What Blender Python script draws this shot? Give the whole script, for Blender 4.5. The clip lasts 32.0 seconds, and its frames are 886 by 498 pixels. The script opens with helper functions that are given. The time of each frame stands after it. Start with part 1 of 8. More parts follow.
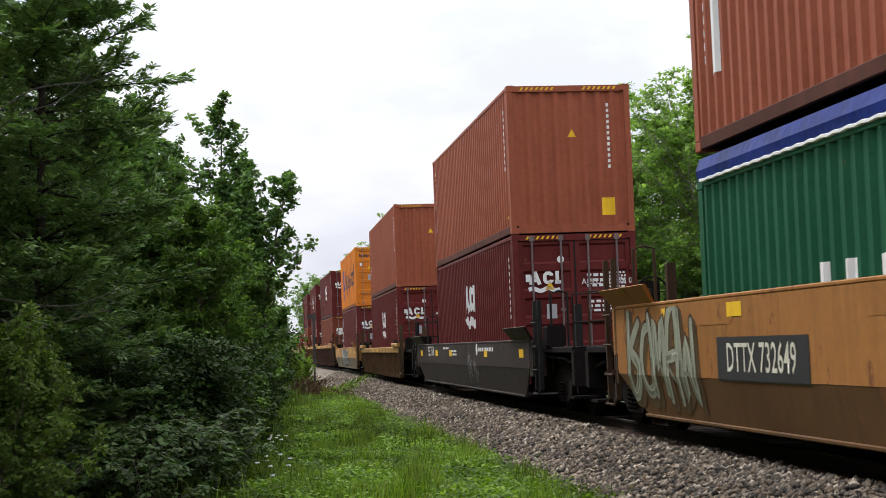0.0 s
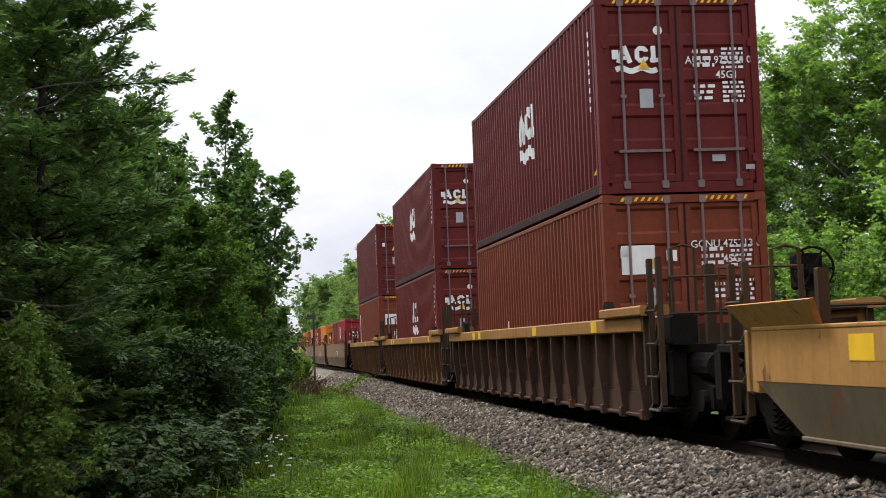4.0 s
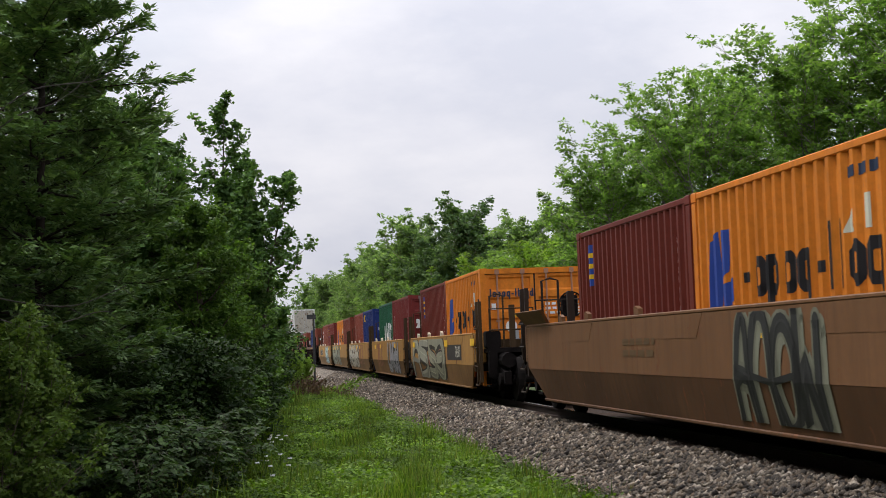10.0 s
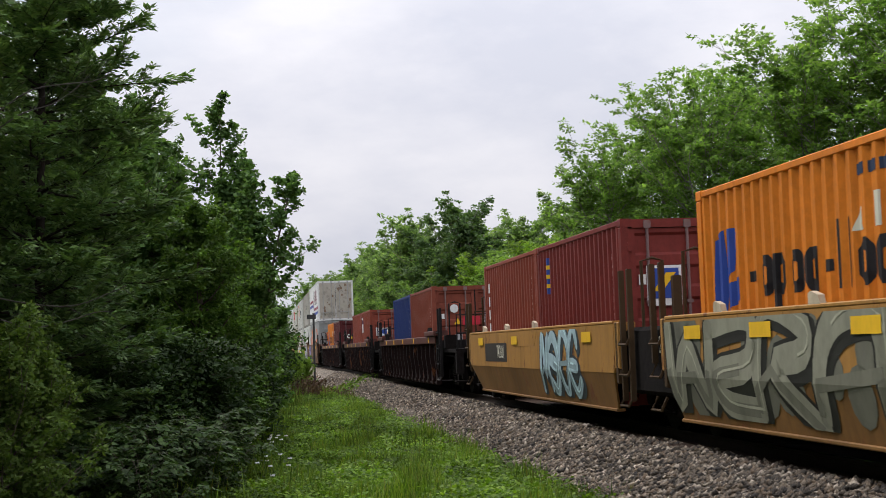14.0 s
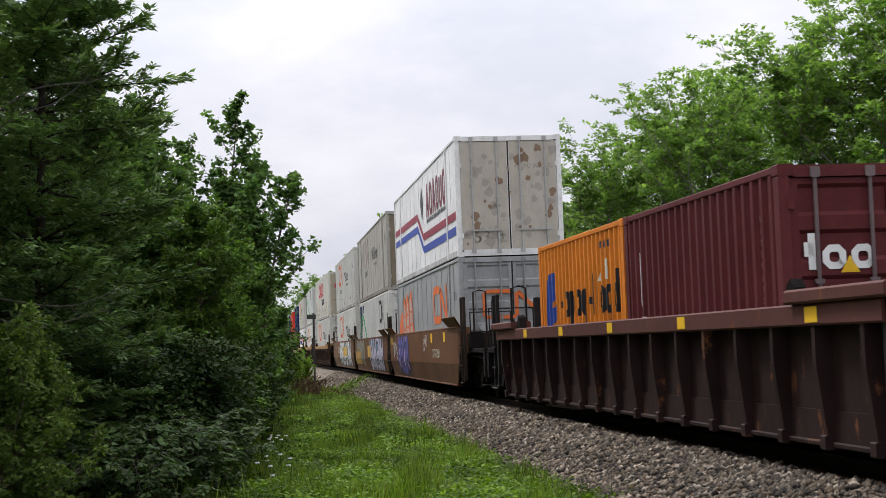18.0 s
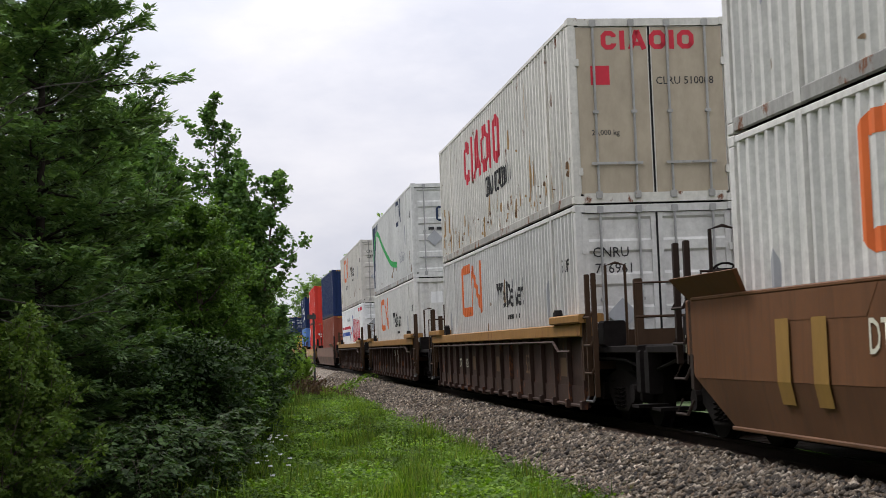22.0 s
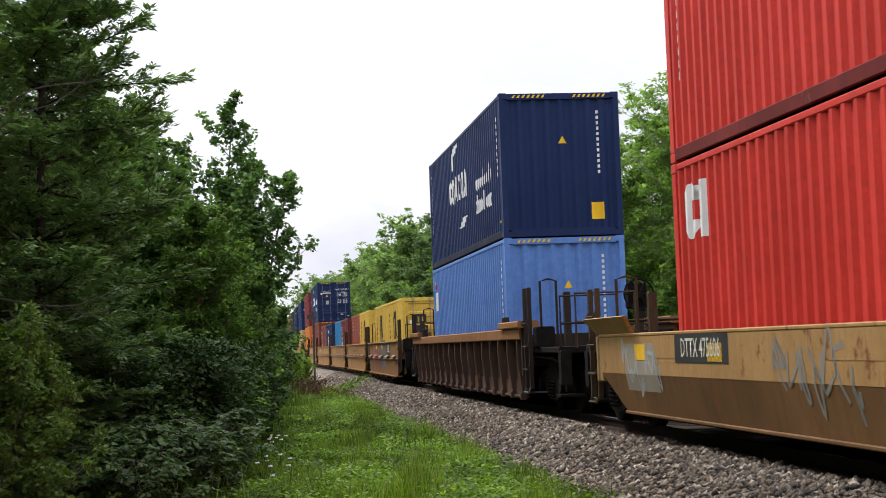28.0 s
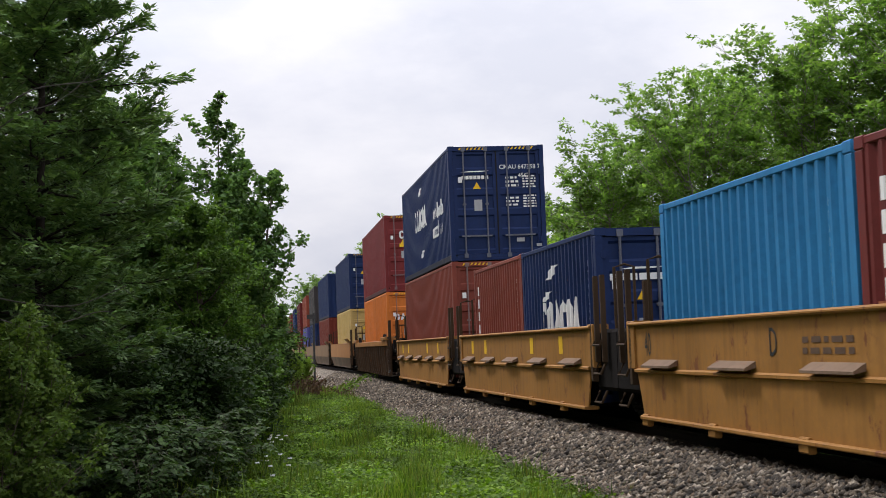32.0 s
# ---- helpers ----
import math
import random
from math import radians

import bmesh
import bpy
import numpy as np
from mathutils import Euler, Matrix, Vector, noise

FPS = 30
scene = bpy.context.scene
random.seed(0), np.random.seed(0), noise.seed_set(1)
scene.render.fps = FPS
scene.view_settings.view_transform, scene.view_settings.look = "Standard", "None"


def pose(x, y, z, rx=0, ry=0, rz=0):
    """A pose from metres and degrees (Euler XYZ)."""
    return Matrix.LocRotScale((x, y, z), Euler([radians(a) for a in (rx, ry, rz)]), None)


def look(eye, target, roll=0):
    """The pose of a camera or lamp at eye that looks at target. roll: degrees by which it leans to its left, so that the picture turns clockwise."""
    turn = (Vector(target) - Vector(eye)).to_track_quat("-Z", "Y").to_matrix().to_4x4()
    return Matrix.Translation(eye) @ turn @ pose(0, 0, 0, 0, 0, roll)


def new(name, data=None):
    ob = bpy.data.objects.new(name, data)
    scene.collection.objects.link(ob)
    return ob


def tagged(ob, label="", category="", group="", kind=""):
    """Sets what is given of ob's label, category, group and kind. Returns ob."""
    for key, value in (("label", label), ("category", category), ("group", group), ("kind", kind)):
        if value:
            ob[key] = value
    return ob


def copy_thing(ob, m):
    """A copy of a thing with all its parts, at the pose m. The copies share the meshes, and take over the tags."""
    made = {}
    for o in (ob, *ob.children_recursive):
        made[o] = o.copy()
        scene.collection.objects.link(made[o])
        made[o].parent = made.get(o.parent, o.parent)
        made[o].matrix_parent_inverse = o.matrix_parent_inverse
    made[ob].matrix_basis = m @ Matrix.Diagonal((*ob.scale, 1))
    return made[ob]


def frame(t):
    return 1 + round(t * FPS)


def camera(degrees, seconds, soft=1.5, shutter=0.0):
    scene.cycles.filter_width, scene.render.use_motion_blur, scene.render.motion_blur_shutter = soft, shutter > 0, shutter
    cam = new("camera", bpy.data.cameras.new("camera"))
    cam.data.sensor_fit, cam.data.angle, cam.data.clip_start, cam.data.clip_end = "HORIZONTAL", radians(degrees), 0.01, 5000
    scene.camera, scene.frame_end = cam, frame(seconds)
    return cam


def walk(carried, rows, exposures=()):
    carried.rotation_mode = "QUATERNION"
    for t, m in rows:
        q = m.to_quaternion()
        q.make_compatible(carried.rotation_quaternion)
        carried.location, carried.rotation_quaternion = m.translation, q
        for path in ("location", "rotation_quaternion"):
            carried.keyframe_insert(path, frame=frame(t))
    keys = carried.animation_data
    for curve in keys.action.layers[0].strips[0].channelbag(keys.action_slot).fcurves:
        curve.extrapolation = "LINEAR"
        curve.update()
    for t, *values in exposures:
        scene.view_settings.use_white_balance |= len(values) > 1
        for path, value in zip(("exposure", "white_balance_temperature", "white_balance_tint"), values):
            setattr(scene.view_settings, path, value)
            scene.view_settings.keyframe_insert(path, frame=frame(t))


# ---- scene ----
cam = camera(32.08, 32.0, soft=0.8, shutter=0.05)
EYE = (0.0, 0.0, 1.155)
TILT = math.tan(0.06359)
VIEW = look(EYE, (0.0, 100.0, 1.155 + 100.0 * TILT), -1.557)
walk(cam, [(0.0, VIEW), (32.0, VIEW)],
     exposures=[(0.0, 0.41, 6500, 11), (6.0, 0.43, 6500, 11), (7.0, 0.35, 6500, 11), (8.0, 0.11, 6500, 13), (13.0, 0.09, 6500, 13), (17.0, 0.16, 6500, 13), (18.0, 0.2, 6500, 13), (19.0, 0.22, 6500, 13), (21.0, 0.15, 6500, 13), (22.0, 0.17, 6500, 13), (24.0, 0.33, 6500, 13), (25.0, 0.25, 6500, 13), (27.5, 0.44, 6500, 13), (28.0, 0.5, 6500, 13), (29.0, 0.64, 6500, 13), (30.0, 0.28, 6500, 13), (32.0, 0.2, 6500, 13)])

# ---- world, sun ----
world = bpy.data.worlds.new("overcast_sky")
scene.world = world
world.use_nodes = True
wn, wl = world.node_tree.nodes, world.node_tree.links
wn.clear()
w_out = wn.new("ShaderNodeOutputWorld")
w_bg = wn.new("ShaderNodeBackground")
w_sky = wn.new("ShaderNodeTexSky")
w_sky.sky_type = 'NISHITA'
w_sky.sun_disc = False
w_sky.sun_elevation = radians(53)
w_sky.sun_rotation = radians(-43)
w_sky.altitude = 50
w_sky.air_density, w_sky.dust_density = 1.0, 2.0
w_tc = wn.new("ShaderNodeTexCoord")
w_map = wn.new("ShaderNodeMapping")
w_map.inputs["Scale"].default_value = (3.4, 1.8, 8.0)
w_n1 = wn.new("ShaderNodeTexNoise")
w_n1.inputs["Scale"].default_value = 1.6
w_n1.inputs["Detail"].default_value = 7.0
w_n1.inputs["Roughness"].default_value = 0.55
w_ramp = wn.new("ShaderNodeValToRGB")
w_ramp.color_ramp.elements[0].position = 0.36
w_ramp.color_ramp.elements[0].color = (6.8, 7.1, 7.95, 1)
w_ramp.color_ramp.elements[1].position = 0.62
w_ramp.color_ramp.elements[1].color = (8.7, 8.8, 9.25, 1)
w_n2 = wn.new("ShaderNodeTexNoise")
w_n2.inputs["Scale"].default_value = 1.1
w_n2.inputs["Detail"].default_value = 4.0
w_cov = wn.new("ShaderNodeMapRange")
w_cov.inputs["From Min"].default_value = 0.34
w_cov.inputs["From Max"].default_value = 0.46
w_cov.inputs["To Min"].default_value = 0.75
w_cov.inputs["To Max"].default_value = 1.0
w_mix = wn.new("ShaderNodeMixRGB")
wl.new(w_tc.outputs["Generated"], w_map.inputs["Vector"])
wl.new(w_map.outputs["Vector"], w_n1.inputs["Vector"])
wl.new(w_map.outputs["Vector"], w_n2.inputs["Vector"])
wl.new(w_n1.outputs["Fac"], w_ramp.inputs["Fac"])
wl.new(w_n2.outputs["Fac"], w_cov.inputs["Value"])
wl.new(w_cov.outputs["Result"], w_mix.inputs["Fac"])
wl.new(w_sky.outputs["Color"], w_mix.inputs["Color1"])
wl.new(w_ramp.outputs["Color"], w_mix.inputs["Color2"])
w_sep = wn.new("ShaderNodeSeparateXYZ")
w_dome = wn.new("ShaderNodeMapRange")
w_dome.inputs["To Min"].default_value = 0.8
w_dome.inputs["To Max"].default_value = 2.3
w_lift = wn.new("ShaderNodeVectorMath")
w_lift.operation = 'SCALE'
wl.new(w_tc.outputs["Generated"], w_sep.inputs["Vector"])
wl.new(w_sep.outputs["Z"], w_dome.inputs["Value"])
wl.new(w_mix.outputs["Color"], w_lift.inputs[0])
wl.new(w_dome.outputs["Result"], w_lift.inputs["Scale"])
wl.new(w_lift.outputs["Vector"], w_bg.inputs["Color"])
w_bg.inputs["Strength"].default_value = 0.094
wl.new(w_bg.outputs["Background"], w_out.inputs["Surface"])

sun_data = bpy.data.lights.new("sun", 'SUN')
sun_data.energy = 2.4
sun_data.angle = radians(10)
sun_data.color = (1.0, 0.97, 0.93)
sun = new("sun", sun_data)
sun.matrix_world = look((-46, 50, 92), (0, 0, 0))

# ---- track line and train travel ----
TH0, K1, K2 = -0.128785, 0.0005219, -8.397e-06
X0, Y0 = 2.60737, 29.72014
CANT = -0.0105
S_MIN, S_MAX = -760, 900


def heading(s):
    s = max(s, -60)
    k = min(s, 75)
    a = TH0 + K1 * k + K2 * k * k
    return a + (-0.121 - a) * min(max((s - 75) / 20, 0.0), 1.0)


def _integrate():
    pts = {0: (X0, Y0)}
    x, y = X0, Y0
    for i in range(0, S_MAX):
        a = heading(i + 0.5)
        x, y = x + math.sin(a), y + math.cos(a)
        pts[i + 1] = (x, y)
    x, y = X0, Y0
    for i in range(0, S_MIN, -1):
        a = heading(i - 0.5)
        x, y = x - math.sin(a), y - math.cos(a)
        pts[i - 1] = (x, y)
    return pts


LINE = _integrate()


def track(s):
    """Centre of the track at arc length s: x, y, heading."""
    i = math.floor(s)
    i = max(S_MIN, min(S_MAX - 1, i))
    f = s - i
    (xa, ya), (xb, yb) = LINE[i], LINE[i + 1]
    return xa + (xb - xa) * f, ya + (yb - ya) * f, heading(s)


def beside(s, lateral):
    x, y, a = track(s)
    return x + lateral * math.cos(a), y - lateral * math.sin(a)


def travel(t):
    drift = np.interp(t, np.linspace(0, 32, 9), (0.37, 0.353, 0.01, -0.357, -0.372, -0.475, -0.566, -0.306, 0.0))
    return 19.07327 * t + float(drift)


def on_track(s, z):
    x, y, a = track(s)
    return pose(x, y, 0, 0, 0, -math.degrees(a)) @ pose(0, 0, 0, 0, math.degrees(CANT), 0) @ pose(0, 0, z)


TRAIN_ROWS = [t * 1.0 for t in range(33)]
rolling = []          # (thing, arc length of its middle at the start, height above the rail)

# ---- materials ----
def nodes_of(name):
    m = bpy.data.materials.new(name)
    m.use_nodes = True
    n, l = m.node_tree.nodes, m.node_tree.links
    return m, n, l, n["Principled BSDF"]


def ramp(n, stops):
    r = n.new("ShaderNodeValToRGB")
    e = r.color_ramp.elements
    while len(e) < len(stops):
        e.new(0.5)
    for el, (p, c) in zip(e, stops):
        el.position = p
        el.color = (c, c, c, 1) if isinstance(c, (int, float)) else (*c, 1)
    return r


def noise_node(n, l, vec, scale, detail=5.0, rough=0.6, stretch=None):
    t = n.new("ShaderNodeTexNoise")
    t.inputs["Scale"].default_value = scale
    t.inputs["Detail"].default_value = detail
    t.inputs["Roughness"].default_value = rough
    if stretch:
        mp = n.new("ShaderNodeMapping")
        mp.inputs["Scale"].default_value = stretch
        l.new(vec, mp.inputs["Vector"])
        vec = mp.outputs["Vector"]
    l.new(vec, t.inputs["Vector"])
    return t


def mix(n, l, fac, a, b, mode='MIX'):
    m = n.new("ShaderNodeMixRGB")
    m.blend_type = mode
    for key, v in (("Fac", fac), ("Color1", a), ("Color2", b)):
        if hasattr(v, "is_linked"):
            l.new(v, m.inputs[key])
        elif isinstance(v, (int, float)):
            m.inputs[key].default_value = v
        else:
            m.inputs[key].default_value = (*v, 1)
    return m.outputs["Color"]


def bump(n, l, height, strength, dist, shader):
    b = n.new("ShaderNodeBump")
    b.inputs["Strength"].default_value = strength
    b.inputs["Distance"].default_value = dist
    l.new(height, b.inputs["Height"])
    l.new(b.outputs["Normal"], shader.inputs["Normal"])


MATS = {}


def paint(color, rust=0.15, rough=0.5, grime=0.35, rust_color=(0.16, 0.06, 0.025)):
    """Weathered enamel on steel: faded patches, vertical grime streaks, rust spots."""
    key = ("paint", color, rust, rough, grime, rust_color)
    if key in MATS:
        return MATS[key]
    m, n, l, b = nodes_of("weathered_paint")
    tc = n.new("ShaderNodeTexCoord")
    info = n.new("ShaderNodeObjectInfo")
    add = n.new("ShaderNodeVectorMath")
    add.operation = 'MULTIPLY_ADD'
    l.new(info.outputs["Random"], add.inputs[0])
    add.inputs[1].default_value = (37.0, 53.0, 11.0)
    l.new(tc.outputs["Object"], add.inputs[2])
    vec = add.outputs["Vector"]
    big = noise_node(n, l, vec, 0.55, 3.0)
    fine = noise_node(n, l, vec, 9.0, 6.0, 0.7)
    streak = noise_node(n, l, vec, 1.0, 5.0, 0.65, (5.0, 5.0, 0.35))
    color = tuple(c * 0.8 if max(color) < 0.5 else c * 0.92 for c in color)
    fade = tuple(min(1.0, c * 1.18 + 0.004) for c in color)
    dark = tuple(c * 0.72 for c in color)
    rb = ramp(n, [(0.35, 0.0), (0.7, 1.0)])
    l.new(big.outputs["Fac"], rb.inputs["Fac"])
    c1 = mix(n, l, rb.outputs["Color"], dark if grime > 0.5 else color, fade)
    rs = ramp(n, [(0.48, 0.0), (0.72, grime)])
    l.new(streak.outputs["Fac"], rs.inputs["Fac"])
    c2 = mix(n, l, rs.outputs["Color"], c1, tuple(c * 0.5 + 0.004 for c in color))
    rr = ramp(n, [(0.72 - rust * 0.55, 0.0), (0.76 - rust * 0.5, 1.0)])
    sp = noise_node(n, l, vec, 2.6, 9.0, 0.75, (1.0, 1.0, 0.55))
    l.new(sp.outputs["Fac"], rr.inputs["Fac"])
    c3 = mix(n, l, rr.outputs["Color"], c2, rust_color)
    rf = ramp(n, [(0.3, 0.82), (0.7, 1.1)])
    l.new(fine.outputs["Fac"], rf.inputs["Fac"])
    c4 = mix(n, l, 1.0, c3, rf.outputs["Color"], 'MULTIPLY')
    l.new(c4, b.inputs["Base Color"])
    ro = n.new("ShaderNodeMapRange")
    ro.inputs["To Min"].default_value = rough - 0.1
    ro.inputs["To Max"].default_value = min(1.0, rough + 0.25)
    l.new(fine.outputs["Fac"], ro.inputs["Value"])
    l.new(ro.outputs["Result"], b.inputs["Roughness"])
    b.inputs["Specular IOR Level"].default_value = 0.16
    bump(n, l, big.outputs["Fac"], 0.25, 0.05, b)
    MATS[key] = m
    return m


def decal_paint(color, wear=0.25):
    key = ("decal", color, wear)
    if key in MATS:
        return MATS[key]
    m, n, l, b = nodes_of("marking_paint")
    tc = n.new("ShaderNodeTexCoord")
    t = noise_node(n, l, tc.outputs["Object"], 3.0, 8.0, 0.7, (1, 1, 0.5))
    r = ramp(n, [(0.4, 1.0), (0.75, 1.0 - wear)])
    l.new(t.outputs["Fac"], r.inputs["Fac"])
    l.new(mix(n, l, 1.0, color, r.outputs["Color"], 'MULTIPLY'), b.inputs["Base Color"])
    b.inputs["Roughness"].default_value = 0.6
    b.inputs["Specular IOR Level"].default_value = 0.25
    MATS[key] = m
    return m


def plain(name, color, rough=0.6, metal=0.0, vary=0.3, scale=6.0, bumpy=0.2):
    key = (name, color)
    if key in MATS:
        return MATS[key]
    m, n, l, b = nodes_of(name)
    tc = n.new("ShaderNodeTexCoord")
    t = noise_node(n, l, tc.outputs["Object"], scale, 7.0, 0.65)
    r = ramp(n, [(0.3, tuple(c * (1 - vary) for c in color)), (0.7, tuple(min(1, c * (1 + vary)) for c in color))])
    l.new(t.outputs["Fac"], r.inputs["Fac"])
    l.new(r.outputs["Color"], b.inputs["Base Color"])
    b.inputs["Roughness"].default_value = rough
    b.inputs["Metallic"].default_value = metal
    b.inputs["Specular IOR Level"].default_value = 0.5 if metal == 1.0 else 0.08
    bump(n, l, t.outputs["Fac"], bumpy, 0.02, b)
    MATS[key] = m
    return m


def leaf_mat(name, colors, translucent=0.35, rough=0.5, patch=(0.75, 1.2), scale=0.9):
    if name in MATS:
        return MATS[name]
    m, n, l, b = nodes_of(name)
    geo = n.new("ShaderNodeNewGeometry")
    tc = n.new("ShaderNodeTexCoord")
    k = len(colors) - 1
    r = ramp(n, [(i / k, c) for i, c in enumerate(colors)])
    l.new(geo.outputs["Random Per Island"], r.inputs["Fac"])
    t = noise_node(n, l, tc.outputs["Object"], scale, 3.0)
    rv = ramp(n, [(0.36, patch[0]), (0.64, patch[1])])
    l.new(t.outputs["Fac"], rv.inputs["Fac"])
    col = mix(n, l, 1.0, r.outputs["Color"], rv.outputs["Color"], 'MULTIPLY')
    l.new(col, b.inputs["Base Color"])
    b.inputs["Roughness"].default_value = rough
    b.inputs["Specular IOR Level"].default_value = 0.2
    tr = n.new("ShaderNodeBsdfTranslucent")
    l.new(mix(n, l, 1.0, col, (1.15, 1.3, 0.5), 'MULTIPLY'), tr.inputs["Color"])
    ms = n.new("ShaderNodeMixShader")
    ms.inputs["Fac"].default_value = translucent
    l.new(b.outputs["BSDF"], ms.inputs[1])
    l.new(tr.outputs["BSDF"], ms.inputs[2])
    l.new(ms.outputs["Shader"], n["Material Output"].inputs["Surface"])
    MATS[name] = m
    return m


LEAF_DARK = leaf_mat("dark_needle_leaf", [(0.073, 0.131, 0.053), (0.11, 0.189, 0.069), (0.183, 0.277, 0.102), (0.087, 0.157, 0.064)], 0.36, 0.6)
LEAF_MAPLE = leaf_mat("bright_maple_leaf", [(0.05, 0.1, 0.02), (0.085, 0.16, 0.03), (0.14, 0.235, 0.045)], 0.4, 0.6, (0.6, 1.25), 1.5)
LEAF_SHADE = leaf_mat("shaded_shrub_leaf", [(0.02, 0.042, 0.013), (0.034, 0.066, 0.019), (0.06, 0.105, 0.03)], 0.28, 0.65, (0.5, 1.25), 1.6)
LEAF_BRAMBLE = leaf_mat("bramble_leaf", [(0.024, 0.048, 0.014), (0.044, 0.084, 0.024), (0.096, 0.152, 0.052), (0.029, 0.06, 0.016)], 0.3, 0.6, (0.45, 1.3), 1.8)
LEAF_MID = leaf_mat("shrub_leaf", [(0.055, 0.11, 0.032), (0.086, 0.167, 0.044), (0.149, 0.259, 0.069), (0.069, 0.132, 0.048)], 0.36, 0.65, (0.55, 1.3), 1.6)
LEAF_SWAY = leaf_mat("poplar_leaf", [(0.053, 0.106, 0.031), (0.086, 0.166, 0.046), (0.15, 0.258, 0.072)], 0.36, 0.65, (0.65, 1.2), 1.4)
LEAF_LIGHT = leaf_mat("maple_leaf", [(0.11, 0.19, 0.056), (0.16, 0.26, 0.074), (0.24, 0.36, 0.112), (0.13, 0.21, 0.076)], 0.6, 0.65, (0.8, 1.2))
LEAF_FAR = leaf_mat("wood_leaf", [(0.12, 0.19, 0.085), (0.175, 0.26, 0.108), (0.25, 0.35, 0.15)], 0.58, 0.65, (0.75, 1.2))
LEAF_BRIGHT = leaf_mat("yellow_green_leaf", [(0.12, 0.21, 0.03), (0.18, 0.29, 0.045), (0.26, 0.38, 0.07)], 0.5, 0.65, (0.75, 1.2))
LEAF_DEEP = leaf_mat("deep_green_leaf", [(0.06, 0.11, 0.045), (0.09, 0.155, 0.062), (0.14, 0.215, 0.085)], 0.4, 0.65, (0.75, 1.2))
LEAF_YOUNG = leaf_mat("young_leaf", [(0.062, 0.107, 0.023), (0.095, 0.152, 0.032), (0.147, 0.213, 0.048)], 0.4, 0.65)
GRASS_M = leaf_mat("grass_blade", [(0.052, 0.098, 0.012), (0.086, 0.152, 0.017), (0.145, 0.23, 0.026), (0.17, 0.18, 0.042)], 0.4, 0.7, (0.5, 1.35), 0.9)
WEED_M = leaf_mat("weed_leaf", [(0.046, 0.09, 0.012), (0.09, 0.162, 0.018), (0.165, 0.26, 0.03)], 0.4, 0.65, (0.5, 1.45), 0.8)
RED_WEED_M = leaf_mat("reddish_weed_leaf", [(0.14, 0.09, 0.03), (0.2, 0.11, 0.04), (0.13, 0.15, 0.04)], 0.3, 0.6)
BARK = plain("bark", (0.11, 0.09, 0.075), 0.9, 0, 0.45, 9.0, 0.8)
BARK_DARK = plain("dark_conifer_bark", (0.035, 0.028, 0.024), 0.9, 0, 0.4, 9.0, 0.8)
BARK_GREY = plain("grey_bark", (0.22, 0.2, 0.18), 0.9, 0, 0.4, 9.0, 0.8)
BARK_TWIG = plain("dead_twig_bark", (0.085, 0.076, 0.068), 0.9, 0, 0.3, 9.0, 0.3)
# Underframe, wheel and rail steels cut near black to hold the cars' shade.
STEEL_DARK = plain("near_black_steel", (0.009, 0.0072, 0.0066), 0.95, 0.0, 0.4, 7.0)
TRUCK_M = plain("shaded_underframe_steel", (0.008, 0.0062, 0.0055), 0.95, 0.0, 0.4, 7.0)
WHEEL_M = plain("worn_shaded_wheel_steel", (0.009, 0.0075, 0.0065), 0.9, 0.0, 0.3, 9.0)
RAIL_M = plain("rusty_rail_steel", (0.022, 0.015, 0.012), 0.7, 0.2, 0.35, 8.0)
RAILTOP_M = plain("polished_rail_steel", (0.5, 0.49, 0.47), 0.25, 1.0, 0.1, 8.0, 0.02)
TIE_M = plain("creosoted_timber", (0.035, 0.027, 0.022), 0.9, 0, 0.4, 5.0, 0.6)
GALV = plain("galvanised_steel", (0.1, 0.1, 0.098), 0.5, 0.5, 0.2, 9.0)
POST_M = plain("dark_post_steel", (0.06, 0.06, 0.06), 0.7, 0.2, 0.3, 9.0)
RUBBER = plain("black_rubber", (0.02, 0.02, 0.02), 0.8, 0, 0.2, 9.0)
TARP_M = plain("blue_tarpaulin", (0.012, 0.026, 0.15), 0.4, 0, 0.5, 2.2, 1.0)
WHITE, BLACK = decal_paint((0.78, 0.78, 0.76)), decal_paint((0.03, 0.03, 0.03))
YELLOW, ORANGE_D = decal_paint((0.8, 0.48, 0.02)), decal_paint((0.72, 0.16, 0.04))
BLUE_D, RED_D = decal_paint((0.03, 0.07, 0.32)), decal_paint((0.55, 0.03, 0.05))
GREEN_D, GREY_D = decal_paint((0.04, 0.36, 0.09)), decal_paint((0.36, 0.37, 0.38))
TEAL_D, NAVY_D = decal_paint((0.02, 0.35, 0.33)), decal_paint((0.025, 0.04, 0.08))
CREAM = decal_paint((0.62, 0.6, 0.48))
STENCIL_D = decal_paint((0.2, 0.115, 0.055))
RED_BROWN = decal_paint((0.24, 0.08, 0.035))


def ground_material():
    m, n, l, b = nodes_of("verge_soil")
    tc = n.new("ShaderNodeTexCoord")
    a = noise_node(n, l, tc.outputs["Object"], 0.35, 6.0)
    f = noise_node(n, l, tc.outputs["Object"], 14.0, 8.0, 0.75)
    r = ramp(n, [(0.3, (0.035, 0.05, 0.018)), (0.5, (0.05, 0.085, 0.022)), (0.7, (0.075, 0.115, 0.03))])
    l.new(a.outputs["Fac"], r.inputs["Fac"])
    rf = ramp(n, [(0.3, 0.55), (0.7, 1.3)])
    l.new(f.outputs["Fac"], rf.inputs["Fac"])
    l.new(mix(n, l, 1.0, r.outputs["Color"], rf.outputs["Color"], 'MULTIPLY'), b.inputs["Base Color"])
    b.inputs["Roughness"].default_value = 0.95
    bump(n, l, f.outputs["Fac"], 0.6, 0.08, b)
    return m


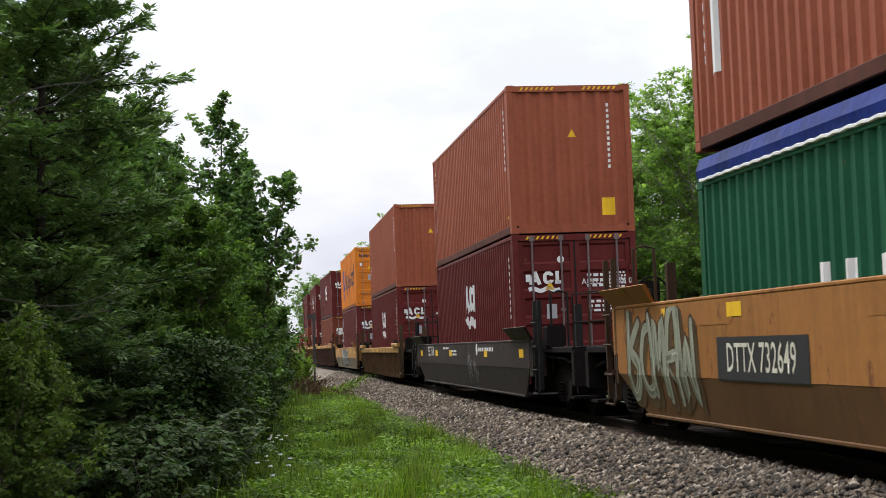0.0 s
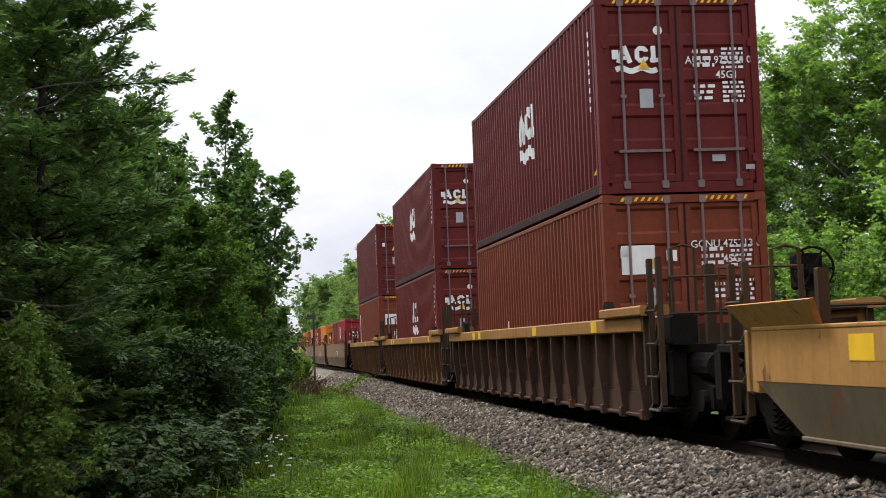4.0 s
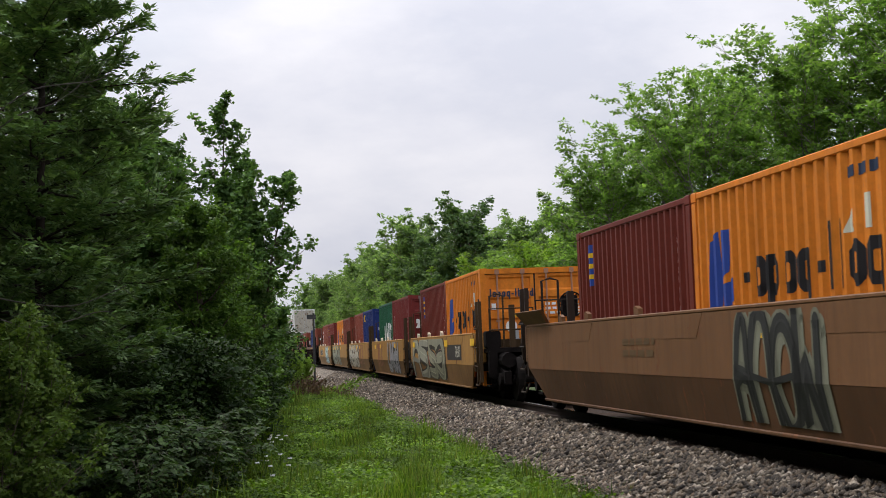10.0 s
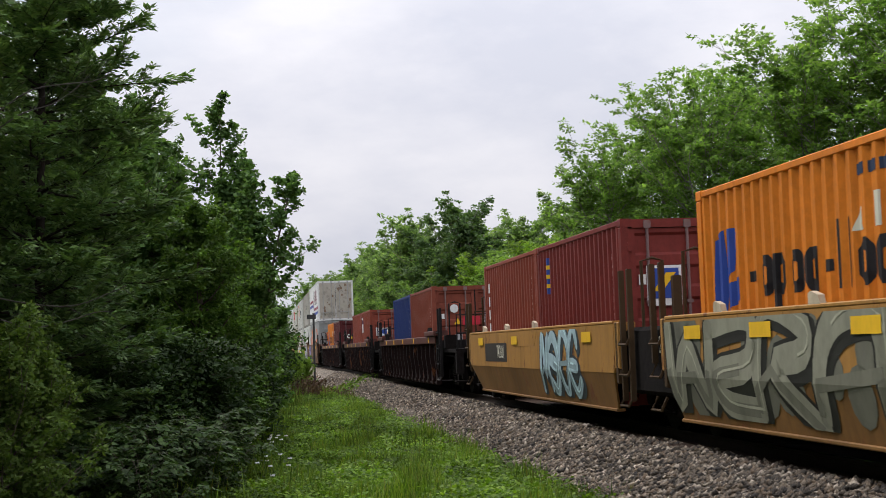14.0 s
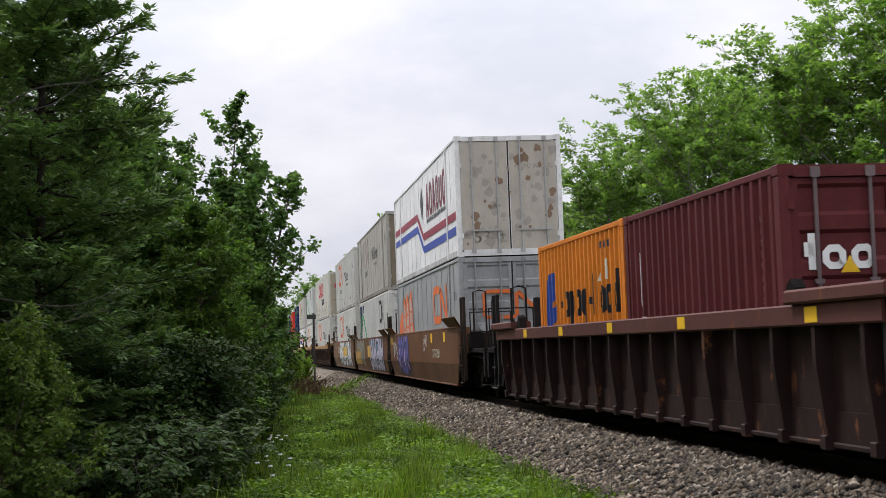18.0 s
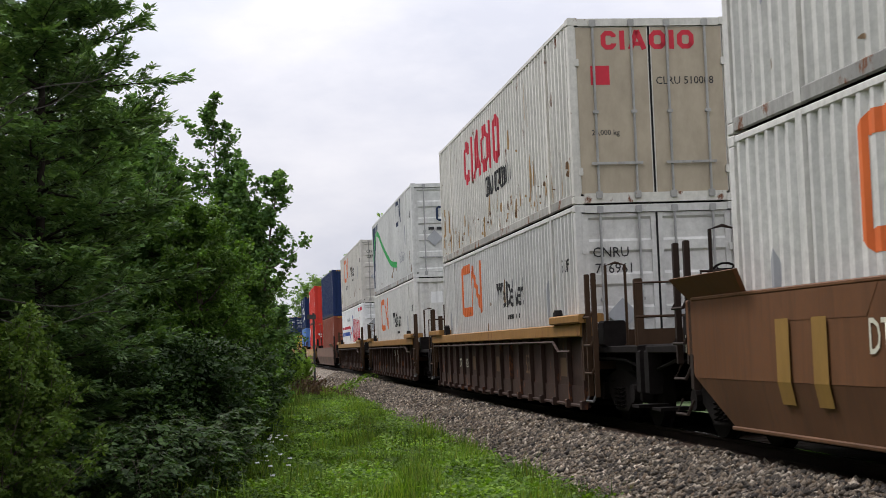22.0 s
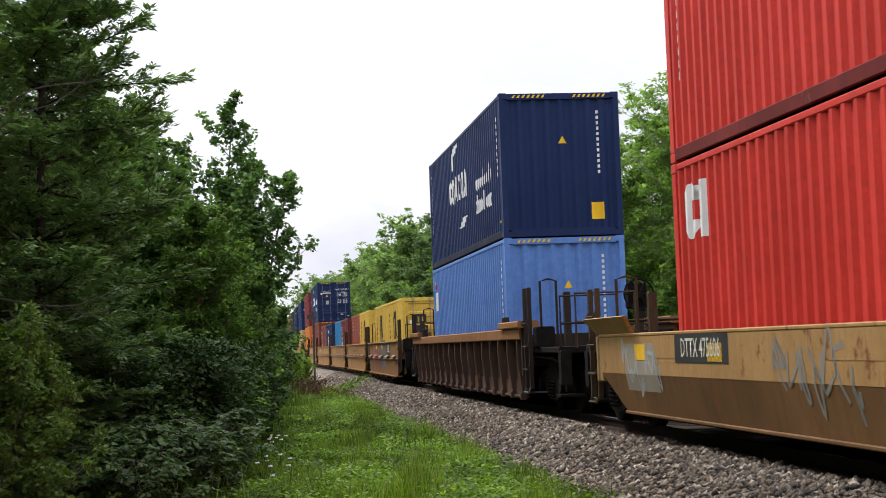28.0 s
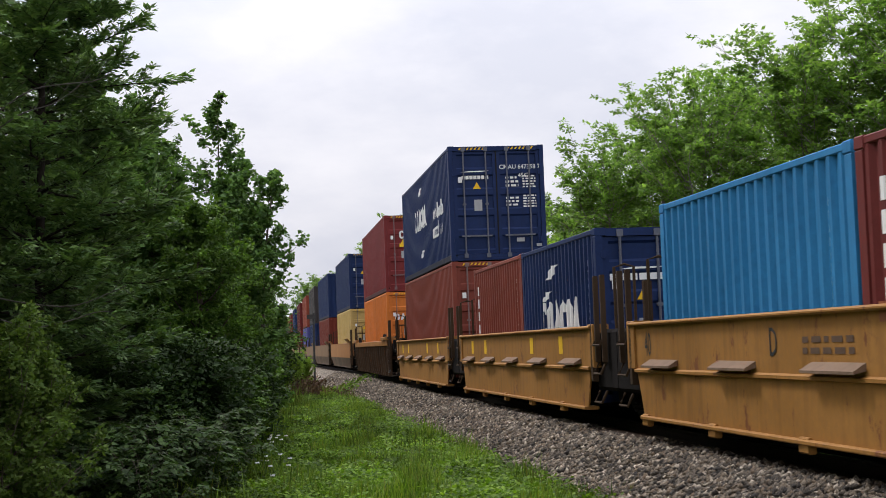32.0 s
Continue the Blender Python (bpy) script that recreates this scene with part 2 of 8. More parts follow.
def ballast_material(name, island):
    m, n, l, b = nodes_of(name)
    tc = n.new("ShaderNodeTexCoord")
    stops = [(0.0, (0.02, 0.017, 0.016)), (0.3, (0.075, 0.067, 0.06)), (0.55, (0.165, 0.148, 0.13)), (0.76, (0.145, 0.11, 0.08)), (0.88, (0.29, 0.265, 0.235)), (1.0, (0.5, 0.475, 0.45))]
    r = ramp(n, stops)
    f = noise_node(n, l, tc.outputs["Object"], 40.0, 4.0, 0.7)
    if island:
        geo = n.new("ShaderNodeNewGeometry")
        l.new(geo.outputs["Random Per Island"], r.inputs["Fac"])
        h = f.outputs["Fac"]
    else:
        v = n.new("ShaderNodeTexVoronoi")
        v.inputs["Scale"].default_value = 17.0
        l.new(tc.outputs["Object"], v.inputs["Vector"])
        sep = n.new("ShaderNodeSeparateColor")
        l.new(v.outputs["Color"], sep.inputs["Color"])
        l.new(sep.outputs["Red"], r.inputs["Fac"])
        h = v.outputs["Distance"]
    big = noise_node(n, l, tc.outputs["Object"], 0.5, 4.0)
    rb = ramp(n, [(0.35, (0.88, 0.8, 0.68)), (0.7, (1.15, 1.02, 0.84))])
    l.new(big.outputs["Fac"], rb.inputs["Fac"])
    rf = ramp(n, [(0.3, 0.7), (0.7, 1.15)])
    l.new(f.outputs["Fac"], rf.inputs["Fac"])
    c = mix(n, l, 1.0, r.outputs["Color"], rb.outputs["Color"], 'MULTIPLY')
    l.new(mix(n, l, 1.0, c, rf.outputs["Color"], 'MULTIPLY'), b.inputs["Base Color"])
    b.inputs["Roughness"].default_value = 0.9
    bump(n, l, h, 0.9, 0.04, b)
    return m


# Stone darkened for oil stains and for the shade below the cars.
OIL_SHADE_M = plain("oil_stained_shaded_stone", (0.034, 0.021, 0.014), 0.85, 0, 0.5, 22.0, 0.8)
GROUND_M = ground_material()
BALLAST_M = ballast_material("crushed_stone_bed", False)
STONE_M = ballast_material("crushed_stone", True)


# ---- mesh helpers ----
class Shape:
    """Collects faces for one mesh."""

    def __init__(self):
        self.v, self.f = [], []

    def quad(self, a, b, c, d):
        i = len(self.v)
        self.v += [a, b, c, d]
        self.f.append((i, i + 1, i + 2, i + 3))
        return self

    def box(self, x0, x1, y0, y1, z0, z1, c=0.0):
        """A box; c chamfers its long edges along y."""
        if c:
            pr = [(x0 + c, z0), (x1 - c, z0), (x1, z0 + c), (x1, z1 - c), (x1 - c, z1), (x0 + c, z1), (x0, z1 - c), (x0, z0 + c)]
            return self.prism(pr, y0, y1)
        return self.prism([(x0, z0), (x1, z0), (x1, z1), (x0, z1)], y0, y1)

    def prism(self, pts, a, b, axis="y"):
        """Extrudes a loop from a to b along an axis; the loop is in the other two."""
        i, k = len(self.v), len(pts)
        for e in (a, b):
            for p, r in pts:
                self.v.append({"y": (p, e, r), "x": (e, p, r), "z": (p, r, e)}[axis])
        self.f.append(tuple(range(i, i + k)))
        self.f.append(tuple(range(i + 2 * k - 1, i + k - 1, -1)))
        for j in range(k):
            m = (j + 1) % k
            self.f.append((i + j, i + k + j, i + k + m, i + m))
        return self

    def tube(self, path, radius, sides=8):
        path = [Vector(p) for p in path]
        radii = radius if isinstance(radius, (list, tuple)) else [radius] * len(path)
        base = len(self.v)
        for i, p in enumerate(path):
            d = (path[min(i + 1, len(path) - 1)] - path[max(i - 1, 0)]).normalized()
            u = d.cross(Vector((0.31, 0.77, 0.56)) if abs(d.z) > 0.8 else Vector((0, 0, 1))).normalized()
            w = d.cross(u)
            for k in range(sides):
                a = 2 * math.pi * k / sides
                self.v.append(tuple(p + (u * math.cos(a) + w * math.sin(a)) * radii[i]))
        for i in range(len(path) - 1):
            for k in range(sides):
                m = (k + 1) % sides
                a = base + i * sides
                self.f.append((a + k, a + m, a + sides + m, a + sides + k))
        self.f.append(tuple(base + k for k in range(sides))[::-1])
        self.f.append(tuple(base + (len(path) - 1) * sides + k for k in range(sides)))
        return self

    def disc(self, centre, radius, width, axis="x", sides=24):
        cx, cy, cz = centre
        pts = [(math.cos(2 * math.pi * k / sides) * radius, math.sin(2 * math.pi * k / sides) * radius) for k in range(sides)]
        if axis == "x":
            return self.prism([(cy + p, cz + r) for p, r in pts], cx - width / 2, cx + width / 2, "x")
        if axis == "y":
            return self.prism([(cx + p, cz + r) for p, r in pts], cy - width / 2, cy + width / 2, "y")
        return self.prism([(cx + p, cy + r) for p, r in pts], cz - width / 2, cz + width / 2, "z")

    def mesh(self, name, material, smooth=False):
        me = bpy.data.meshes.new(name)
        me.from_pydata(self.v, [], self.f)
        me.materials.append(material)
        bm = bmesh.new()
        bm.from_mesh(me)
        bmesh.ops.recalc_face_normals(bm, faces=bm.faces)
        bm.to_mesh(me)
        bm.free()
        if smooth:
            me.shade_smooth()
        return me


def part(name, data, material, parent, label="", m=None, smooth=False):
    """Links one mesh under a thing or under a part."""
    if isinstance(data, Shape):
        data = data.mesh(name, material, smooth)
    ob = new(name, data)
    ob.parent = parent
    if m is not None:
        ob.matrix_basis = m
    if label:
        ob["label"] = label
    return ob


def thing(name, label, category, group="", kind="", m=None):
    ob = new(name)
    ob.empty_display_size = 0.3
    tagged(ob, label, category, group, kind)
    if m is not None:
        ob.matrix_basis = m
    return ob


def array_mesh(name, verts, corners, material):
    """A mesh of many small faces with the same number of corners, from an array (n, corners, 3)."""
    n = verts.shape[0]
    me = bpy.data.meshes.new(name)
    me.vertices.add(n * corners)
    me.vertices.foreach_set("co", verts.reshape(-1).astype(np.float32))
    me.loops.add(n * corners)
    me.loops.foreach_set("vertex_index", np.arange(n * corners, dtype=np.int32))
    me.polygons.add(n)
    me.polygons.foreach_set("loop_start", np.arange(0, n * corners, corners, dtype=np.int32))
    me.update(calc_edges=True)
    me.materials.append(material)
    return me

# ---- ground and track ----
def lateral_of(x, y):
    """Rough distance of a place to the right of the track's centre."""
    s = max(-200.0, min(400.0, y - 30.0))
    for _ in range(3):
        cx, cy, a = track(s)
        s += (x - cx) * math.sin(a) + (y - cy) * math.cos(a)
        s = max(-700.0, min(850.0, s))
    cx, cy, a = track(s)
    return (x - cx) * math.cos(a) - (y - cy) * math.sin(a)


def ground_z(x, y):
    d = lateral_of(x, y)
    z = -0.64 + 0.08 * noise.noise((x * 0.35, y * 0.35, 0.0)) + 0.05 * noise.noise((x * 1.3, y * 1.3, 4.0))
    far = max(abs(x), abs(y - 40))
    if abs(d) < 3.4:
        z = -0.68 + 0.03 * noise.noise((x * 0.8, y * 0.8, 2.0))
    elif d < -6.0:
        z -= min(0.35, (-6.0 - d) * 0.12)
    if far > 250:
        z -= (far - 250) * 0.004
    return z


def build_ground():
    def axis(lo, hi, near0, near1, step):
        vals = list(np.arange(near0, near1 + 0.01, step))
        v, st = near1, step
        while v < hi:
            st *= 1.3
            v += st
            vals.append(min(v, hi))
        v, st = near0, step
        while v > lo:
            st *= 1.3
            v -= st
            vals.insert(0, max(v, lo))
        return vals
    xs = axis(-3000, 3000, -14, 14, 0.8)
    ys = axis(-3000, 3000, 4, 90, 1.0)
    verts = [(x, y, ground_z(x, y)) for y in ys for x in xs]
    w = len(xs)
    faces = [(j * w + i, j * w + i + 1, (j + 1) * w + i + 1, (j + 1) * w + i) for j in range(len(ys) - 1) for i in range(w - 1)]
    me = bpy.data.meshes.new("ground")
    me.from_pydata(verts, [], faces)
    me.materials.append(GROUND_M)
    me.shade_smooth()
    tagged(new("ground", me), "grassy soil of the railway verge and wood floor", "ground", kind="structure")


build_ground()


def sweep(profile, s0, s1, step, rough=0.0, rise=0.0):
    """A strip along the track from a cross-section of (lateral, height) pairs."""
    sh = Shape()
    k = len(profile)
    ss = list(np.arange(s0, s1 + 0.01, step))
    for i, s in enumerate(ss):
        x, y, a = track(s)
        for j, (d, z) in enumerate(profile):
            r = rough * noise.noise((s * 0.9, d * 2.0, 7.0))
            dd = d + (r * 2.2 if j in (0, k - 1) else 0)
            sh.v.append((x + dd * math.cos(a), y - dd * math.sin(a), z + r))
        if i:
            for j in range(k - 1):
                p = (i - 1) * k + j
                sh.f.append((p, p + k, p + k + 1, p + 1))
    return sh


BED_PROFILE = [(-3.0, -0.74), (-2.55, -0.58), (-2.1, -0.36), (-1.72, -0.2), (-1.4, -0.115), (-1.12, -0.11), (-0.92, -0.16), (-0.5, -0.2), (0.0, -0.2), (1.3, -0.19), (1.72, -0.24), (2.2, -0.45), (3.0, -0.74)]
bed = tagged(new("ballast_bed", sweep(BED_PROFILE, -40, 130, 0.5, 0.05).mesh("ballast_bed", BALLAST_M, True)),
             "raised bed of grey crushed stone under the rails", "ballast", kind="structure")
for s0, s1 in ((-740, -40), (130, 880)):
    part("far_bed", sweep(BED_PROFILE, s0, s1, 5.0, 0.0), BALLAST_M, bed)

# Strip under the train: brown staining plus the train's shade, both in colour.
part("stained_strip", sweep([(-1.42, -0.15), (-1.36, -0.102), (-1.1, -0.1), (-0.9, -0.15), (0.0, -0.172), (1.3, -0.172), (1.5, -0.215)], -60, 160, 0.7, 0.012), OIL_SHADE_M, bed, "brown oil-stained stone between the rails, darkened with the train's shade")
railway = thing("railway_track", "rusty steel rails on dark timber sleepers in ballast", "track", kind="structure")
for side in (-0.7535, 0.7535):
    prof = [(-0.07, -0.17), (0.07, -0.17), (0.07, -0.158), (0.012, -0.14), (0.012, -0.045), (0.036, -0.035), (0.036, -0.004), (-0.036, -0.004), (-0.036, -0.035), (-0.012, -0.045), (-0.012, -0.14), (-0.07, -0.158), (-0.07, -0.17)]
    lean = -side * math.sin(CANT)
    part("rail", sweep([(side + d, z + lean) for d, z in prof], -740, 880, 4.0), RAIL_M, railway)
    part("railhead", sweep([(side - 0.03, lean - 0.003), (side - 0.024, lean), (side + 0.024, lean), (side + 0.03, lean - 0.003)], -740, 880, 4.0), RAILTOP_M, railway, "shiny worn running surface")
tie_mesh = Shape().box(-1.3, 1.3, -0.115, 0.115, -0.36, -0.172, 0.012).mesh("sleeper", TIE_M)
for i in range(70):
    s = -30 + i * 0.52
    x, y, a = track(s)
    part("sleeper", tie_mesh, TIE_M, railway, m=pose(x, y, random.uniform(-0.008, 0.006), 0, 0, -math.degrees(a) + random.uniform(-1, 1)))


def stones():
    """Loose stones on the near shoulder and crown of the bed."""
    rng = np.random.default_rng(5)
    n = 52000
    s = -24 + 84 * rng.random(n) ** 1.7
    d = rng.uniform(-3.05, -1.2, n)
    d = np.where((d > -1.36) & (rng.random(n) < 0.6), d - 0.5, d)
    size = rng.uniform(0.024, 0.056, n)
    out = np.empty((n, 8, 3, 3), np.float32)
    base = np.array([(1, 0, 0), (0, 1, 0), (-1, 0, 0), (0, -1, 0), (0, 0, 1), (0, 0, -1)], float)
    tri = np.array([(0, 1, 4), (1, 2, 4), (2, 3, 4), (3, 0, 4), (1, 0, 5), (2, 1, 5), (3, 2, 5), (0, 3, 5)])
    pl = np.array([p[0] for p in BED_PROFILE])
    pz = np.array([p[1] for p in BED_PROFILE])
    jit = rng.uniform(0.55, 1.15, (n, 6, 1)) * base[None] + rng.uniform(-0.22, 0.22, (n, 6, 3))
    jit[:, :, 2] *= 0.75
    ang = rng.uniform(0, 6.283, n)
    for i in range(n):
        x, y, a = track(s[i])
        r = 0.05 * noise.noise((s[i] * 0.9, d[i] * 2.0, 7.0))
        c, q = math.cos(ang[i]), math.sin(ang[i])
        v = jit[i] * size[i]
        vx, vy = v[:, 0] * c - v[:, 1] * q, v[:, 0] * q + v[:, 1] * c
        z = float(np.interp(d[i], pl, pz)) + r + size[i] * 0.3
        vv = np.stack([vx + x + d[i] * math.cos(a), vy + y - d[i] * math.sin(a), v[:, 2] + z], 1)
        out[i] = vv[tri]
    # stones keep shared corners so that each is one island
    me = bpy.data.meshes.new("ballast_stones")
    flat = out.reshape(-1, 3)
    me.vertices.add(n * 6)
    idx = np.array([[0, 0], [0, 1], [1, 1], [2, 1], [0, 2], [4, 2]])
    six = np.stack([out[:, f, c] for f, c in idx], 1)
    me.vertices.foreach_set("co", six.reshape(-1))
    order = (np.arange(n)[:, None, None] * 6 + tri[None]).reshape(-1).astype(np.int32)
    me.loops.add(n * 24)
    me.loops.foreach_set("vertex_index", order)
    me.polygons.add(n * 8)
    me.polygons.foreach_set("loop_start", np.arange(0, n * 24, 3, dtype=np.int32))
    me.update(calc_edges=True)
    me.materials.append(STONE_M)
    tagged(new("ballast_stones", me), "loose grey and brown crushed stones on the track shoulder", "gravel", kind="stuff")


stones()

# ---- containers ----
PITCH, DEPTH = 0.278, 0.042


def wave(y):
    """Depth of a pressed steel wall behind its crests at y."""
    u = (y / PITCH) % 1.0
    if u < 0.26:
        return 0.0
    if u < 0.5:
        return (u - 0.26) / 0.24 * DEPTH
    if u < 0.76:
        return DEPTH
    return (1 - (u - 0.76) / 0.24) * DEPTH


def breaks(a, b):
    out = []
    k = math.floor(a / PITCH) - 1
    while k * PITCH < b + PITCH:
        for f in (0.0, 0.26, 0.5, 0.76):
            v = (k + f) * PITCH
            if a + 1e-4 < v < b - 1e-4:
                out.append(v)
        k += 1
    return out


def corrugated(x, y0, y1, z0, z1, out, thick=0.03):
    """A pressed wall in the plane x, between y0 and y1; out is +1 or -1, the way that its crests face."""
    ys = [y0] + breaks(y0, y1) + [y1]
    outer = [(x - out * wave(y), y) for y in ys]
    inner = [(x - out * (DEPTH + thick), ys[-1]), (x - out * (DEPTH + thick), ys[0])]
    return Shape().prism(outer + inner, z0, z1, "z")


MESHES = {}


def shared(key, make, material):
    """One mesh for alike parts of one paint."""
    k = (key, material.name_full)
    if k not in MESHES:
        MESHES[k] = make().mesh(key[0], material)
    return MESHES[k]


def text_shape(body, size, bold=0.0, squeeze=1.0):
    c = bpy.data.curves.new("lettering", 'FONT')
    c.body, c.size, c.align_x, c.align_y = body, size, 'CENTER', 'CENTER'
    c.resolution_u = 2
    c.offset = bold * size
    ob = bpy.data.objects.new("lettering", c)
    me = bpy.data.meshes.new_from_object(ob)
    bpy.data.objects.remove(ob)
    bpy.data.curves.remove(c)
    bm = bmesh.new()
    bm.from_mesh(me)
    bpy.data.meshes.remove(me)
    for v in bm.verts:
        v.co.x *= squeeze
    return bm


def poly_shape(polys):
    bm = bmesh.new()
    for p in polys:
        bm.faces.new([bm.verts.new((a, b, 0)) for a, b in p])
    return bm


def rect(u, v, w, h, slant=0.0):
    return [(u - w / 2 - slant, v - h / 2), (u + w / 2 - slant, v - h / 2), (u + w / 2 + slant, v + h / 2), (u - w / 2 + slant, v + h / 2)]


def stroke(pts, w):
    """A ribbon of width w along points."""
    out = []
    left, right = [], []
    for i, p in enumerate(pts):
        a, b = pts[max(i - 1, 0)], pts[min(i + 1, len(pts) - 1)]
        dx, dy = b[0] - a[0], b[1] - a[1]
        k = math.hypot(dx, dy) or 1.0
        ww = w[i] if isinstance(w, list) else w
        left.append((p[0] - dy / k * ww / 2, p[1] + dx / k * ww / 2))
        right.append((p[0] + dy / k * ww / 2, p[1] - dx / k * ww / 2))
    for i in range(len(pts) - 1):
        out.append([left[i], right[i], right[i + 1], left[i + 1]])
    return out


def lay(bm, u0, v0, surf, u_cuts=(), v_cuts=()):
    """Moves flat artwork onto a wall: surf gives the place of (u, v) on it."""
    for v in bm.verts:
        v.co.x += u0
        v.co.y += v0
    if len(bm.verts):
        lo, hi = min(v.co.x for v in bm.verts), max(v.co.x for v in bm.verts)
        for c in u_cuts:
            if lo < c < hi:
                bmesh.ops.bisect_plane(bm, geom=bm.verts[:] + bm.edges[:] + bm.faces[:], plane_co=(c, 0, 0), plane_no=(1, 0, 0))
        for c in v_cuts:
            bmesh.ops.bisect_plane(bm, geom=bm.verts[:] + bm.edges[:] + bm.faces[:], plane_co=(0, c, 0), plane_no=(0, 1, 0))
    for v in bm.verts:
        v.co = surf(v.co.x, v.co.y)
    return bm


def decal(name, bm, material, parent, label=""):
    me = bpy.data.meshes.new(name)
    bm.to_mesh(me)
    bm.free()
    me.materials.append(material)
    ob = part(name, me, material, parent, label)
    if name in ("marking", "hazard_stripe", "logo", "stripe", "placard", "sign", "worn_patch", "rust_patch"):
        ob["kind"] = "stuff"
    return ob


class Box:
    """Size and paint of one shipping container; artwork goes onto its left side and near end."""

    def __init__(self, length, height, color, near="door", width=2.438, smooth=False, rust=0.1, grime=0.35, label="", group="containers on the train", post40=False, rod=None):
        self.L, self.H, self.W, self.smooth, self.near = length, height, width, smooth, near
        self.color = color
        self.mat = paint(color, rust, 0.5, grime)
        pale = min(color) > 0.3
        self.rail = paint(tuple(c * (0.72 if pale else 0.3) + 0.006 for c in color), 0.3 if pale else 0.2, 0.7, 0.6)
        self.root = thing("shipping_container", label, "container", group)
        L, H, W, m, r = length, height, width, self.mat, self.root
        x, y = W / 2, L / 2
        pd = 0.11
        key = (L, H, W)
        for sx in (-1, 1):
            for sy in (-1, 1):
                part("corner_post", shared(("corner_post", key, sx, sy), lambda: Shape().box(min(sx * x, sx * (x - pd)), max(sx * x, sx * (x - pd)), min(sy * y, sy * (y - 0.15)), max(sy * y, sy * (y - 0.15)), 0.118, H - 0.118, 0.012), m), m, r)
                for z in (0, H - 0.118):
                    part("corner_casting", shared(("corner_casting", key, sx, sy, z), lambda: Shape().box(min(sx * (x + 0.003), sx * (x - 0.16)), max(sx * (x + 0.003), sx * (x - 0.16)), min(sy * (y + 0.004), sy * (y - 0.178)), max(sy * (y + 0.004), sy * (y - 0.178)), z, z + 0.118, 0.012), m), m, r)
            part("top_rail", shared(("top_rail", key, sx), lambda: Shape().box(min(sx * (x - 0.005), sx * (x - 0.07)), max(sx * (x - 0.005), sx * (x - 0.07)), -y + 0.15, y - 0.15, H - 0.085, H - 0.01, 0.01), m), m, r)
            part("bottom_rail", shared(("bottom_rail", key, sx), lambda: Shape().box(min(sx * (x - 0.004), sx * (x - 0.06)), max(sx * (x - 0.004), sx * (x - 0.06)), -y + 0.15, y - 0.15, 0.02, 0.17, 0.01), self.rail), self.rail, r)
            if smooth:
                wall = lambda: Shape().box(min(sx * (x - 0.03), sx * (x - 0.06)), max(sx * (x - 0.03), sx * (x - 0.06)), -y + 0.15, y - 0.15, 0.17, H - 0.085)
            else:
                wall = lambda: corrugated(sx * (x - 0.012), -y + 0.14, y - 0.14, 0.17, H - 0.08, sx)
            part("side_panel", shared(("side_panel", key, sx, smooth), wall, m), m, r)
            if smooth:
                for k in range(1, int(L / 1.22) if sx < 0 else 0):
                    yy = -y + k * 1.22
                    part("seam_strip", shared(("seam_strip", key, sx), lambda: Shape().box(min(sx * (x - 0.022), sx * (x - 0.034)), max(sx * (x - 0.022), sx * (x - 0.034)), -0.025, 0.025, 0.17, H - 0.085), m), m, r, m=pose(0, yy, 0))
            if post40:
                for yy in (-6.096, 6.096):
                    part("lifting_post", shared(("lifting_post", key, sx), lambda: Shape().box(min(sx * (x - 0.001), sx * (x - 0.07)), max(sx * (x - 0.001), sx * (x - 0.07)), -0.08, 0.08, 0.02, H - 0.01, 0.01), m), m, r, m=pose(0, yy, 0))
        part("roof", shared(("roof", key), lambda: Shape().box(-x + 0.06, x - 0.06, -y + 0.1, y - 0.1, H - 0.05, H - 0.015), m), m, r)
        part("floor", shared(("floor", key), lambda: Shape().box(-x + 0.06, x - 0.06, -y + 0.1, y - 0.1, 0.04, 0.16), STEEL_DARK), STEEL_DARK, r)
        for sy in (-1, 1):
            part("end_sill", shared(("end_sill", key, sy), lambda: Shape().box(-x + 0.16, x - 0.16, min(sy * (y - 0.01), sy * (y - 0.12)), max(sy * (y - 0.01), sy * (y - 0.12)), 0.01, 0.16, 0.01), m), m, r)
            part("header", shared(("header", key, sy), lambda: Shape().box(-x + 0.16, x - 0.16, min(sy * (y - 0.005), sy * (y - 0.1)), max(sy * (y - 0.005), sy * (y - 0.1)), H - 0.13, H - 0.012, 0.01), m), m, r)
        self.rod = rod or paint(tuple(c * 0.45 + 0.13 for c in color), 0.15, 0.45)
        self.end(-1, near)
        self.end(1, "blank" if near == "door" else "door_plain")

    def end(self, sy, style):
        L, H, W, m, r = self.L, self.H, self.W, self.mat, self.root
        x, y = W / 2, L / 2
        key = (L, H, W)
        if style in ("blank", "door_plain"):
            def wall():
                k = corrugated(-(y - 0.03), -x + 0.11, x - 0.11, 0.16, H - 0.13, -1)
                k.v = [(v[1], v[0] if sy < 0 else -v[0], v[2]) for v in k.v]
                return k
            part("end_panel", shared(("end_panel", key, sy), wall, m), m, r)
            return
        # two leaves with pressed bands, bars with cams, hinges and handles
        wd = x - 0.12
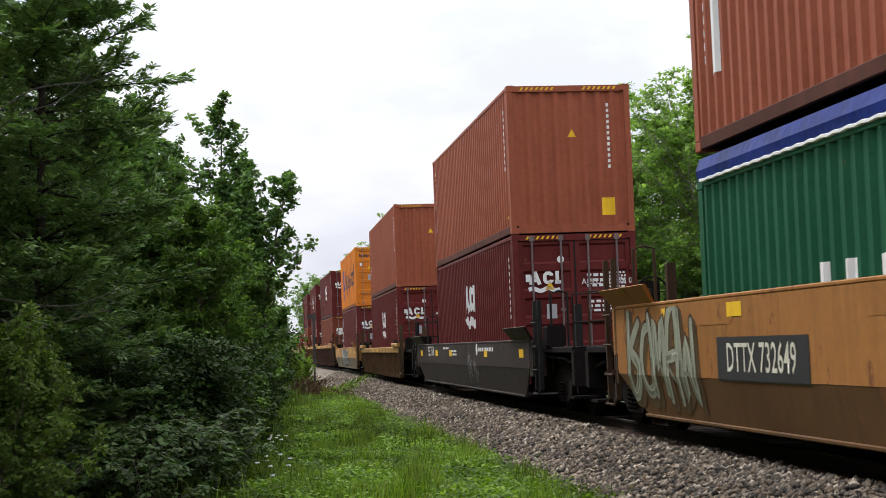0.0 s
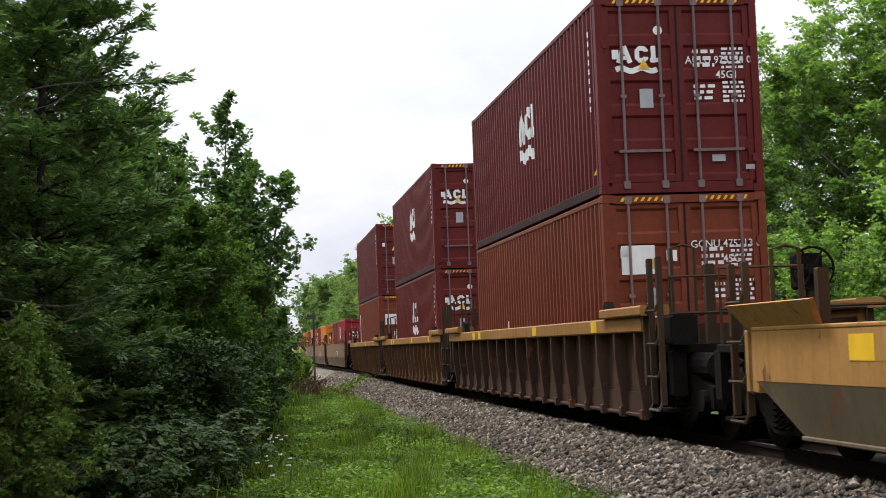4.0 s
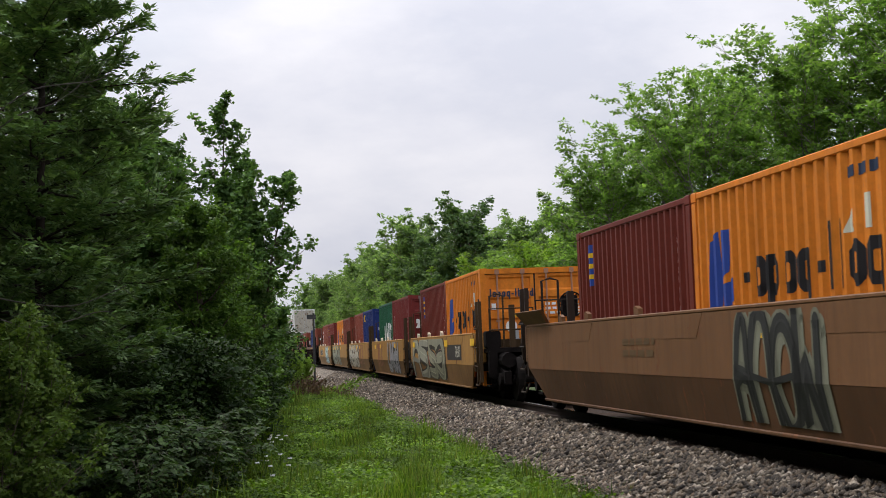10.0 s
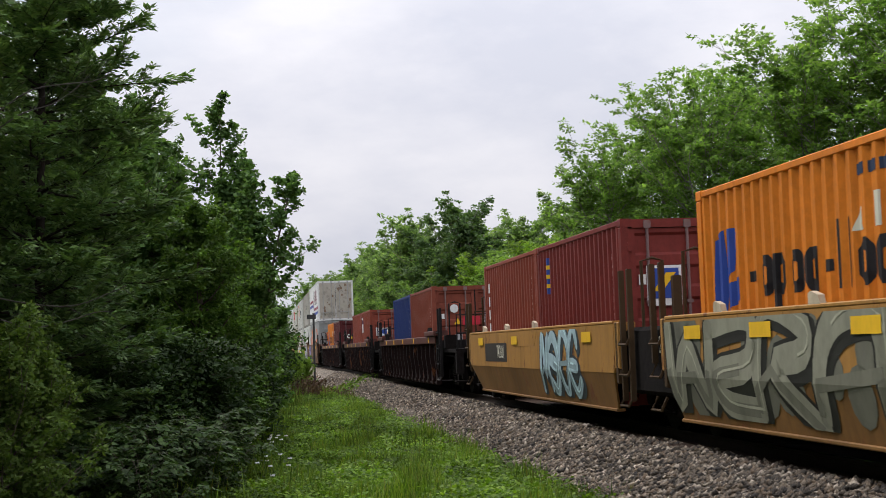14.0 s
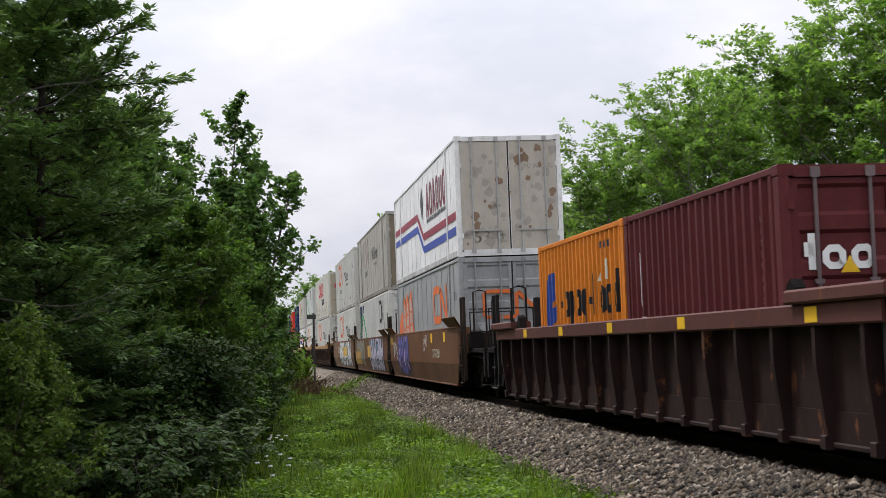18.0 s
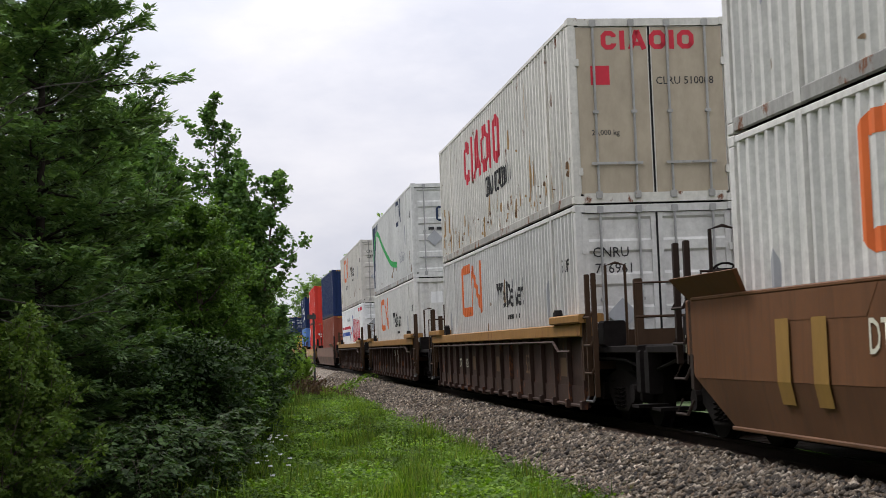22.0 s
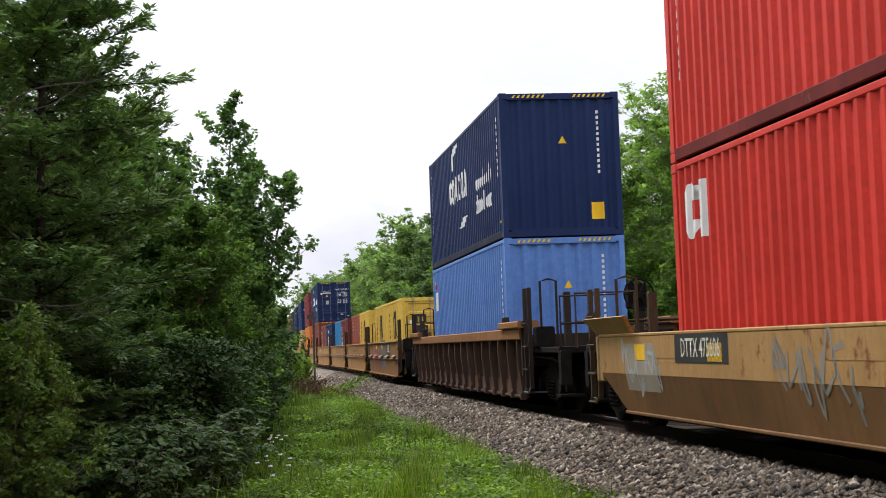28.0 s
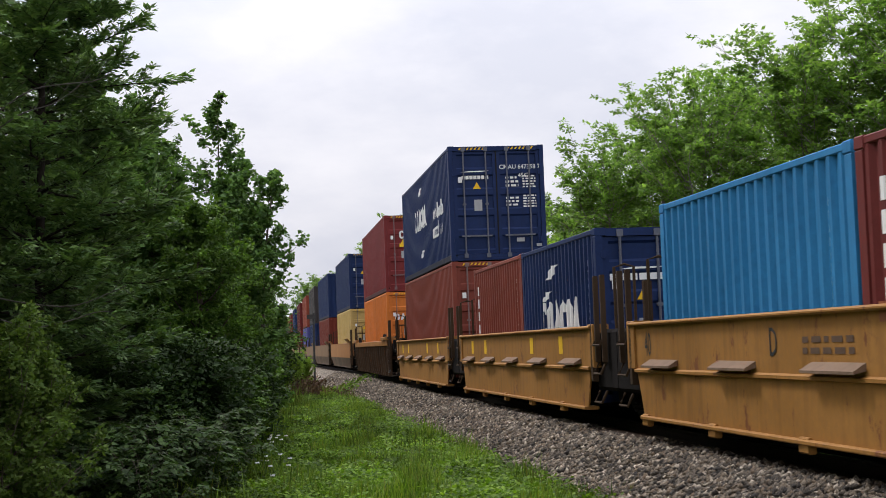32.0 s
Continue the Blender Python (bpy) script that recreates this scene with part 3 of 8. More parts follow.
        for sx in (-1, 1):
            c = sx * (wd / 2 + 0.004)

            def leaf():
                s = Shape()
                yo, yi = -(y - 0.035), -(y - 0.075)
                bands = 5
                h = (H - 0.32) / bands
                pr = [(yo, 0.17)]
                for b in range(bands):
                    a = 0.17 + b * h
                    pr += [(yo, a + 0.09), (yo + 0.032, a + 0.13), (yo + 0.032, a + h - 0.09), (yo, a + h - 0.05)]
                pr += [(yo, H - 0.14), (yi + 0.02, H - 0.14), (yi + 0.02, 0.17)]
                s.prism(pr, -wd / 2 + 0.09, wd / 2 - 0.09, "x")
                for e in (-1, 1):
                    s.box(min(e * wd / 2, e * (wd / 2 - 0.09)), max(e * wd / 2, e * (wd / 2 - 0.09)), yo - 0.004, yi, 0.165, H - 0.137, 0.008)
                return s
            d = part("door", shared(("door", key), leaf, m), m, r, m=pose(c, 0, 0))
            part("gasket", shared(("gasket", key), lambda: Shape().box(-0.012, 0.012, -(y - 0.025), -(y - 0.06), 0.16, H - 0.135), RUBBER), RUBBER, d, m=pose(-sx * wd / 2, 0, 0))
            for k in (-1, 1):
                px = k * wd * 0.26
                bar = part("locking_bar", shared(("locking_bar", key), lambda: Shape().tube([(0, -(y - 0.008), 0.09), (0, -(y - 0.008), H - 0.07)], 0.021, 8), self.rod), self.rod, d, m=pose(px, 0, 0))
                for z in (0.075, H - 0.14):
                    part("cam_keeper", shared(("cam_keeper", key), lambda: Shape().box(-0.05, 0.05, -(y + 0.02), -(y - 0.03), 0, 0.11, 0.012), self.rod), self.rod, d, m=pose(px, 0, z))
                for z in (1.4,):
                    part("bar_bracket", shared(("bar_bracket", key), lambda: Shape().box(-0.045, 0.045, -(y + 0.018), -(y - 0.03), 0, 0.05, 0.01), self.rod), self.rod, d, m=pose(px, 0, z))
                part("door_handle", shared(("door_handle", key), lambda: Shape().box(-0.2, 0.2, -(y + 0.03), -(y + 0.012), -0.02, 0.02, 0.008), self.rod), self.rod, d, m=pose(px + 0.1, 0, 0.62) if k < 0 else pose(px - 0.1, 0, 0.62))
            for z in (0.5, 2.2):
                part("hinge", shared(("hinge", key), lambda: Shape().box(-0.035, 0.035, -(y + 0.012), -(y - 0.04), -0.06, 0.06, 0.012), m), m, d, m=pose(sx * (wd / 2 - 0.005), 0, z))

    # artwork: u runs to the viewer's right, from the wall's middle; v is the height above the base
    def side(self, bm, u, v, material, name="marking", label=""):
        x = -self.W / 2
        if self.smooth:
            return decal(name, lay(bm, u, v, lambda a, b: (x + 0.018, -a, b)), material, self.root, label)
        cuts = [-c for c in breaks(-self.L / 2, self.L / 2)]
        return decal(name, lay(bm, u, v, lambda a, b: (x + 0.012 + wave(-a) - 0.004, -a, b), cuts), material, self.root, label)

    def end_art(self, bm, u, v, material, name="marking", label="", proud=0.012):
        y = -self.L / 2
        if self.near == "door":
            return decal(name, lay(bm, u, v, lambda a, b: (a, y + 0.035 - proud, b)), material, self.root, label)
        cuts = breaks(-self.W / 2, self.W / 2)
        return decal(name, lay(bm, u, v, lambda a, b: (a, y + 0.03 + wave(a) - 0.004, b), cuts), material, self.root, label)


# ---- artwork used on several containers ----
def bars(u, v, w, h, rows, n, rng):
    """Writing too small to read, as short bars."""
    out = []
    for i in range(rows):
        y = v + h / 2 - (i + 0.5) * h / rows
        x = u - w / 2
        while x < u + w / 2 - 0.02:
            k = rng.uniform(0.5, 1.4) * w / n
            k = min(k, u + w / 2 - x)
            out.append(rect(x + k / 2, y, k * 0.86, h / rows * 0.55))
            x += k + w / n * 0.22
    return out


def triangle(u, v, s):
    return [[(u - s / 2, v - s * 0.43), (u + s / 2, v - s * 0.43), (u, v + s * 0.43)]]


def disc_shape(u, v, r, k=16):
    return [[(u + r * math.cos(2 * math.pi * i / k), v + r * math.sin(2 * math.pi * i / k)) for i in range(k)]]


def code(c, body, v, u, size=0.16, col=None):
    c.end_art(text_shape(body, size, 0.004, 0.95), u, v, col or WHITE)


def door_papers(c, rng, col=None):
    """Weights table, plates and warning stickers on a pair of doors."""
    col = col or WHITE
    H = c.H
    x = c.W / 4
    c.end_art(poly_shape(bars(x - 0.22, H - 0.92, 0.34, 0.3, 3, 3, rng) + bars(x + 0.22, H - 0.92, 0.34, 0.34, 5, 4, rng) + bars(x - 0.22, H - 1.42, 0.34, 0.26, 3, 3, rng) + bars(x + 0.22, H - 1.42, 0.34, 0.34, 5, 4, rng) + [rect(-x - 0.32, H - 0.85, 0.1, 0.14)]), 0, 0, col)
    c.end_art(poly_shape([rect(x - 0.05, 0.5, 0.2, 0.1), rect(x + 0.42, 0.36, 0.14, 0.07)]), 0, 0, GREY_D)
    c.end_art(poly_shape(triangle(-x + 0.1, H - 1.0, 0.2)), 0, 0, YELLOW)
    c.end_art(poly_shape([rect(-x + 0.12, H - 1.5, 0.2, 0.28)]), 0, 0, GREY_D, "data_plate")


def hazard_header(c, w=0.7):
    if c.H < 2.7:
        return
    s = [rect(-c.W / 2 + 0.3 + i * 0.1, c.H - 0.07, 0.045, 0.06, 0.02) for i in range(7)]
    s += [rect(c.W / 2 - 0.3 - i * 0.1, c.H - 0.07, 0.045, 0.06, 0.02) for i in range(7)]
    bm = poly_shape(s)
    y = -c.L / 2
    decal("hazard_stripe", lay(bm, 0, 0, lambda a, b: (a, y - 0.001, b)), YELLOW, c.root)


def wave_mark(c, u, v, k, side):
    """White shipping-line mark: three blocks over a wavy band."""
    s = band_word(u, v + 0.16 * k, 0.4 * k, "ACI", 0.115 * k, 1.25) + [rect(u + 0.44 * k, v + 0.02 * k, 0.2 * k, 0.1 * k)]
    pts = [(u - 0.5 * k + i * k / 12, v - 0.2 * k + 0.04 * k * math.sin(i / 12 * 4 * math.pi)) for i in range(13)]
    s += stroke(pts, 0.13 * k)
    (c.side if side else c.end_art)(poly_shape(s), 0, 0, WHITE, "logo")


def letter_blocks(u, v, widths, h, gap, slant=0.0):
    """A brand word as plain blocks."""
    total = sum(widths) + gap * (len(widths) - 1)
    out, x = [], u - total / 2
    for w in widths:
        out.append(rect(x + w / 2, v, w, h, slant))
        x += w + gap
    return out


def band_word(u, v, h, spec, t, squeeze=1.0):
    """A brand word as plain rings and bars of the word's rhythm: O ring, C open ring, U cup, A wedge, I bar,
    o small ring, p and q small rings with a drop, d small ring with a rise, - dash."""
    x = 0.68 * h
    wide = {"O": 0.72, "C": 0.66, "U": 0.72, "A": 0.8, "I": 0.26, "o": 0.6, "p": 0.6, "q": 0.6, "d": 0.6, "-": 0.42, " ": 0.4}
    gap = 0.14 * h
    total = sum(wide[k] * h * squeeze + gap for k in spec) - gap
    out, a = [], u - total / 2
    b = v - h / 2

    def ring(left, low, w, tall, opening=""):
        c = min(w, tall) * 0.26
        r, top = left + w, low + tall
        pts = [(r, low + c), (r - c, low), (left + c, low), (left, low + c), (left, top - c), (left + c, top), (r - c, top), (r, top - c)]
        if opening == "C":
            return stroke([(r, low + tall * 0.26)] + pts + [(r, top - tall * 0.26)], t)
        if opening == "U":
            return stroke([(left, top)] + [pts[3], pts[2], pts[1], pts[0]] + [(r, top)], t)
        return stroke(pts + pts[:2], t)

    for k in spec:
        w = wide[k] * h * squeeze
        i, wi = a + t / 2, w - t
        if k in "OCU":
            out += ring(i, b + t / 2, wi, h - t, k)
        elif k == "A":
            out += stroke([(i, b), (a + w / 2, b + h)], t) + stroke([(a + w / 2, b + h), (a + w - t / 2, b)], t) + [rect(a + w / 2, b + h * 0.3, w * 0.45, t * 0.8)]
        elif k == "I":
            out.append(rect(a + w / 2, v, t, h))
        elif k in "opqd":
            out += ring(i, b + t / 2, wi, x - t)
            if k == "p":
                out.append(rect(i, b + x / 2 - 0.16 * h, t, x + 0.3 * h))
            if k == "q":
                out.append(rect(a + w - t / 2, b + x / 2 - 0.16 * h, t, x + 0.3 * h))
            if k == "d":
                out.append(rect(a + w - t / 2, v, t, h))
        elif k == "-":
            out.append(rect(a + w / 2, b + x * 0.52, w, t * 0.9))
        a += w + gap
    return out


def rust_streaks(c, seed, n, long=0.9, tone=(0.2, 0.1, 0.04)):
    """Brown runs and scabs low on a pale wall."""
    rng = random.Random(seed)
    polys = []
    for _ in range(n):
        u = rng.uniform(-c.L / 2 + 0.2, c.L / 2 - 0.2)
        v, k, w = rng.uniform(0.16, 0.7) if rng.random() < 0.9 else rng.uniform(0.9, 2.0), rng.uniform(0.08, long) * rng.random(), rng.uniform(0.015, 0.06)
        polys.append([(u - w, v), (u + w * 0.7, v - 0.02), (u + w, v + k * 0.4), (u + w * 0.4, v + k), (u - w * 0.3, v + k * 0.9), (u - w * 0.9, v + k * 0.35)])
    ob = c.side(poly_shape(polys), 0, 0, decal_paint(tone, 0.5), "rust_streak")
    ob["kind"] = "stuff"


def worm_mark(u, v, w, h, t):
    """Railway mark: one bent band, an open frame running into a zigzag."""
    s = stroke([(u - 0.06 * w, v + h / 2), (u - 0.46 * w, v + h / 2), (u - 0.5 * w, v + 0.42 * h), (u - 0.5 * w, v - 0.42 * h), (u - 0.46 * w, v - h / 2), (u - 0.02 * w, v - h / 2), (u + 0.02 * w, v - 0.42 * h), (u + 0.02 * w, v + 0.4 * h), (u + 0.08 * w, v + 0.46 * h)], t)
    s += stroke([(u + 0.05 * w, v + 0.46 * h), (u + 0.42 * w, v - 0.46 * h)], t * 1.1)
    s += stroke([(u + 0.42 * w, v - 0.5 * h), (u + 0.46 * w, v - 0.42 * h), (u + 0.46 * w, v + 0.6 * h)], t)
    return s


def wall_marks(c, rng, col=None, near=True):
    """Small vertical code, sticker and triangle near the end of a long side."""
    col = col or WHITE
    u = c.L / 2 - 0.55
    c.side(poly_shape([rect(u, c.H - 0.45 - i * 0.14, 0.05, 0.08) for i in range(9)]), 0, 0, col)
    c.side(poly_shape([rect(u + 0.15, 1.0, 0.12, 0.3)]), 0, 0, YELLOW)
    c.side(poly_shape(triangle(u + 0.12, 0.42, 0.2)), 0, 0, YELLOW)


MAROON, BROWN = (0.122, 0.014, 0.0125), (0.33, 0.088, 0.044)
BRICK, DKRED = (0.28, 0.062, 0.036), (0.175, 0.03, 0.018)
ORANGE, RED = (0.66, 0.2, 0.018), (0.58, 0.042, 0.028)
NAVY, LTBLUE = (0.01, 0.026, 0.095), (0.1, 0.21, 0.5)
GREEN, CYAN = (0.012, 0.105, 0.048), (0.026, 0.2, 0.42)
MSCYEL, WHITE_P = (0.66, 0.43, 0.07), (0.62, 0.61, 0.57)
GREY_P, TAN_P = (0.36, 0.37, 0.37), (0.4, 0.38, 0.33)

# ---- well cars ----
def side_outline(L, top, bottom, cut):
    """Side plate seen square on: (y, z) loop with slanted lower corners."""
    return [(-L / 2, top), (L / 2, top), (L / 2, bottom + 0.75), (L / 2 - cut, bottom), (-L / 2 + cut, bottom), (-L / 2, bottom + 0.75)]


STEP_M = paint((0.2, 0.13, 0.085), 0.3, 0.7, 0.4)


class Well:
    """One platform of a double-stack car. style: smooth, ribbed or ledge."""

    def __init__(self, style, L, pitch, top, color, lower=None, chord=None, near_end="joint", far_end="joint", rust=0.25, label="", grime=0.45, pipe=False):
        self.style, self.L, self.top, self.pitch = style, L, top, pitch
        self.root = r = thing("well_car", label, "railway wagon", "well cars of the train")
        m = self.mat = paint(color, rust, 0.55, grime)
        # On smooth cars, lower holds dirt and the tilted plate's shade as darker paint.
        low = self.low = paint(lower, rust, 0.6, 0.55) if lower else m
        ch = paint(chord, rust, 0.55, grime) if chord else m
        # End fittings: own dark brown plus the gap's shade, put into the paint.
        self.end_shade = paint(tuple(c * 0.13 + 0.008 for c in color), 0.1, 0.65, 0.5)
        key = (style, L, top)
        KN = 0.76
        cut_near, cut_far = [1.0 if e == "coupler" else 0.28 for e in (near_end, far_end)]
        ends = (near_end, far_end)
        for sx in (-1, 1):
            if style == "smooth":
                def upper():
                    return Shape().prism([(-L / 2, top), (L / 2, top), (L / 2, KN + 0.05), (L / 2 - 0.05, KN), (-L / 2 + 0.05, KN), (-L / 2, KN + 0.05)], sx * 1.5, sx * 1.47, "x")

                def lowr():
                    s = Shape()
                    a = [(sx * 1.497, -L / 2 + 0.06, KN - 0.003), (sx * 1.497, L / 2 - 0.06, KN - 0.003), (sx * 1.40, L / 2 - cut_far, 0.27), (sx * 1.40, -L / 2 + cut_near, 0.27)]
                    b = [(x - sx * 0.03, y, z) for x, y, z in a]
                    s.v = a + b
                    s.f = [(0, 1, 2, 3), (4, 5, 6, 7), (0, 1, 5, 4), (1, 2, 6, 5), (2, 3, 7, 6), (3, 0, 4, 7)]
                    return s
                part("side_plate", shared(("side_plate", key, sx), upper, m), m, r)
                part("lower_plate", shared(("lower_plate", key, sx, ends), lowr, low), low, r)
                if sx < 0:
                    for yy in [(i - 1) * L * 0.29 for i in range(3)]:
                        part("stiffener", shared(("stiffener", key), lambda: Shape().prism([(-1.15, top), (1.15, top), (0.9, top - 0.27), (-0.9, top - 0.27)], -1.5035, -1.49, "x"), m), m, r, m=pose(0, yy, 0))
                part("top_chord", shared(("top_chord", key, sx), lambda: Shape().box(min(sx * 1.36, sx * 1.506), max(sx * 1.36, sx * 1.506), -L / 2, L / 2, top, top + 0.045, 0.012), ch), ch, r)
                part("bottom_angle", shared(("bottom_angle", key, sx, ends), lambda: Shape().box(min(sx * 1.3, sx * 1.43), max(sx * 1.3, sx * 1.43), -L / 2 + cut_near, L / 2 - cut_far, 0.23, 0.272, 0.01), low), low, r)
            else:
                bot = 0.25
                plate_x = 1.34 if style == "ribbed" else 1.46
                part("side_plate", shared(("side_plate", key, sx), lambda: Shape().prism(side_outline(L, top - (0.1 if style == "ribbed" else 0.04), bot, 0.35), sx * plate_x, sx * (plate_x - 0.025), "x"), low), low, r)
                part("top_chord", shared(("top_chord", key, sx), lambda: Shape().box(min(sx * 1.33, sx * 1.52), max(sx * 1.33, sx * 1.52), -L / 2 - 0.1, L / 2 + 0.1, top - (0.2 if style == "ribbed" else 0.05), top, 0.018), ch), ch, r)
                part("bottom_flange", shared(("bottom_flange", key, sx), lambda: Shape().box(min(sx * 1.3, sx * (plate_x + 0.06)), max(sx * 1.3, sx * (plate_x + 0.06)), -L / 2 + 0.35, L / 2 - 0.35, bot - 0.05, bot, 0.012), low), low, r)
                if style == "ribbed":
                    n = max(6, int(round(L / 1.12)))
                    def rib():
                        lo, hi = (1.4, 1.415) if pipe else (1.42, 1.5)
                        k = Shape().prism([(sx * 1.338, bot), (sx * lo, bot), (sx * hi, top - 0.55), (sx * hi, top - 0.2), (sx * 1.338, top - 0.2)], -0.04, 0.04, "y")
                        return k.box(min(sx * 1.36, sx * 1.46), max(sx * 1.36, sx * 1.46), -0.06, 0.06, bot - 0.07, bot + 0.06, 0.012)
                    places = [-L / 2 + 0.35 + i * (L - 0.7) / n for i in range(n + 1)]
                    if sx < 0:
                        for yy in places:
                            part("rib", shared(("rib", key, sx, pipe), rib, low), low, r, m=pose(0, yy, 0))
                        if pipe:
                            part("brake_pipe", shared(("brake_pipe", key), lambda: Shape().tube([(-1.53, -L / 2 + 0.6, top - 0.42), (-1.53, -L / 2 + 1.5, top - 0.42), (-1.53, -L / 2 + 1.9, top - 0.27), (-1.53, L / 2 - 0.3, top - 0.27)], 0.022, 6), low), low, r)
                        part("toe_plate", shared(("toe_plate", key), lambda: Shape().box(-1.362, -1.338, -L / 2 + 0.4, L / 2 - 0.4, bot, bot + 0.27), low), low, r)
                    else:
                        def rib_row():
                            k = Shape()
                            for yy in places:
                                k.prism([(1.338, bot), (1.43, bot), (1.5, top - 0.55), (1.5, top - 0.2), (1.338, top - 0.2)], yy - 0.05, yy + 0.05, "y")
                            return k
                        ob = part("rib_row", shared(("rib_row", key), rib_row, low), low, r)
                        ob["kind"] = "stuff"
                else:
                    part("ledge", shared(("ledge", key, sx), lambda: Shape().prism([(sx * 1.455, 0.84), (sx * 1.5, 0.82), (sx * 1.5, 0.79), (sx * 1.455, 0.775)], -L / 2 + 0.1, L / 2 - 0.1, "y"), m), m, r)
                    for i in range(5):
                        yy = -L / 2 + 1.3 + i * (L - 2.6) / 4
                        part("step_plate", shared(("step_plate", key, sx), lambda: Shape().prism([(sx * 1.46, 0.95), (sx * 1.58, 0.88), (sx * 1.58, 0.855), (sx * 1.46, 0.88)], -0.6, 0.6, "y"), STEP_M), STEP_M, r, m=pose(0, yy, 0))
                        part("bottom_lug", shared(("bottom_lug", key, sx), lambda: Shape().box(min(sx * 1.42, sx * 1.5), max(sx * 1.42, sx * 1.5), -0.12, 0.12, 0.12, 0.27, 0.015), low), low, r, m=pose(0, yy + 0.8, 0))
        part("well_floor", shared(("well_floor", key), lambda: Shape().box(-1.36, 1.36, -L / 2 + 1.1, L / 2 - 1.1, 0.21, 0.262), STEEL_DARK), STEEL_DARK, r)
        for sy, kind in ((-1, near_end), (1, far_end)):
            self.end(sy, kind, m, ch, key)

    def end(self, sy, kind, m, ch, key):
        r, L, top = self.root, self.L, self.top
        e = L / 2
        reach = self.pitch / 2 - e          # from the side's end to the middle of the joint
        part("end_bulkhead", shared(("end_bulkhead", key, sy), lambda: Shape().box(-1.45, 1.45, min(sy * (e - 0.06), sy * e), max(sy * (e - 0.06), sy * e), 0.78, top - 0.12, 0.01), self.end_shade), self.end_shade, r)
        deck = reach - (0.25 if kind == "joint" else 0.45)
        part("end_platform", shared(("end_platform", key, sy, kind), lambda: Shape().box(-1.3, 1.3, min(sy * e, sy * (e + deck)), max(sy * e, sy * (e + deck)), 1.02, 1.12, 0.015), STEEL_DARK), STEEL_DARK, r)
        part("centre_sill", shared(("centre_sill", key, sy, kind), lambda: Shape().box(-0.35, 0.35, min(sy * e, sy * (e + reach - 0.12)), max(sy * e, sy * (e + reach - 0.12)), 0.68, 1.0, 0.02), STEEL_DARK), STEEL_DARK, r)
        for sx in (-1, 1):
            a0, a1 = sorted((sy * (e - 1.9), sy * (e + 0.3)))
            if self.style == "ribbed":
                part("corner_shelf", shared(("corner_shelf", key, sx, sy), lambda: Shape().box(min(sx * 1.2, sx * 1.58), max(sx * 1.2, sx * 1.58), a0, a1, top, top + 0.13, 0.02), ch), ch, r)
                part("corner_gusset", shared(("corner_gusset", key, sx, sy), lambda: Shape().prism([(sy * (e - 2.25), top), (sy * (e - 1.9), top), (sy * (e - 1.95), top + 0.16), (sy * (e - 2.03), top + 0.24), (sy * (e - 2.12), top + 0.2)], sx * 1.34, sx * 1.46, "x"), STEEL_DARK), STEEL_DARK, r)
            elif self.style == "smooth" and L > 14:
                def flare():
                    k = Shape()
                    lo, hi = (top + 0.01, top + 0.26)
                    p = [(sx * 1.46, a0 + 0.3, lo), (sx * 1.46, a1 - 0.1, lo), (sx * 1.66, a1, hi), (sx * 1.66, a0, hi)]
                    q = [(x - sx * 0.05, y, z + 0.012) for x, y, z in p]
                    k.v = p + q
                    k.f = [(0, 1, 2, 3), (7, 6, 5, 4), (0, 1, 5, 4), (1, 2, 6, 5), (2, 3, 7, 6), (3, 0, 4, 7)]
                    return k
                part("corner_shelf", shared(("corner_shelf", key, sx, sy), flare, ch), ch, r)
            if self.style != "ribbed":
                part("corner_bracket", shared(("corner_bracket", key, sx, sy), lambda: Shape().box(min(sx * 1.25, sx * 1.49), max(sx * 1.25, sx * 1.49), min(sy * (e - 0.1), sy * (e + 0.24)), max(sy * (e - 0.1), sy * (e + 0.24)), top - 0.6, top + 0.02, 0.015), m), m, r)
            part("end_post", shared(("end_post", key, sx, sy), lambda: Shape().box(min(sx * 1.4, sx * 1.49), max(sx * 1.4, sx * 1.49), min(sy * (e + 0.06), sy * (e + 0.16)), max(sy * (e + 0.06), sy * (e + 0.16)), 0.62, top + 0.02, 0.015), self.end_shade), self.end_shade, r)
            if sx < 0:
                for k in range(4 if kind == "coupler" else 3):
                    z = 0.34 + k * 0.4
                    iron = GALV if k == 0 and self.style == "ribbed" else self.end_shade
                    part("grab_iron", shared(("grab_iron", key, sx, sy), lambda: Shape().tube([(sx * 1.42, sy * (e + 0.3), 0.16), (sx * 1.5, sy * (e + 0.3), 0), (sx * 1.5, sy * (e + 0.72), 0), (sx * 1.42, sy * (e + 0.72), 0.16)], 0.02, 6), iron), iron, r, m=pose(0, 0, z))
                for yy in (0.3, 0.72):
                    part("ladder_post", shared(("ladder_post", key, sx, sy, yy), lambda: Shape().box(-1.47, -1.4, min(sy * (e + yy - 0.03), sy * (e + yy + 0.03)), max(sy * (e + yy - 0.03), sy * (e + yy + 0.03)), 0.4 if kind == "coupler" else 0.9, top + 0.7, 0.012), self.end_shade), self.end_shade, r)
                part("grab_loop", shared(("grab_loop", key, sy), lambda: Shape().tube([(-1.15, sy * (e + 0.3), top - 0.5), (-1.15, sy * (e + 0.3), top + 0.82), (-1.0, sy * (e + 0.3), top + 0.86), (-0.86, sy * (e + 0.3), top + 0.82), (-0.86, sy * (e + 0.3), top - 0.5)], 0.022, 6), self.end_shade), self.end_shade, r)
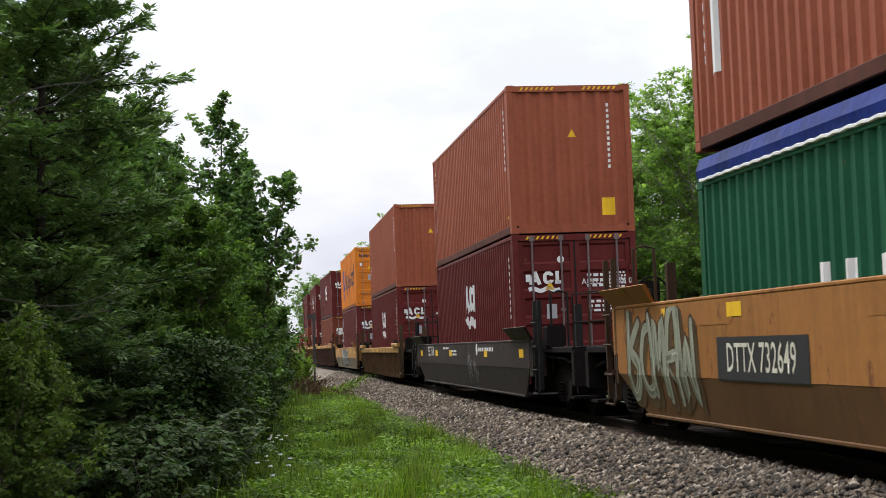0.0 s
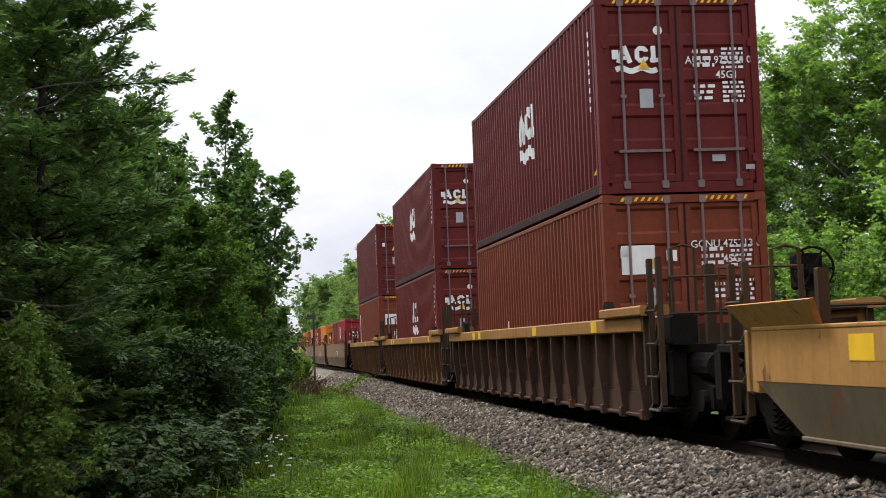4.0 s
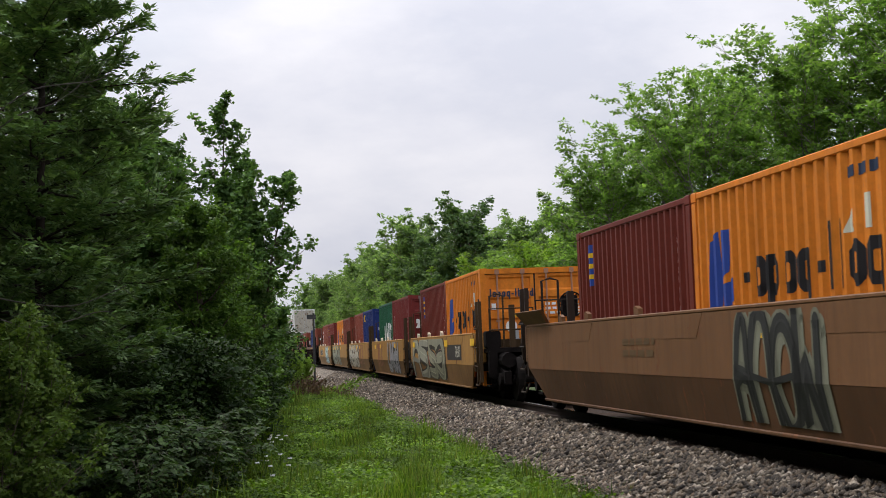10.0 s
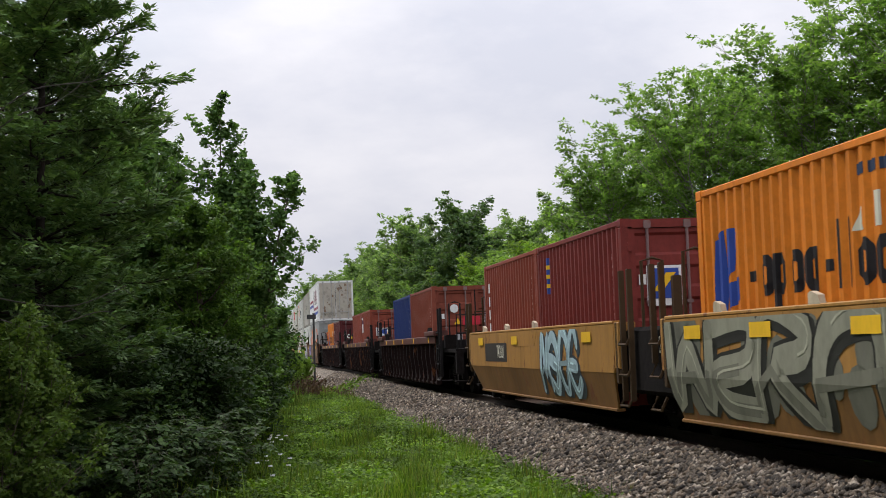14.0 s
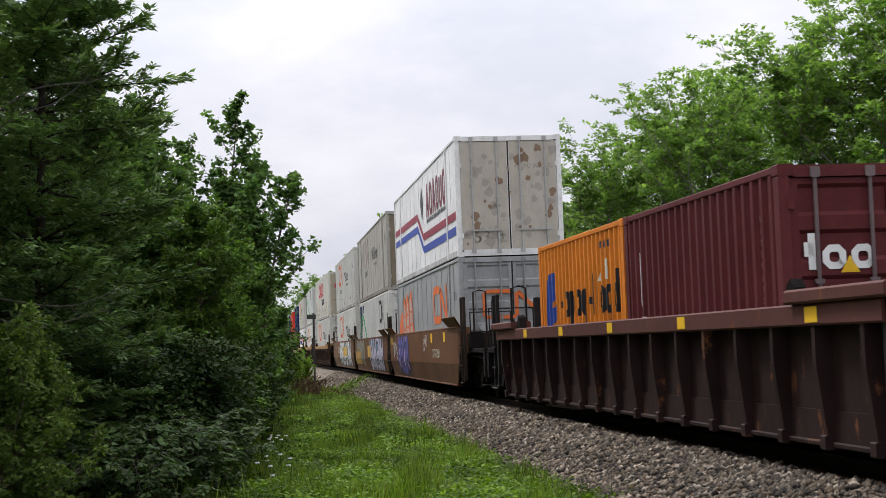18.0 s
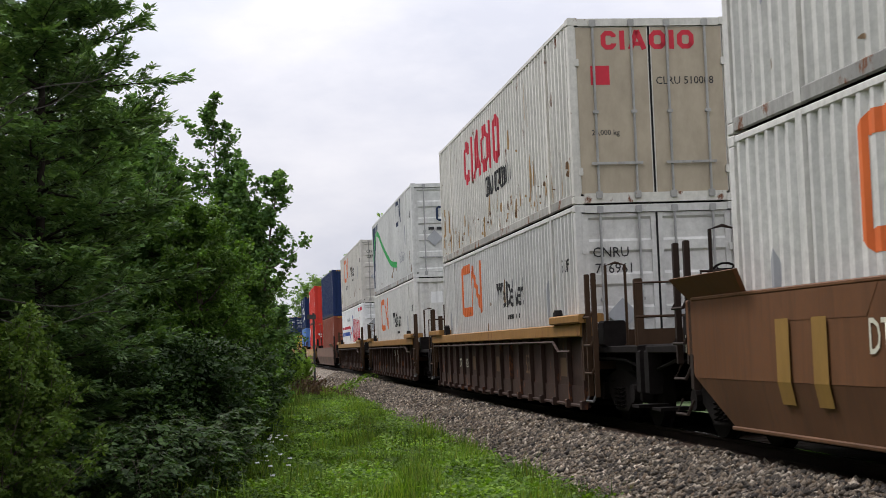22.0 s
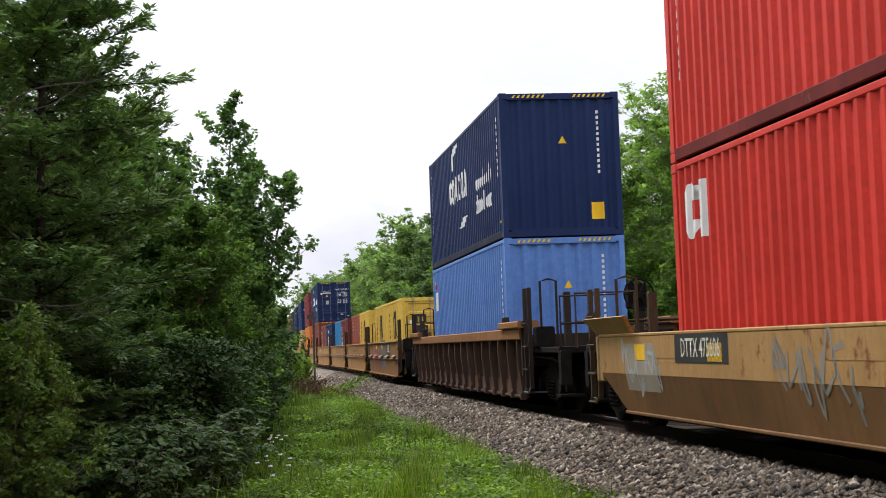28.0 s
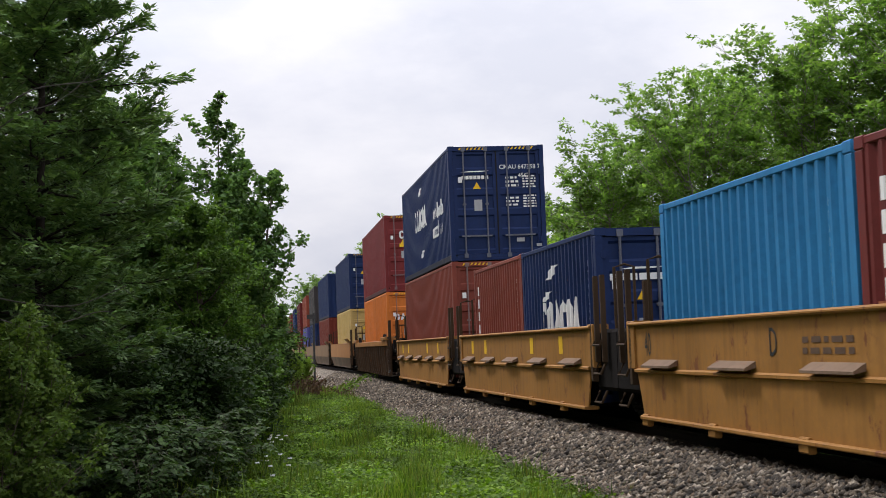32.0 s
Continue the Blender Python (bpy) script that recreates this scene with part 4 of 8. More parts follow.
            part("post", shared(("post", key, sx, sy), lambda: Shape().box(min(sx * 0.6, sx * 0.72), max(sx * 0.6, sx * 0.72), min(sy * (e + 0.18), sy * (e + 0.28)), max(sy * (e + 0.18), sy * (e + 0.28)), 1.1, top + 0.62, 0.015), self.end_shade), self.end_shade, r)
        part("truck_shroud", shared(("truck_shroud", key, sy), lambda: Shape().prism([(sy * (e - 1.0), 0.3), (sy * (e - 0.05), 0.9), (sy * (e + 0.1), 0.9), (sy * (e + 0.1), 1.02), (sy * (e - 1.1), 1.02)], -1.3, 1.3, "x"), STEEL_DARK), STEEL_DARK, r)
        # Dark block added to close the joint gap, in place of its shade.
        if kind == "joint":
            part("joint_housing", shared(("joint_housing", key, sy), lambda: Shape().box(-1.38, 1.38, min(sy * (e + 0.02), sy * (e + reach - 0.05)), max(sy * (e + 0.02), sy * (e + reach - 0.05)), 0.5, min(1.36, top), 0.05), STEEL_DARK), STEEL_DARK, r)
        if kind == "coupler":
            def gear():
                y0 = sy * (e + 0.5)
                k = Shape().tube([(-0.95, y0, 0.86), (-0.95, y0 + sy * 0.95, 0.86)], 0.16, 12)
                k.tube([(-1.22, sy * e, 0.95), (-1.22, sy * (e + deck * 0.6), 0.93), (-1.18, sy * (e + deck), 0.8)], 0.022, 6)
                k.tube([(-1.1, sy * (e + 0.2), 0.62), (-0.4, sy * (e + deck), 0.7), (0.5, sy * (e + deck), 0.7)], 0.026, 6)
                k.box(-1.34, -1.02, min(y0, y0 + sy * 0.36), max(y0, y0 + sy * 0.36), 1.12, 1.48, 0.03)
                k.box(-1.3, -1.12, sy * (e + deck) - 0.1, sy * (e + deck) + 0.1, 0.5, 1.06, 0.02)
                k.box(-1.28, -0.86, min(sy * (e + deck - 0.5), sy * (e + deck - 0.12)), max(sy * (e + deck - 0.5), sy * (e + deck - 0.12)), 0.3, 0.34)
                return k
            part("brake_gear", shared(("brake_gear", key, sy), gear, STEEL_DARK), STEEL_DARK, r)
            part("handrail", shared(("handrail", key, sy), lambda: Shape().tube([(-1.25, sy * (e + deck - 0.05), 1.1), (-1.25, sy * (e + deck - 0.05), 1.95), (-0.3, sy * (e + deck - 0.05), 1.95), (-0.3, sy * (e + deck - 0.05), 1.1)], 0.02, 6), self.end_shade), self.end_shade, r)
            part("handrail", shared(("handrail_low", key, sy), lambda: Shape().tube([(-1.25, sy * (e + deck - 0.05), 1.5), (1.25, sy * (e + deck - 0.05), 1.5), (1.25, sy * (e + deck - 0.05), 1.1)], 0.02, 6), self.end_shade), self.end_shade, r)
            part("coupler", shared(("coupler", key, sy), lambda: Shape().box(-0.13, 0.13, min(sy * (e + deck), sy * (e + reach - 0.03)), max(sy * (e + deck), sy * (e + reach - 0.03)), 0.72, 0.98, 0.04), TRUCK_M), TRUCK_M, r)
            part("air_hose", shared(("air_hose", key, sy), lambda: Shape().tube([(0.35, sy * (e + deck - 0.1), 0.85), (0.36, sy * (e + deck + 0.1), 0.6), (0.2, sy * (e + reach - 0.02), 0.42)], 0.025, 6), RUBBER), RUBBER, r)
            if sy < 0:
                w = Shape()
                ring = [(0.62 + 0.27 * math.cos(a), sy * (e + 0.42), 2.0 + 0.27 * math.sin(a)) for a in np.linspace(0, 2 * math.pi, 19)]
                w.tube(ring, 0.018, 6)
                for a in (0, 1.05, 2.1):
                    w.tube([(0.62 - 0.27 * math.cos(a), sy * (e + 0.42), 2.0 - 0.27 * math.sin(a)), (0.62 + 0.27 * math.cos(a), sy * (e + 0.42), 2.0 + 0.27 * math.sin(a))], 0.014, 6)
                w.box(0.55, 0.69, sy * (e + 0.42) - 0.02 if sy < 0 else 0, sy * (e + 0.42) + 0.12, 1.93, 2.07)
                part("brake_wheel", shared(("brake_wheel", key, sy), lambda: w, STEEL_DARK), STEEL_DARK, r)
                part("brake_housing", shared(("brake_housing", key, sy), lambda: Shape().box(0.45, 0.79, sy * (e + 0.3), sy * (e + 0.08), 1.75, 2.2, 0.03), STEEL_DARK), STEEL_DARK, r)

    def truck(self, y):
        """A two-axle bogie under the platform's end."""
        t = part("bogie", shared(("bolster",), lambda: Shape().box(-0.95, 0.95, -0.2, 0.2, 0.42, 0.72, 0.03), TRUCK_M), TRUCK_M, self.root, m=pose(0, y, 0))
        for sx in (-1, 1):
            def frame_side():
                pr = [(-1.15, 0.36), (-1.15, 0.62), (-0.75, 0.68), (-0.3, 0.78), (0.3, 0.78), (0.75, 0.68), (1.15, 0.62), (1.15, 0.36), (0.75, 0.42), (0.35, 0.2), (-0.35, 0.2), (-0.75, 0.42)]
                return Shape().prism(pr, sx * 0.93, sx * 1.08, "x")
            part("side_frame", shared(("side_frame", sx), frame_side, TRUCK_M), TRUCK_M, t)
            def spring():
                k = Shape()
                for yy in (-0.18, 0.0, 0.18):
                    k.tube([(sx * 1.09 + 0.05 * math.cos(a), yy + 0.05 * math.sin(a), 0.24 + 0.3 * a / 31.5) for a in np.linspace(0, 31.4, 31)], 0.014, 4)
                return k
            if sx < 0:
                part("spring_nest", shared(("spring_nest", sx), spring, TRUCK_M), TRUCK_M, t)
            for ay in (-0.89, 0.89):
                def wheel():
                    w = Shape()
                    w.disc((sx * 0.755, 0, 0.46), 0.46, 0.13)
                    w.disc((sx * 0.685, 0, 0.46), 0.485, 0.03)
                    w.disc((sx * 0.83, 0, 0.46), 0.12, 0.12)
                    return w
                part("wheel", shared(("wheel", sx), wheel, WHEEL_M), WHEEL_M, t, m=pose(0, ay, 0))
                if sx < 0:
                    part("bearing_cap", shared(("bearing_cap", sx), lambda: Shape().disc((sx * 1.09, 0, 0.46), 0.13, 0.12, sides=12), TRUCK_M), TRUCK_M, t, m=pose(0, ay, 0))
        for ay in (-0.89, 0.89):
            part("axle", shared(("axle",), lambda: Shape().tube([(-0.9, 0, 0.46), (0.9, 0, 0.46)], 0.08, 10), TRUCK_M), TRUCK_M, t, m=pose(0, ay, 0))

    def art(self, bm, u, v, material, name="marking", label=""):
        x = -1.5 if self.style == "smooth" else (-1.46 if self.style == "ledge" else -1.34)
        if self.style == "smooth":
            def surf(a, b):
                d = 0.0 if b >= 0.76 else (0.76 - b) / 0.49 * 0.1
                return (x + d - 0.005, -a, b)
            return decal(name, lay(bm, u, v, surf, (), (0.76,)), material, self.root, label)
        rim = self.top - 0.21 if self.style == "ribbed" else 9.0
        return decal(name, lay(bm, u, v, lambda a, b: (-1.525 if b > rim else x - 0.005, -a, b)), material, self.root, label)


def spline(pts, k=4):
    out = []
    n = len(pts)
    for i in range(n - 1):
        p0, p1, p2, p3 = pts[max(i - 1, 0)], pts[i], pts[i + 1], pts[min(i + 2, n - 1)]
        for j in range(k):
            t = j / k
            out.append(tuple(0.5 * (2 * b + (c - a) * t + (2 * a - 5 * b + 4 * c - d) * t * t + (3 * b - a - 3 * c + d) * t ** 3) for a, b, c, d in zip(p0, p1, p2, p3)))
    return out + [pts[-1]]


FORMS = (
    [[(-0.35, -0.5), (-0.15, 0.5), (0.2, 0.35), (0.3, -0.5)], [(-0.25, -0.05), (0.25, -0.05)]],
    [[(-0.1, 0.5), (-0.4, 0.1), (-0.35, -0.4), (0.1, -0.5), (0.38, -0.1), (0.25, 0.4), (-0.1, 0.5)]],
    [[(0.35, 0.42), (-0.2, 0.5), (-0.35, 0.15), (0.3, -0.1), (0.3, -0.45), (-0.35, -0.5)]],
    [[(-0.35, -0.5), (-0.3, 0.5), (0.0, -0.2), (0.3, 0.5), (0.38, -0.5)]],
    [[(-0.35, -0.5), (-0.35, 0.5), (0.2, 0.45), (0.3, 0.15), (-0.2, -0.02), (0.4, -0.5)]],
    [[(0.35, 0.35), (-0.1, 0.5), (-0.4, 0.0), (-0.1, -0.5), (0.35, -0.35)], [(-0.3, 0.02), (0.25, 0.05)]],
    [[(-0.38, 0.5), (-0.28, -0.4), (0.1, -0.5), (0.35, -0.2), (0.38, 0.5)]],
)


def graffiti(w, u, width, seed, colors, v=0.95, h=1.15, letters=5, coat=True):
    """Sprayed fat letters: colour clouds, a dark block shadow and outline, the fill, darker lower halves, thin highlights.
    colors: fill, outline and, where there is one, the cloud."""
    rng = random.Random(seed)
    edge, fill, shade, shine, cloud, block = [], [], [], [], [], []
    step = width / letters
    if coat:
        for i in range(int(width / 0.3)):
            cloud += disc_shape(u - width / 2 + 0.3 * (i + rng.random()), v + rng.uniform(-0.36, 0.4) * h, h * rng.uniform(0.16, 0.32), 12)
    last = None
    for i in range(letters):
        c = u - width / 2 + (i + 0.5) * step + rng.uniform(-0.06, 0.06) * step
        hh = h * rng.uniform(0.9, 1.06)
        lean = rng.uniform(-0.05, 0.25)
        form = rng.choice([f for f in FORMS if f is not last])
        last = form
        flip, turn_over = rng.choice((-1, 1)), rng.choice((-1, 1))
        for q in form:
            p = spline([(c + (flip * a * 1.2 + lean * b * 0.5 + rng.uniform(-0.1, 0.1)) * step, v + (turn_over * b * 0.84 + rng.uniform(-0.08, 0.08)) * hh) for a, b in q])
            t = min(step, 1.1) * rng.uniform(0.24, 0.31)
            ww = [t * (0.8 + 0.3 * math.sin(math.pi * (j + 0.6) / len(p))) for j in range(len(p))]
            for shape, grow_by, dx in ((fill, 0.0, 0.0), (edge, 0.085, 0.0), (block, 0.1, 0.09)):
                shape += stroke([(a + dx, b - dx * 0.7) for a, b in p], [x + grow_by for x in ww])
                for e, r in ((p[0], ww[0]), (p[-1], ww[-1])):
                    shape += disc_shape(e[0] + dx, e[1] - dx * 0.7, (r + grow_by) / 2, 10)
            shade += stroke([(a - t * 0.2, b - 0.01) for a, b in p if b < v], t * 0.42) if sum(b < v for a, b in p) > 2 else []
            shine += stroke([(a + t * 0.22, b + 0.02) for a, b in p[:2 * len(p) // 3]], 0.028)
    lo, hi = (0.34, 1.58)
    clip = lambda polys: [[(a, min(max(b, lo), min(hi, w.top - 0.03))) for a, b in q] for q in polys]
    tone = lambda m, k: decal_paint(tuple(min(0.85, x * k) for x in m), 0.4)
    cloud_tone = tone(colors[2], 1.0) if len(colors) > 2 else tone(tuple((a + b) / 2 for a, b in zip(colors[0], colors[1])), 0.9)
    layers = [(cloud, cloud_tone, 0.0), (block, tone(colors[1], 0.5), -0.002), (edge, tone(colors[1], 0.4), -0.004), (fill, tone(colors[0], 1.0), -0.006), (shade, tone(colors[0], 0.62), -0.008), (shine, tone(colors[0], 1.5), -0.01)]
    for polys, mat, off in layers:
        if polys:
            ob = w.art(poly_shape(clip(polys)), 0, 0, mat, "graffiti")
            ob.location.x = off
            ob["kind"] = "stuff"


def stencil(w, u, v, width, h, mat):
    """Owner's mark as plain heavy shapes: a barred pair of legs and a crossed pair of bands."""
    k, t = width / 3, width * 0.085
    s = [rect(u - k * 0.95, v + h / 2 - t / 2, k * 1.85, t), rect(u - k * 1.35, v - t / 2, k * 0.42, h - t), rect(u - k * 0.5, v - t / 2, k * 0.42, h - t)]
    s += [[(u + k * 0.2, v - h / 2), (u + k * 0.55, v - h / 2), (u + k * 0.8, v - h * 0.04), (u + k * 0.62, v + h * 0.02)], [(u + k * 0.62, v + h * 0.03), (u + k * 0.8, v - h * 0.03), (u + k * 1.3, v + h / 2), (u + k * 0.95, v + h / 2)], [(u + k * 0.2, v + h / 2), (u + k * 0.5, v + h / 2), (u + k * 0.68, v + h * 0.12), (u + k * 0.56, v + h * 0.06)], [(u + k * 0.86, v - h * 0.1), (u + k * 0.95, v - h * 0.02), (u + k * 1.35, v - h / 2), (u + k * 1.05, v - h / 2)]]
    w.art(poly_shape(s), 0, 0, mat, "logo")


def scribble(w, u, width, seed, color, v=0.9, h=0.7, t=0.035):
    rng = random.Random(seed)
    s = []
    x = u - width / 2
    while x < u + width / 2:
        k = rng.uniform(0.16, 0.32)
        pts = [(x + rng.uniform(-0.1, k), v + rng.uniform(-h / 2, h / 2) * (1.0 if i % 2 else 0.55)) for i in range(5)]
        s += stroke(spline(pts), t)
        x += k
    w.art(poly_shape(s), 0, 0, color, "graffiti")["kind"] = "stuff"


def plates(w, us, v, size=(0.46, 0.15), col=None):
    for u in us:
        w.art(poly_shape([rect(u, v, *size)]), 0, 0, col or YELLOW, "reflector")


OCHRE, YEL = (0.36, 0.155, 0.042), (0.44, 0.225, 0.066)
# Ochre darkened for the shade on the plate that tilts inward.
OCHRE_SHADE = (0.15, 0.072, 0.025)
PURPLE, RIBBR = (0.027, 0.0115, 0.011), (0.2, 0.11, 0.05)
DKGREY = (0.042, 0.029, 0.024)

# ---- the train, unit by unit ----
HC, STD = 2.896, 2.591
L40, L20, L53 = 12.192, 6.058, 16.154
art_rng = random.Random(11)


def roll(ob, s, z):
    rolling.append((ob, s, z))


def hc40(color, near, label, **k):
    return Box(L40, HC, color, near, label=label, **k)


def c20(color, near, label, **k):
    return Box(L20, STD, color, near, label=label, **k)


def c53(color, near, label, **k):
    return Box(L53, 2.9, color, near, width=2.59, label=label, post40=True, **k)


def stack(q, low, high=None, base=0.4):
    """Lower and upper container with their near ends at q."""
    roll(low.root, q + low.L / 2, base)
    if high:
        shift = (low.L - high.L) / 2
        roll(high.root, q + high.L / 2 + shift, base + low.H + 0.012)


def pair(q, near, far, base=0.285):
    roll(near.root, q + L20 / 2, base)
    roll(far.root, q + L20 * 1.5 + 0.076, base)


def seat(w, q, length=L40):
    roll(w.root, q + length / 2, 0.0)


def std_door(c, text1, text2, u=0.6, dv=0.42):
    code(c, text1, c.H - dv, u)
    code(c, text2, c.H - dv - 0.22, u + 0.12)
    door_papers(c, art_rng)
    hazard_header(c)


def line_container(color, label, text1="ACLU 975276 0", text2="45G1", mark_u=-0.06, teal=False, upright=False):
    c = hc40(color, "door", label)
    std_door(c, text1, text2, 0.62, 1.0 if teal is None else 0.95)
    wave_mark(c, -0.62, c.H - 0.95, 0.62, False)
    c.end_art(poly_shape(disc_shape(-0.28, c.H - 0.5, 0.07)), 0, 0, WHITE)
    if upright:
        for z, q in ((2.25, "A"), (1.5, "C"), (0.75, "I")):
            c.side(poly_shape(band_word(-5.55, z, 0.55, q, 0.15)), 0, 0, WHITE, "logo")
    else:
        wave_mark(c, mark_u, 1.62, 1.5, True)
    wall_marks(c, art_rng)
    if teal:
        c.end_art(poly_shape([[(-0.85, 0.95), (-0.65, 0.85), (-0.4, 0.85), (-0.3, 0.95), (-0.4, 1.08), (-0.68, 1.08)]]), 0, 0, TEAL_D, "sticker")
    return c


def blank_top(color, label, **k):
    c = hc40(color, "blank", label, **k)
    c.end_art(poly_shape([rect(0.78, c.H - 0.4 - i * 0.11, 0.045, 0.065) for i in range(12)]), 0, 0, WHITE)
    c.end_art(poly_shape([rect(0.72, 0.5, 0.26, 0.34)]), 0, 0, YELLOW, "sticker")
    c.end_art(poly_shape(triangle(0.05, c.H - 0.95, 0.18)), 0, 0, YELLOW, "sticker")
    c.side(poly_shape([rect(-L40 / 2 + 0.45, c.H - 0.4 - i * 0.15, 0.07, 0.09) for i in range(11)]), 0, 0, WHITE)
    wall_marks(c, art_rng)
    hazard_header(c)
    return c


def orange40(label):
    c = hc40(ORANGE, "door", label, rust=0.05)
    std_door(c, "", "", 0.6)
    c.end_art(poly_shape(band_word(-0.55, c.H - 0.4, 0.16, "Iopoq-IIoqd", 0.032, 0.75)), 0, 0, NAVY_D, "logo")
    emblem(c, -L40 / 2 + 2.6, 1.5, 1.0)
    c.side(poly_shape(band_word(1.35, 1.62, 1.05, "Iopoq-IIoqd", 0.17, 0.95)), 0, 0, NAVY_D, "logo")
    return c


def emblem(c, u, v, k):
    sh = ([(-0.55, -0.9), (-0.1, -0.9), (0.02, -0.1), (-0.05, 0.74), (-0.45, 0.6)], [(0.02, 0.74), (0.45, 0.74), (0.36, 0.1), (0.02, -0.06)], [(0.02, -0.12), (0.65, 0.0), (0.65, -0.35), (0.0, -0.5)])
    c.side(poly_shape([[(u + a * k, v + b * k) for a, b in q] for q in sh]), 0, 0, BLUE_D, "logo")


def orange20(label, near="door", **k):
    c = c20(ORANGE, near, label, rust=0.1, **k)
    if near == "door":
        std_door(c, "", "", 0.6)
        c.end_art(poly_shape(band_word(-0.52, c.H - 0.55, 0.18, "Iopoq-IIoqd", 0.035, 0.75)), 0, 0, NAVY_D, "logo")
        c.end_art(poly_shape(disc_shape(-0.55, 1.3, 0.13)), 0, 0, WHITE, "sticker")
    emblem(c, -2.15, 1.55, 0.72)
    c.side(poly_shape(band_word(0.62, 1.62, 0.62, "-opoq-IIoqd", 0.12, 0.9)), 0, 0, decal_paint((0.02, 0.018, 0.02)), "logo")
    c.side(poly_shape(triangle(1.5, 1.9, 0.25) + [rect(1.9, 1.95, 0.14, 0.3)]), 0, 0, CREAM)
    c.side(poly_shape([rect(1.5 + i * 0.13, 2.32, 0.09, 0.1) for i in range(6)]), 0, 0, NAVY_D)
    return c


def plain20(color, label, near="blank", mark=None, **k):
    c = c20(color, near, label, **k)
    if near == "door":
        std_door(c, "", "", 0.6)
    if mark == "column":
        c.side(poly_shape([rect(-2.55, 2.1 - i * 0.28, 0.14, 0.2) for i in range(6)]), 0, 0, WHITE)
    elif mark == "flag":
        c.side(poly_shape([rect(-2.3, 2.05, 0.3, 0.62)]), 0, 0, BLUE_D, "sticker")
        c.side(poly_shape([rect(-2.3, 2.2 - 0.16 * i, 0.28, 0.07, 0.0) for i in range(3)]), 0, 0, YELLOW, "sticker").location.x = -0.004
    elif mark == "numeral":
        c.side(poly_shape([rect(-2.35, 1.7, 0.16, 0.7), rect(-2.3, 1.0, 0.24, 0.42), rect(-2.32, 0.6, 0.2, 0.25)]), 0, 0, WHITE)
    c.side(poly_shape([rect(2.4, 2.1 - i * 0.12, 0.05, 0.08) for i in range(10)]), 0, 0, WHITE)
    return c


def rail_van(color, near, label, mark=None, slogan=True, inter=True, swoosh=False, arch=False, smooth=False, cn=(-3.27, 2.05, 3.0, 0.98), **k):
    """A 53-foot domestic container of the railway."""
    c = c53(color, near, label, smooth=smooth, **k)
    mark = mark or ORANGE_D
    if not swoosh:
        c.side(poly_shape(worm_mark(*cn, 0.21)), 0, 0, mark, "logo")
    if slogan:
        c.side(text_shape("We Deliver!", 0.72, 0.012, 0.85), 1.8, 1.74, BLACK)
        c.side(poly_shape(bars(2.1, 1.32, 1.4, 0.16, 1, 6, art_rng)), 0, 0, BLACK)
        if inter:
            c.side(text_shape("INTERMODAL", 0.3, 0.008), -3.2, 1.12, BLACK)
    if swoosh:
        pts = spline([(-8.0, 1.3), (-7.2, 2.0), (-6.2, 2.38), (-5.0, 2.28), (-3.5, 1.8), (-1.3, 1.22), (0.4, 0.86), (2.4, 0.72)])
        if arch:
            pts = spline([(-7.95, 0.7), (-7.4, 1.7), (-6.6, 2.22), (-5.7, 2.15), (-4.7, 1.65), (-3.7, 1.1), (-3.0, 0.85)])
        c.side(poly_shape([[(-8.0, 0.3), (-7.5, 0.3), (-7.0, 1.5), (-6.2, 2.2), (-5.2, 2.74), (-8.0, 2.74)]]), 0, 0, NAVY_D, "logo")
        c.side(poly_shape(stroke(pts, 0.2)), 0, 0, GREEN_D, "logo").location.x = -0.005
    c.side(text_shape("53 ft", 0.3), 7.1, 2.0, BLACK)
    rust_streaks(c, int(color[0] * 1000), 14 if smooth else 34, 0.6, (0.24, 0.16, 0.09))
    for q in ([(-7.1, 1.4), (-6.95, 1.15), (-6.8, 1.4), (-6.95, 1.65)], [(5.4, 1.5), (5.6, 1.15), (5.8, 1.5), (5.6, 1.85)]):
        c.side(poly_shape([q]), 0, 0, GREY_D, "placard")
    if near == "door":
        for q in ([(-0.85, 1.2), (-0.6, 0.95), (-0.35, 1.2), (-0.6, 1.45)], [(0.3, 1.2), (0.55, 0.95), (0.8, 1.2), (0.55, 1.45)]):
            c.end_art(poly_shape([q]), 0, 0, GREY_D, "placard")
    return c


def smooth_car(color, lower, label, L=18.0, pitch=20.0, top=1.6, **k):
    return Well("smooth", L, pitch, top, color, lower, label=label, **k)


def reporting(w, body, u, v=1.25, size=0.42, panel=True, col=None):
    if panel:
        w.art(poly_shape([rect(u, v, len(body) * size * 0.52 + 0.2, size * 1.08)]), 0, 0, BLACK, "number_panel")
    ob = w.art(text_shape(body, size, 0.006, 0.8), u, v, col or CREAM)
    ob.location.x = -0.004


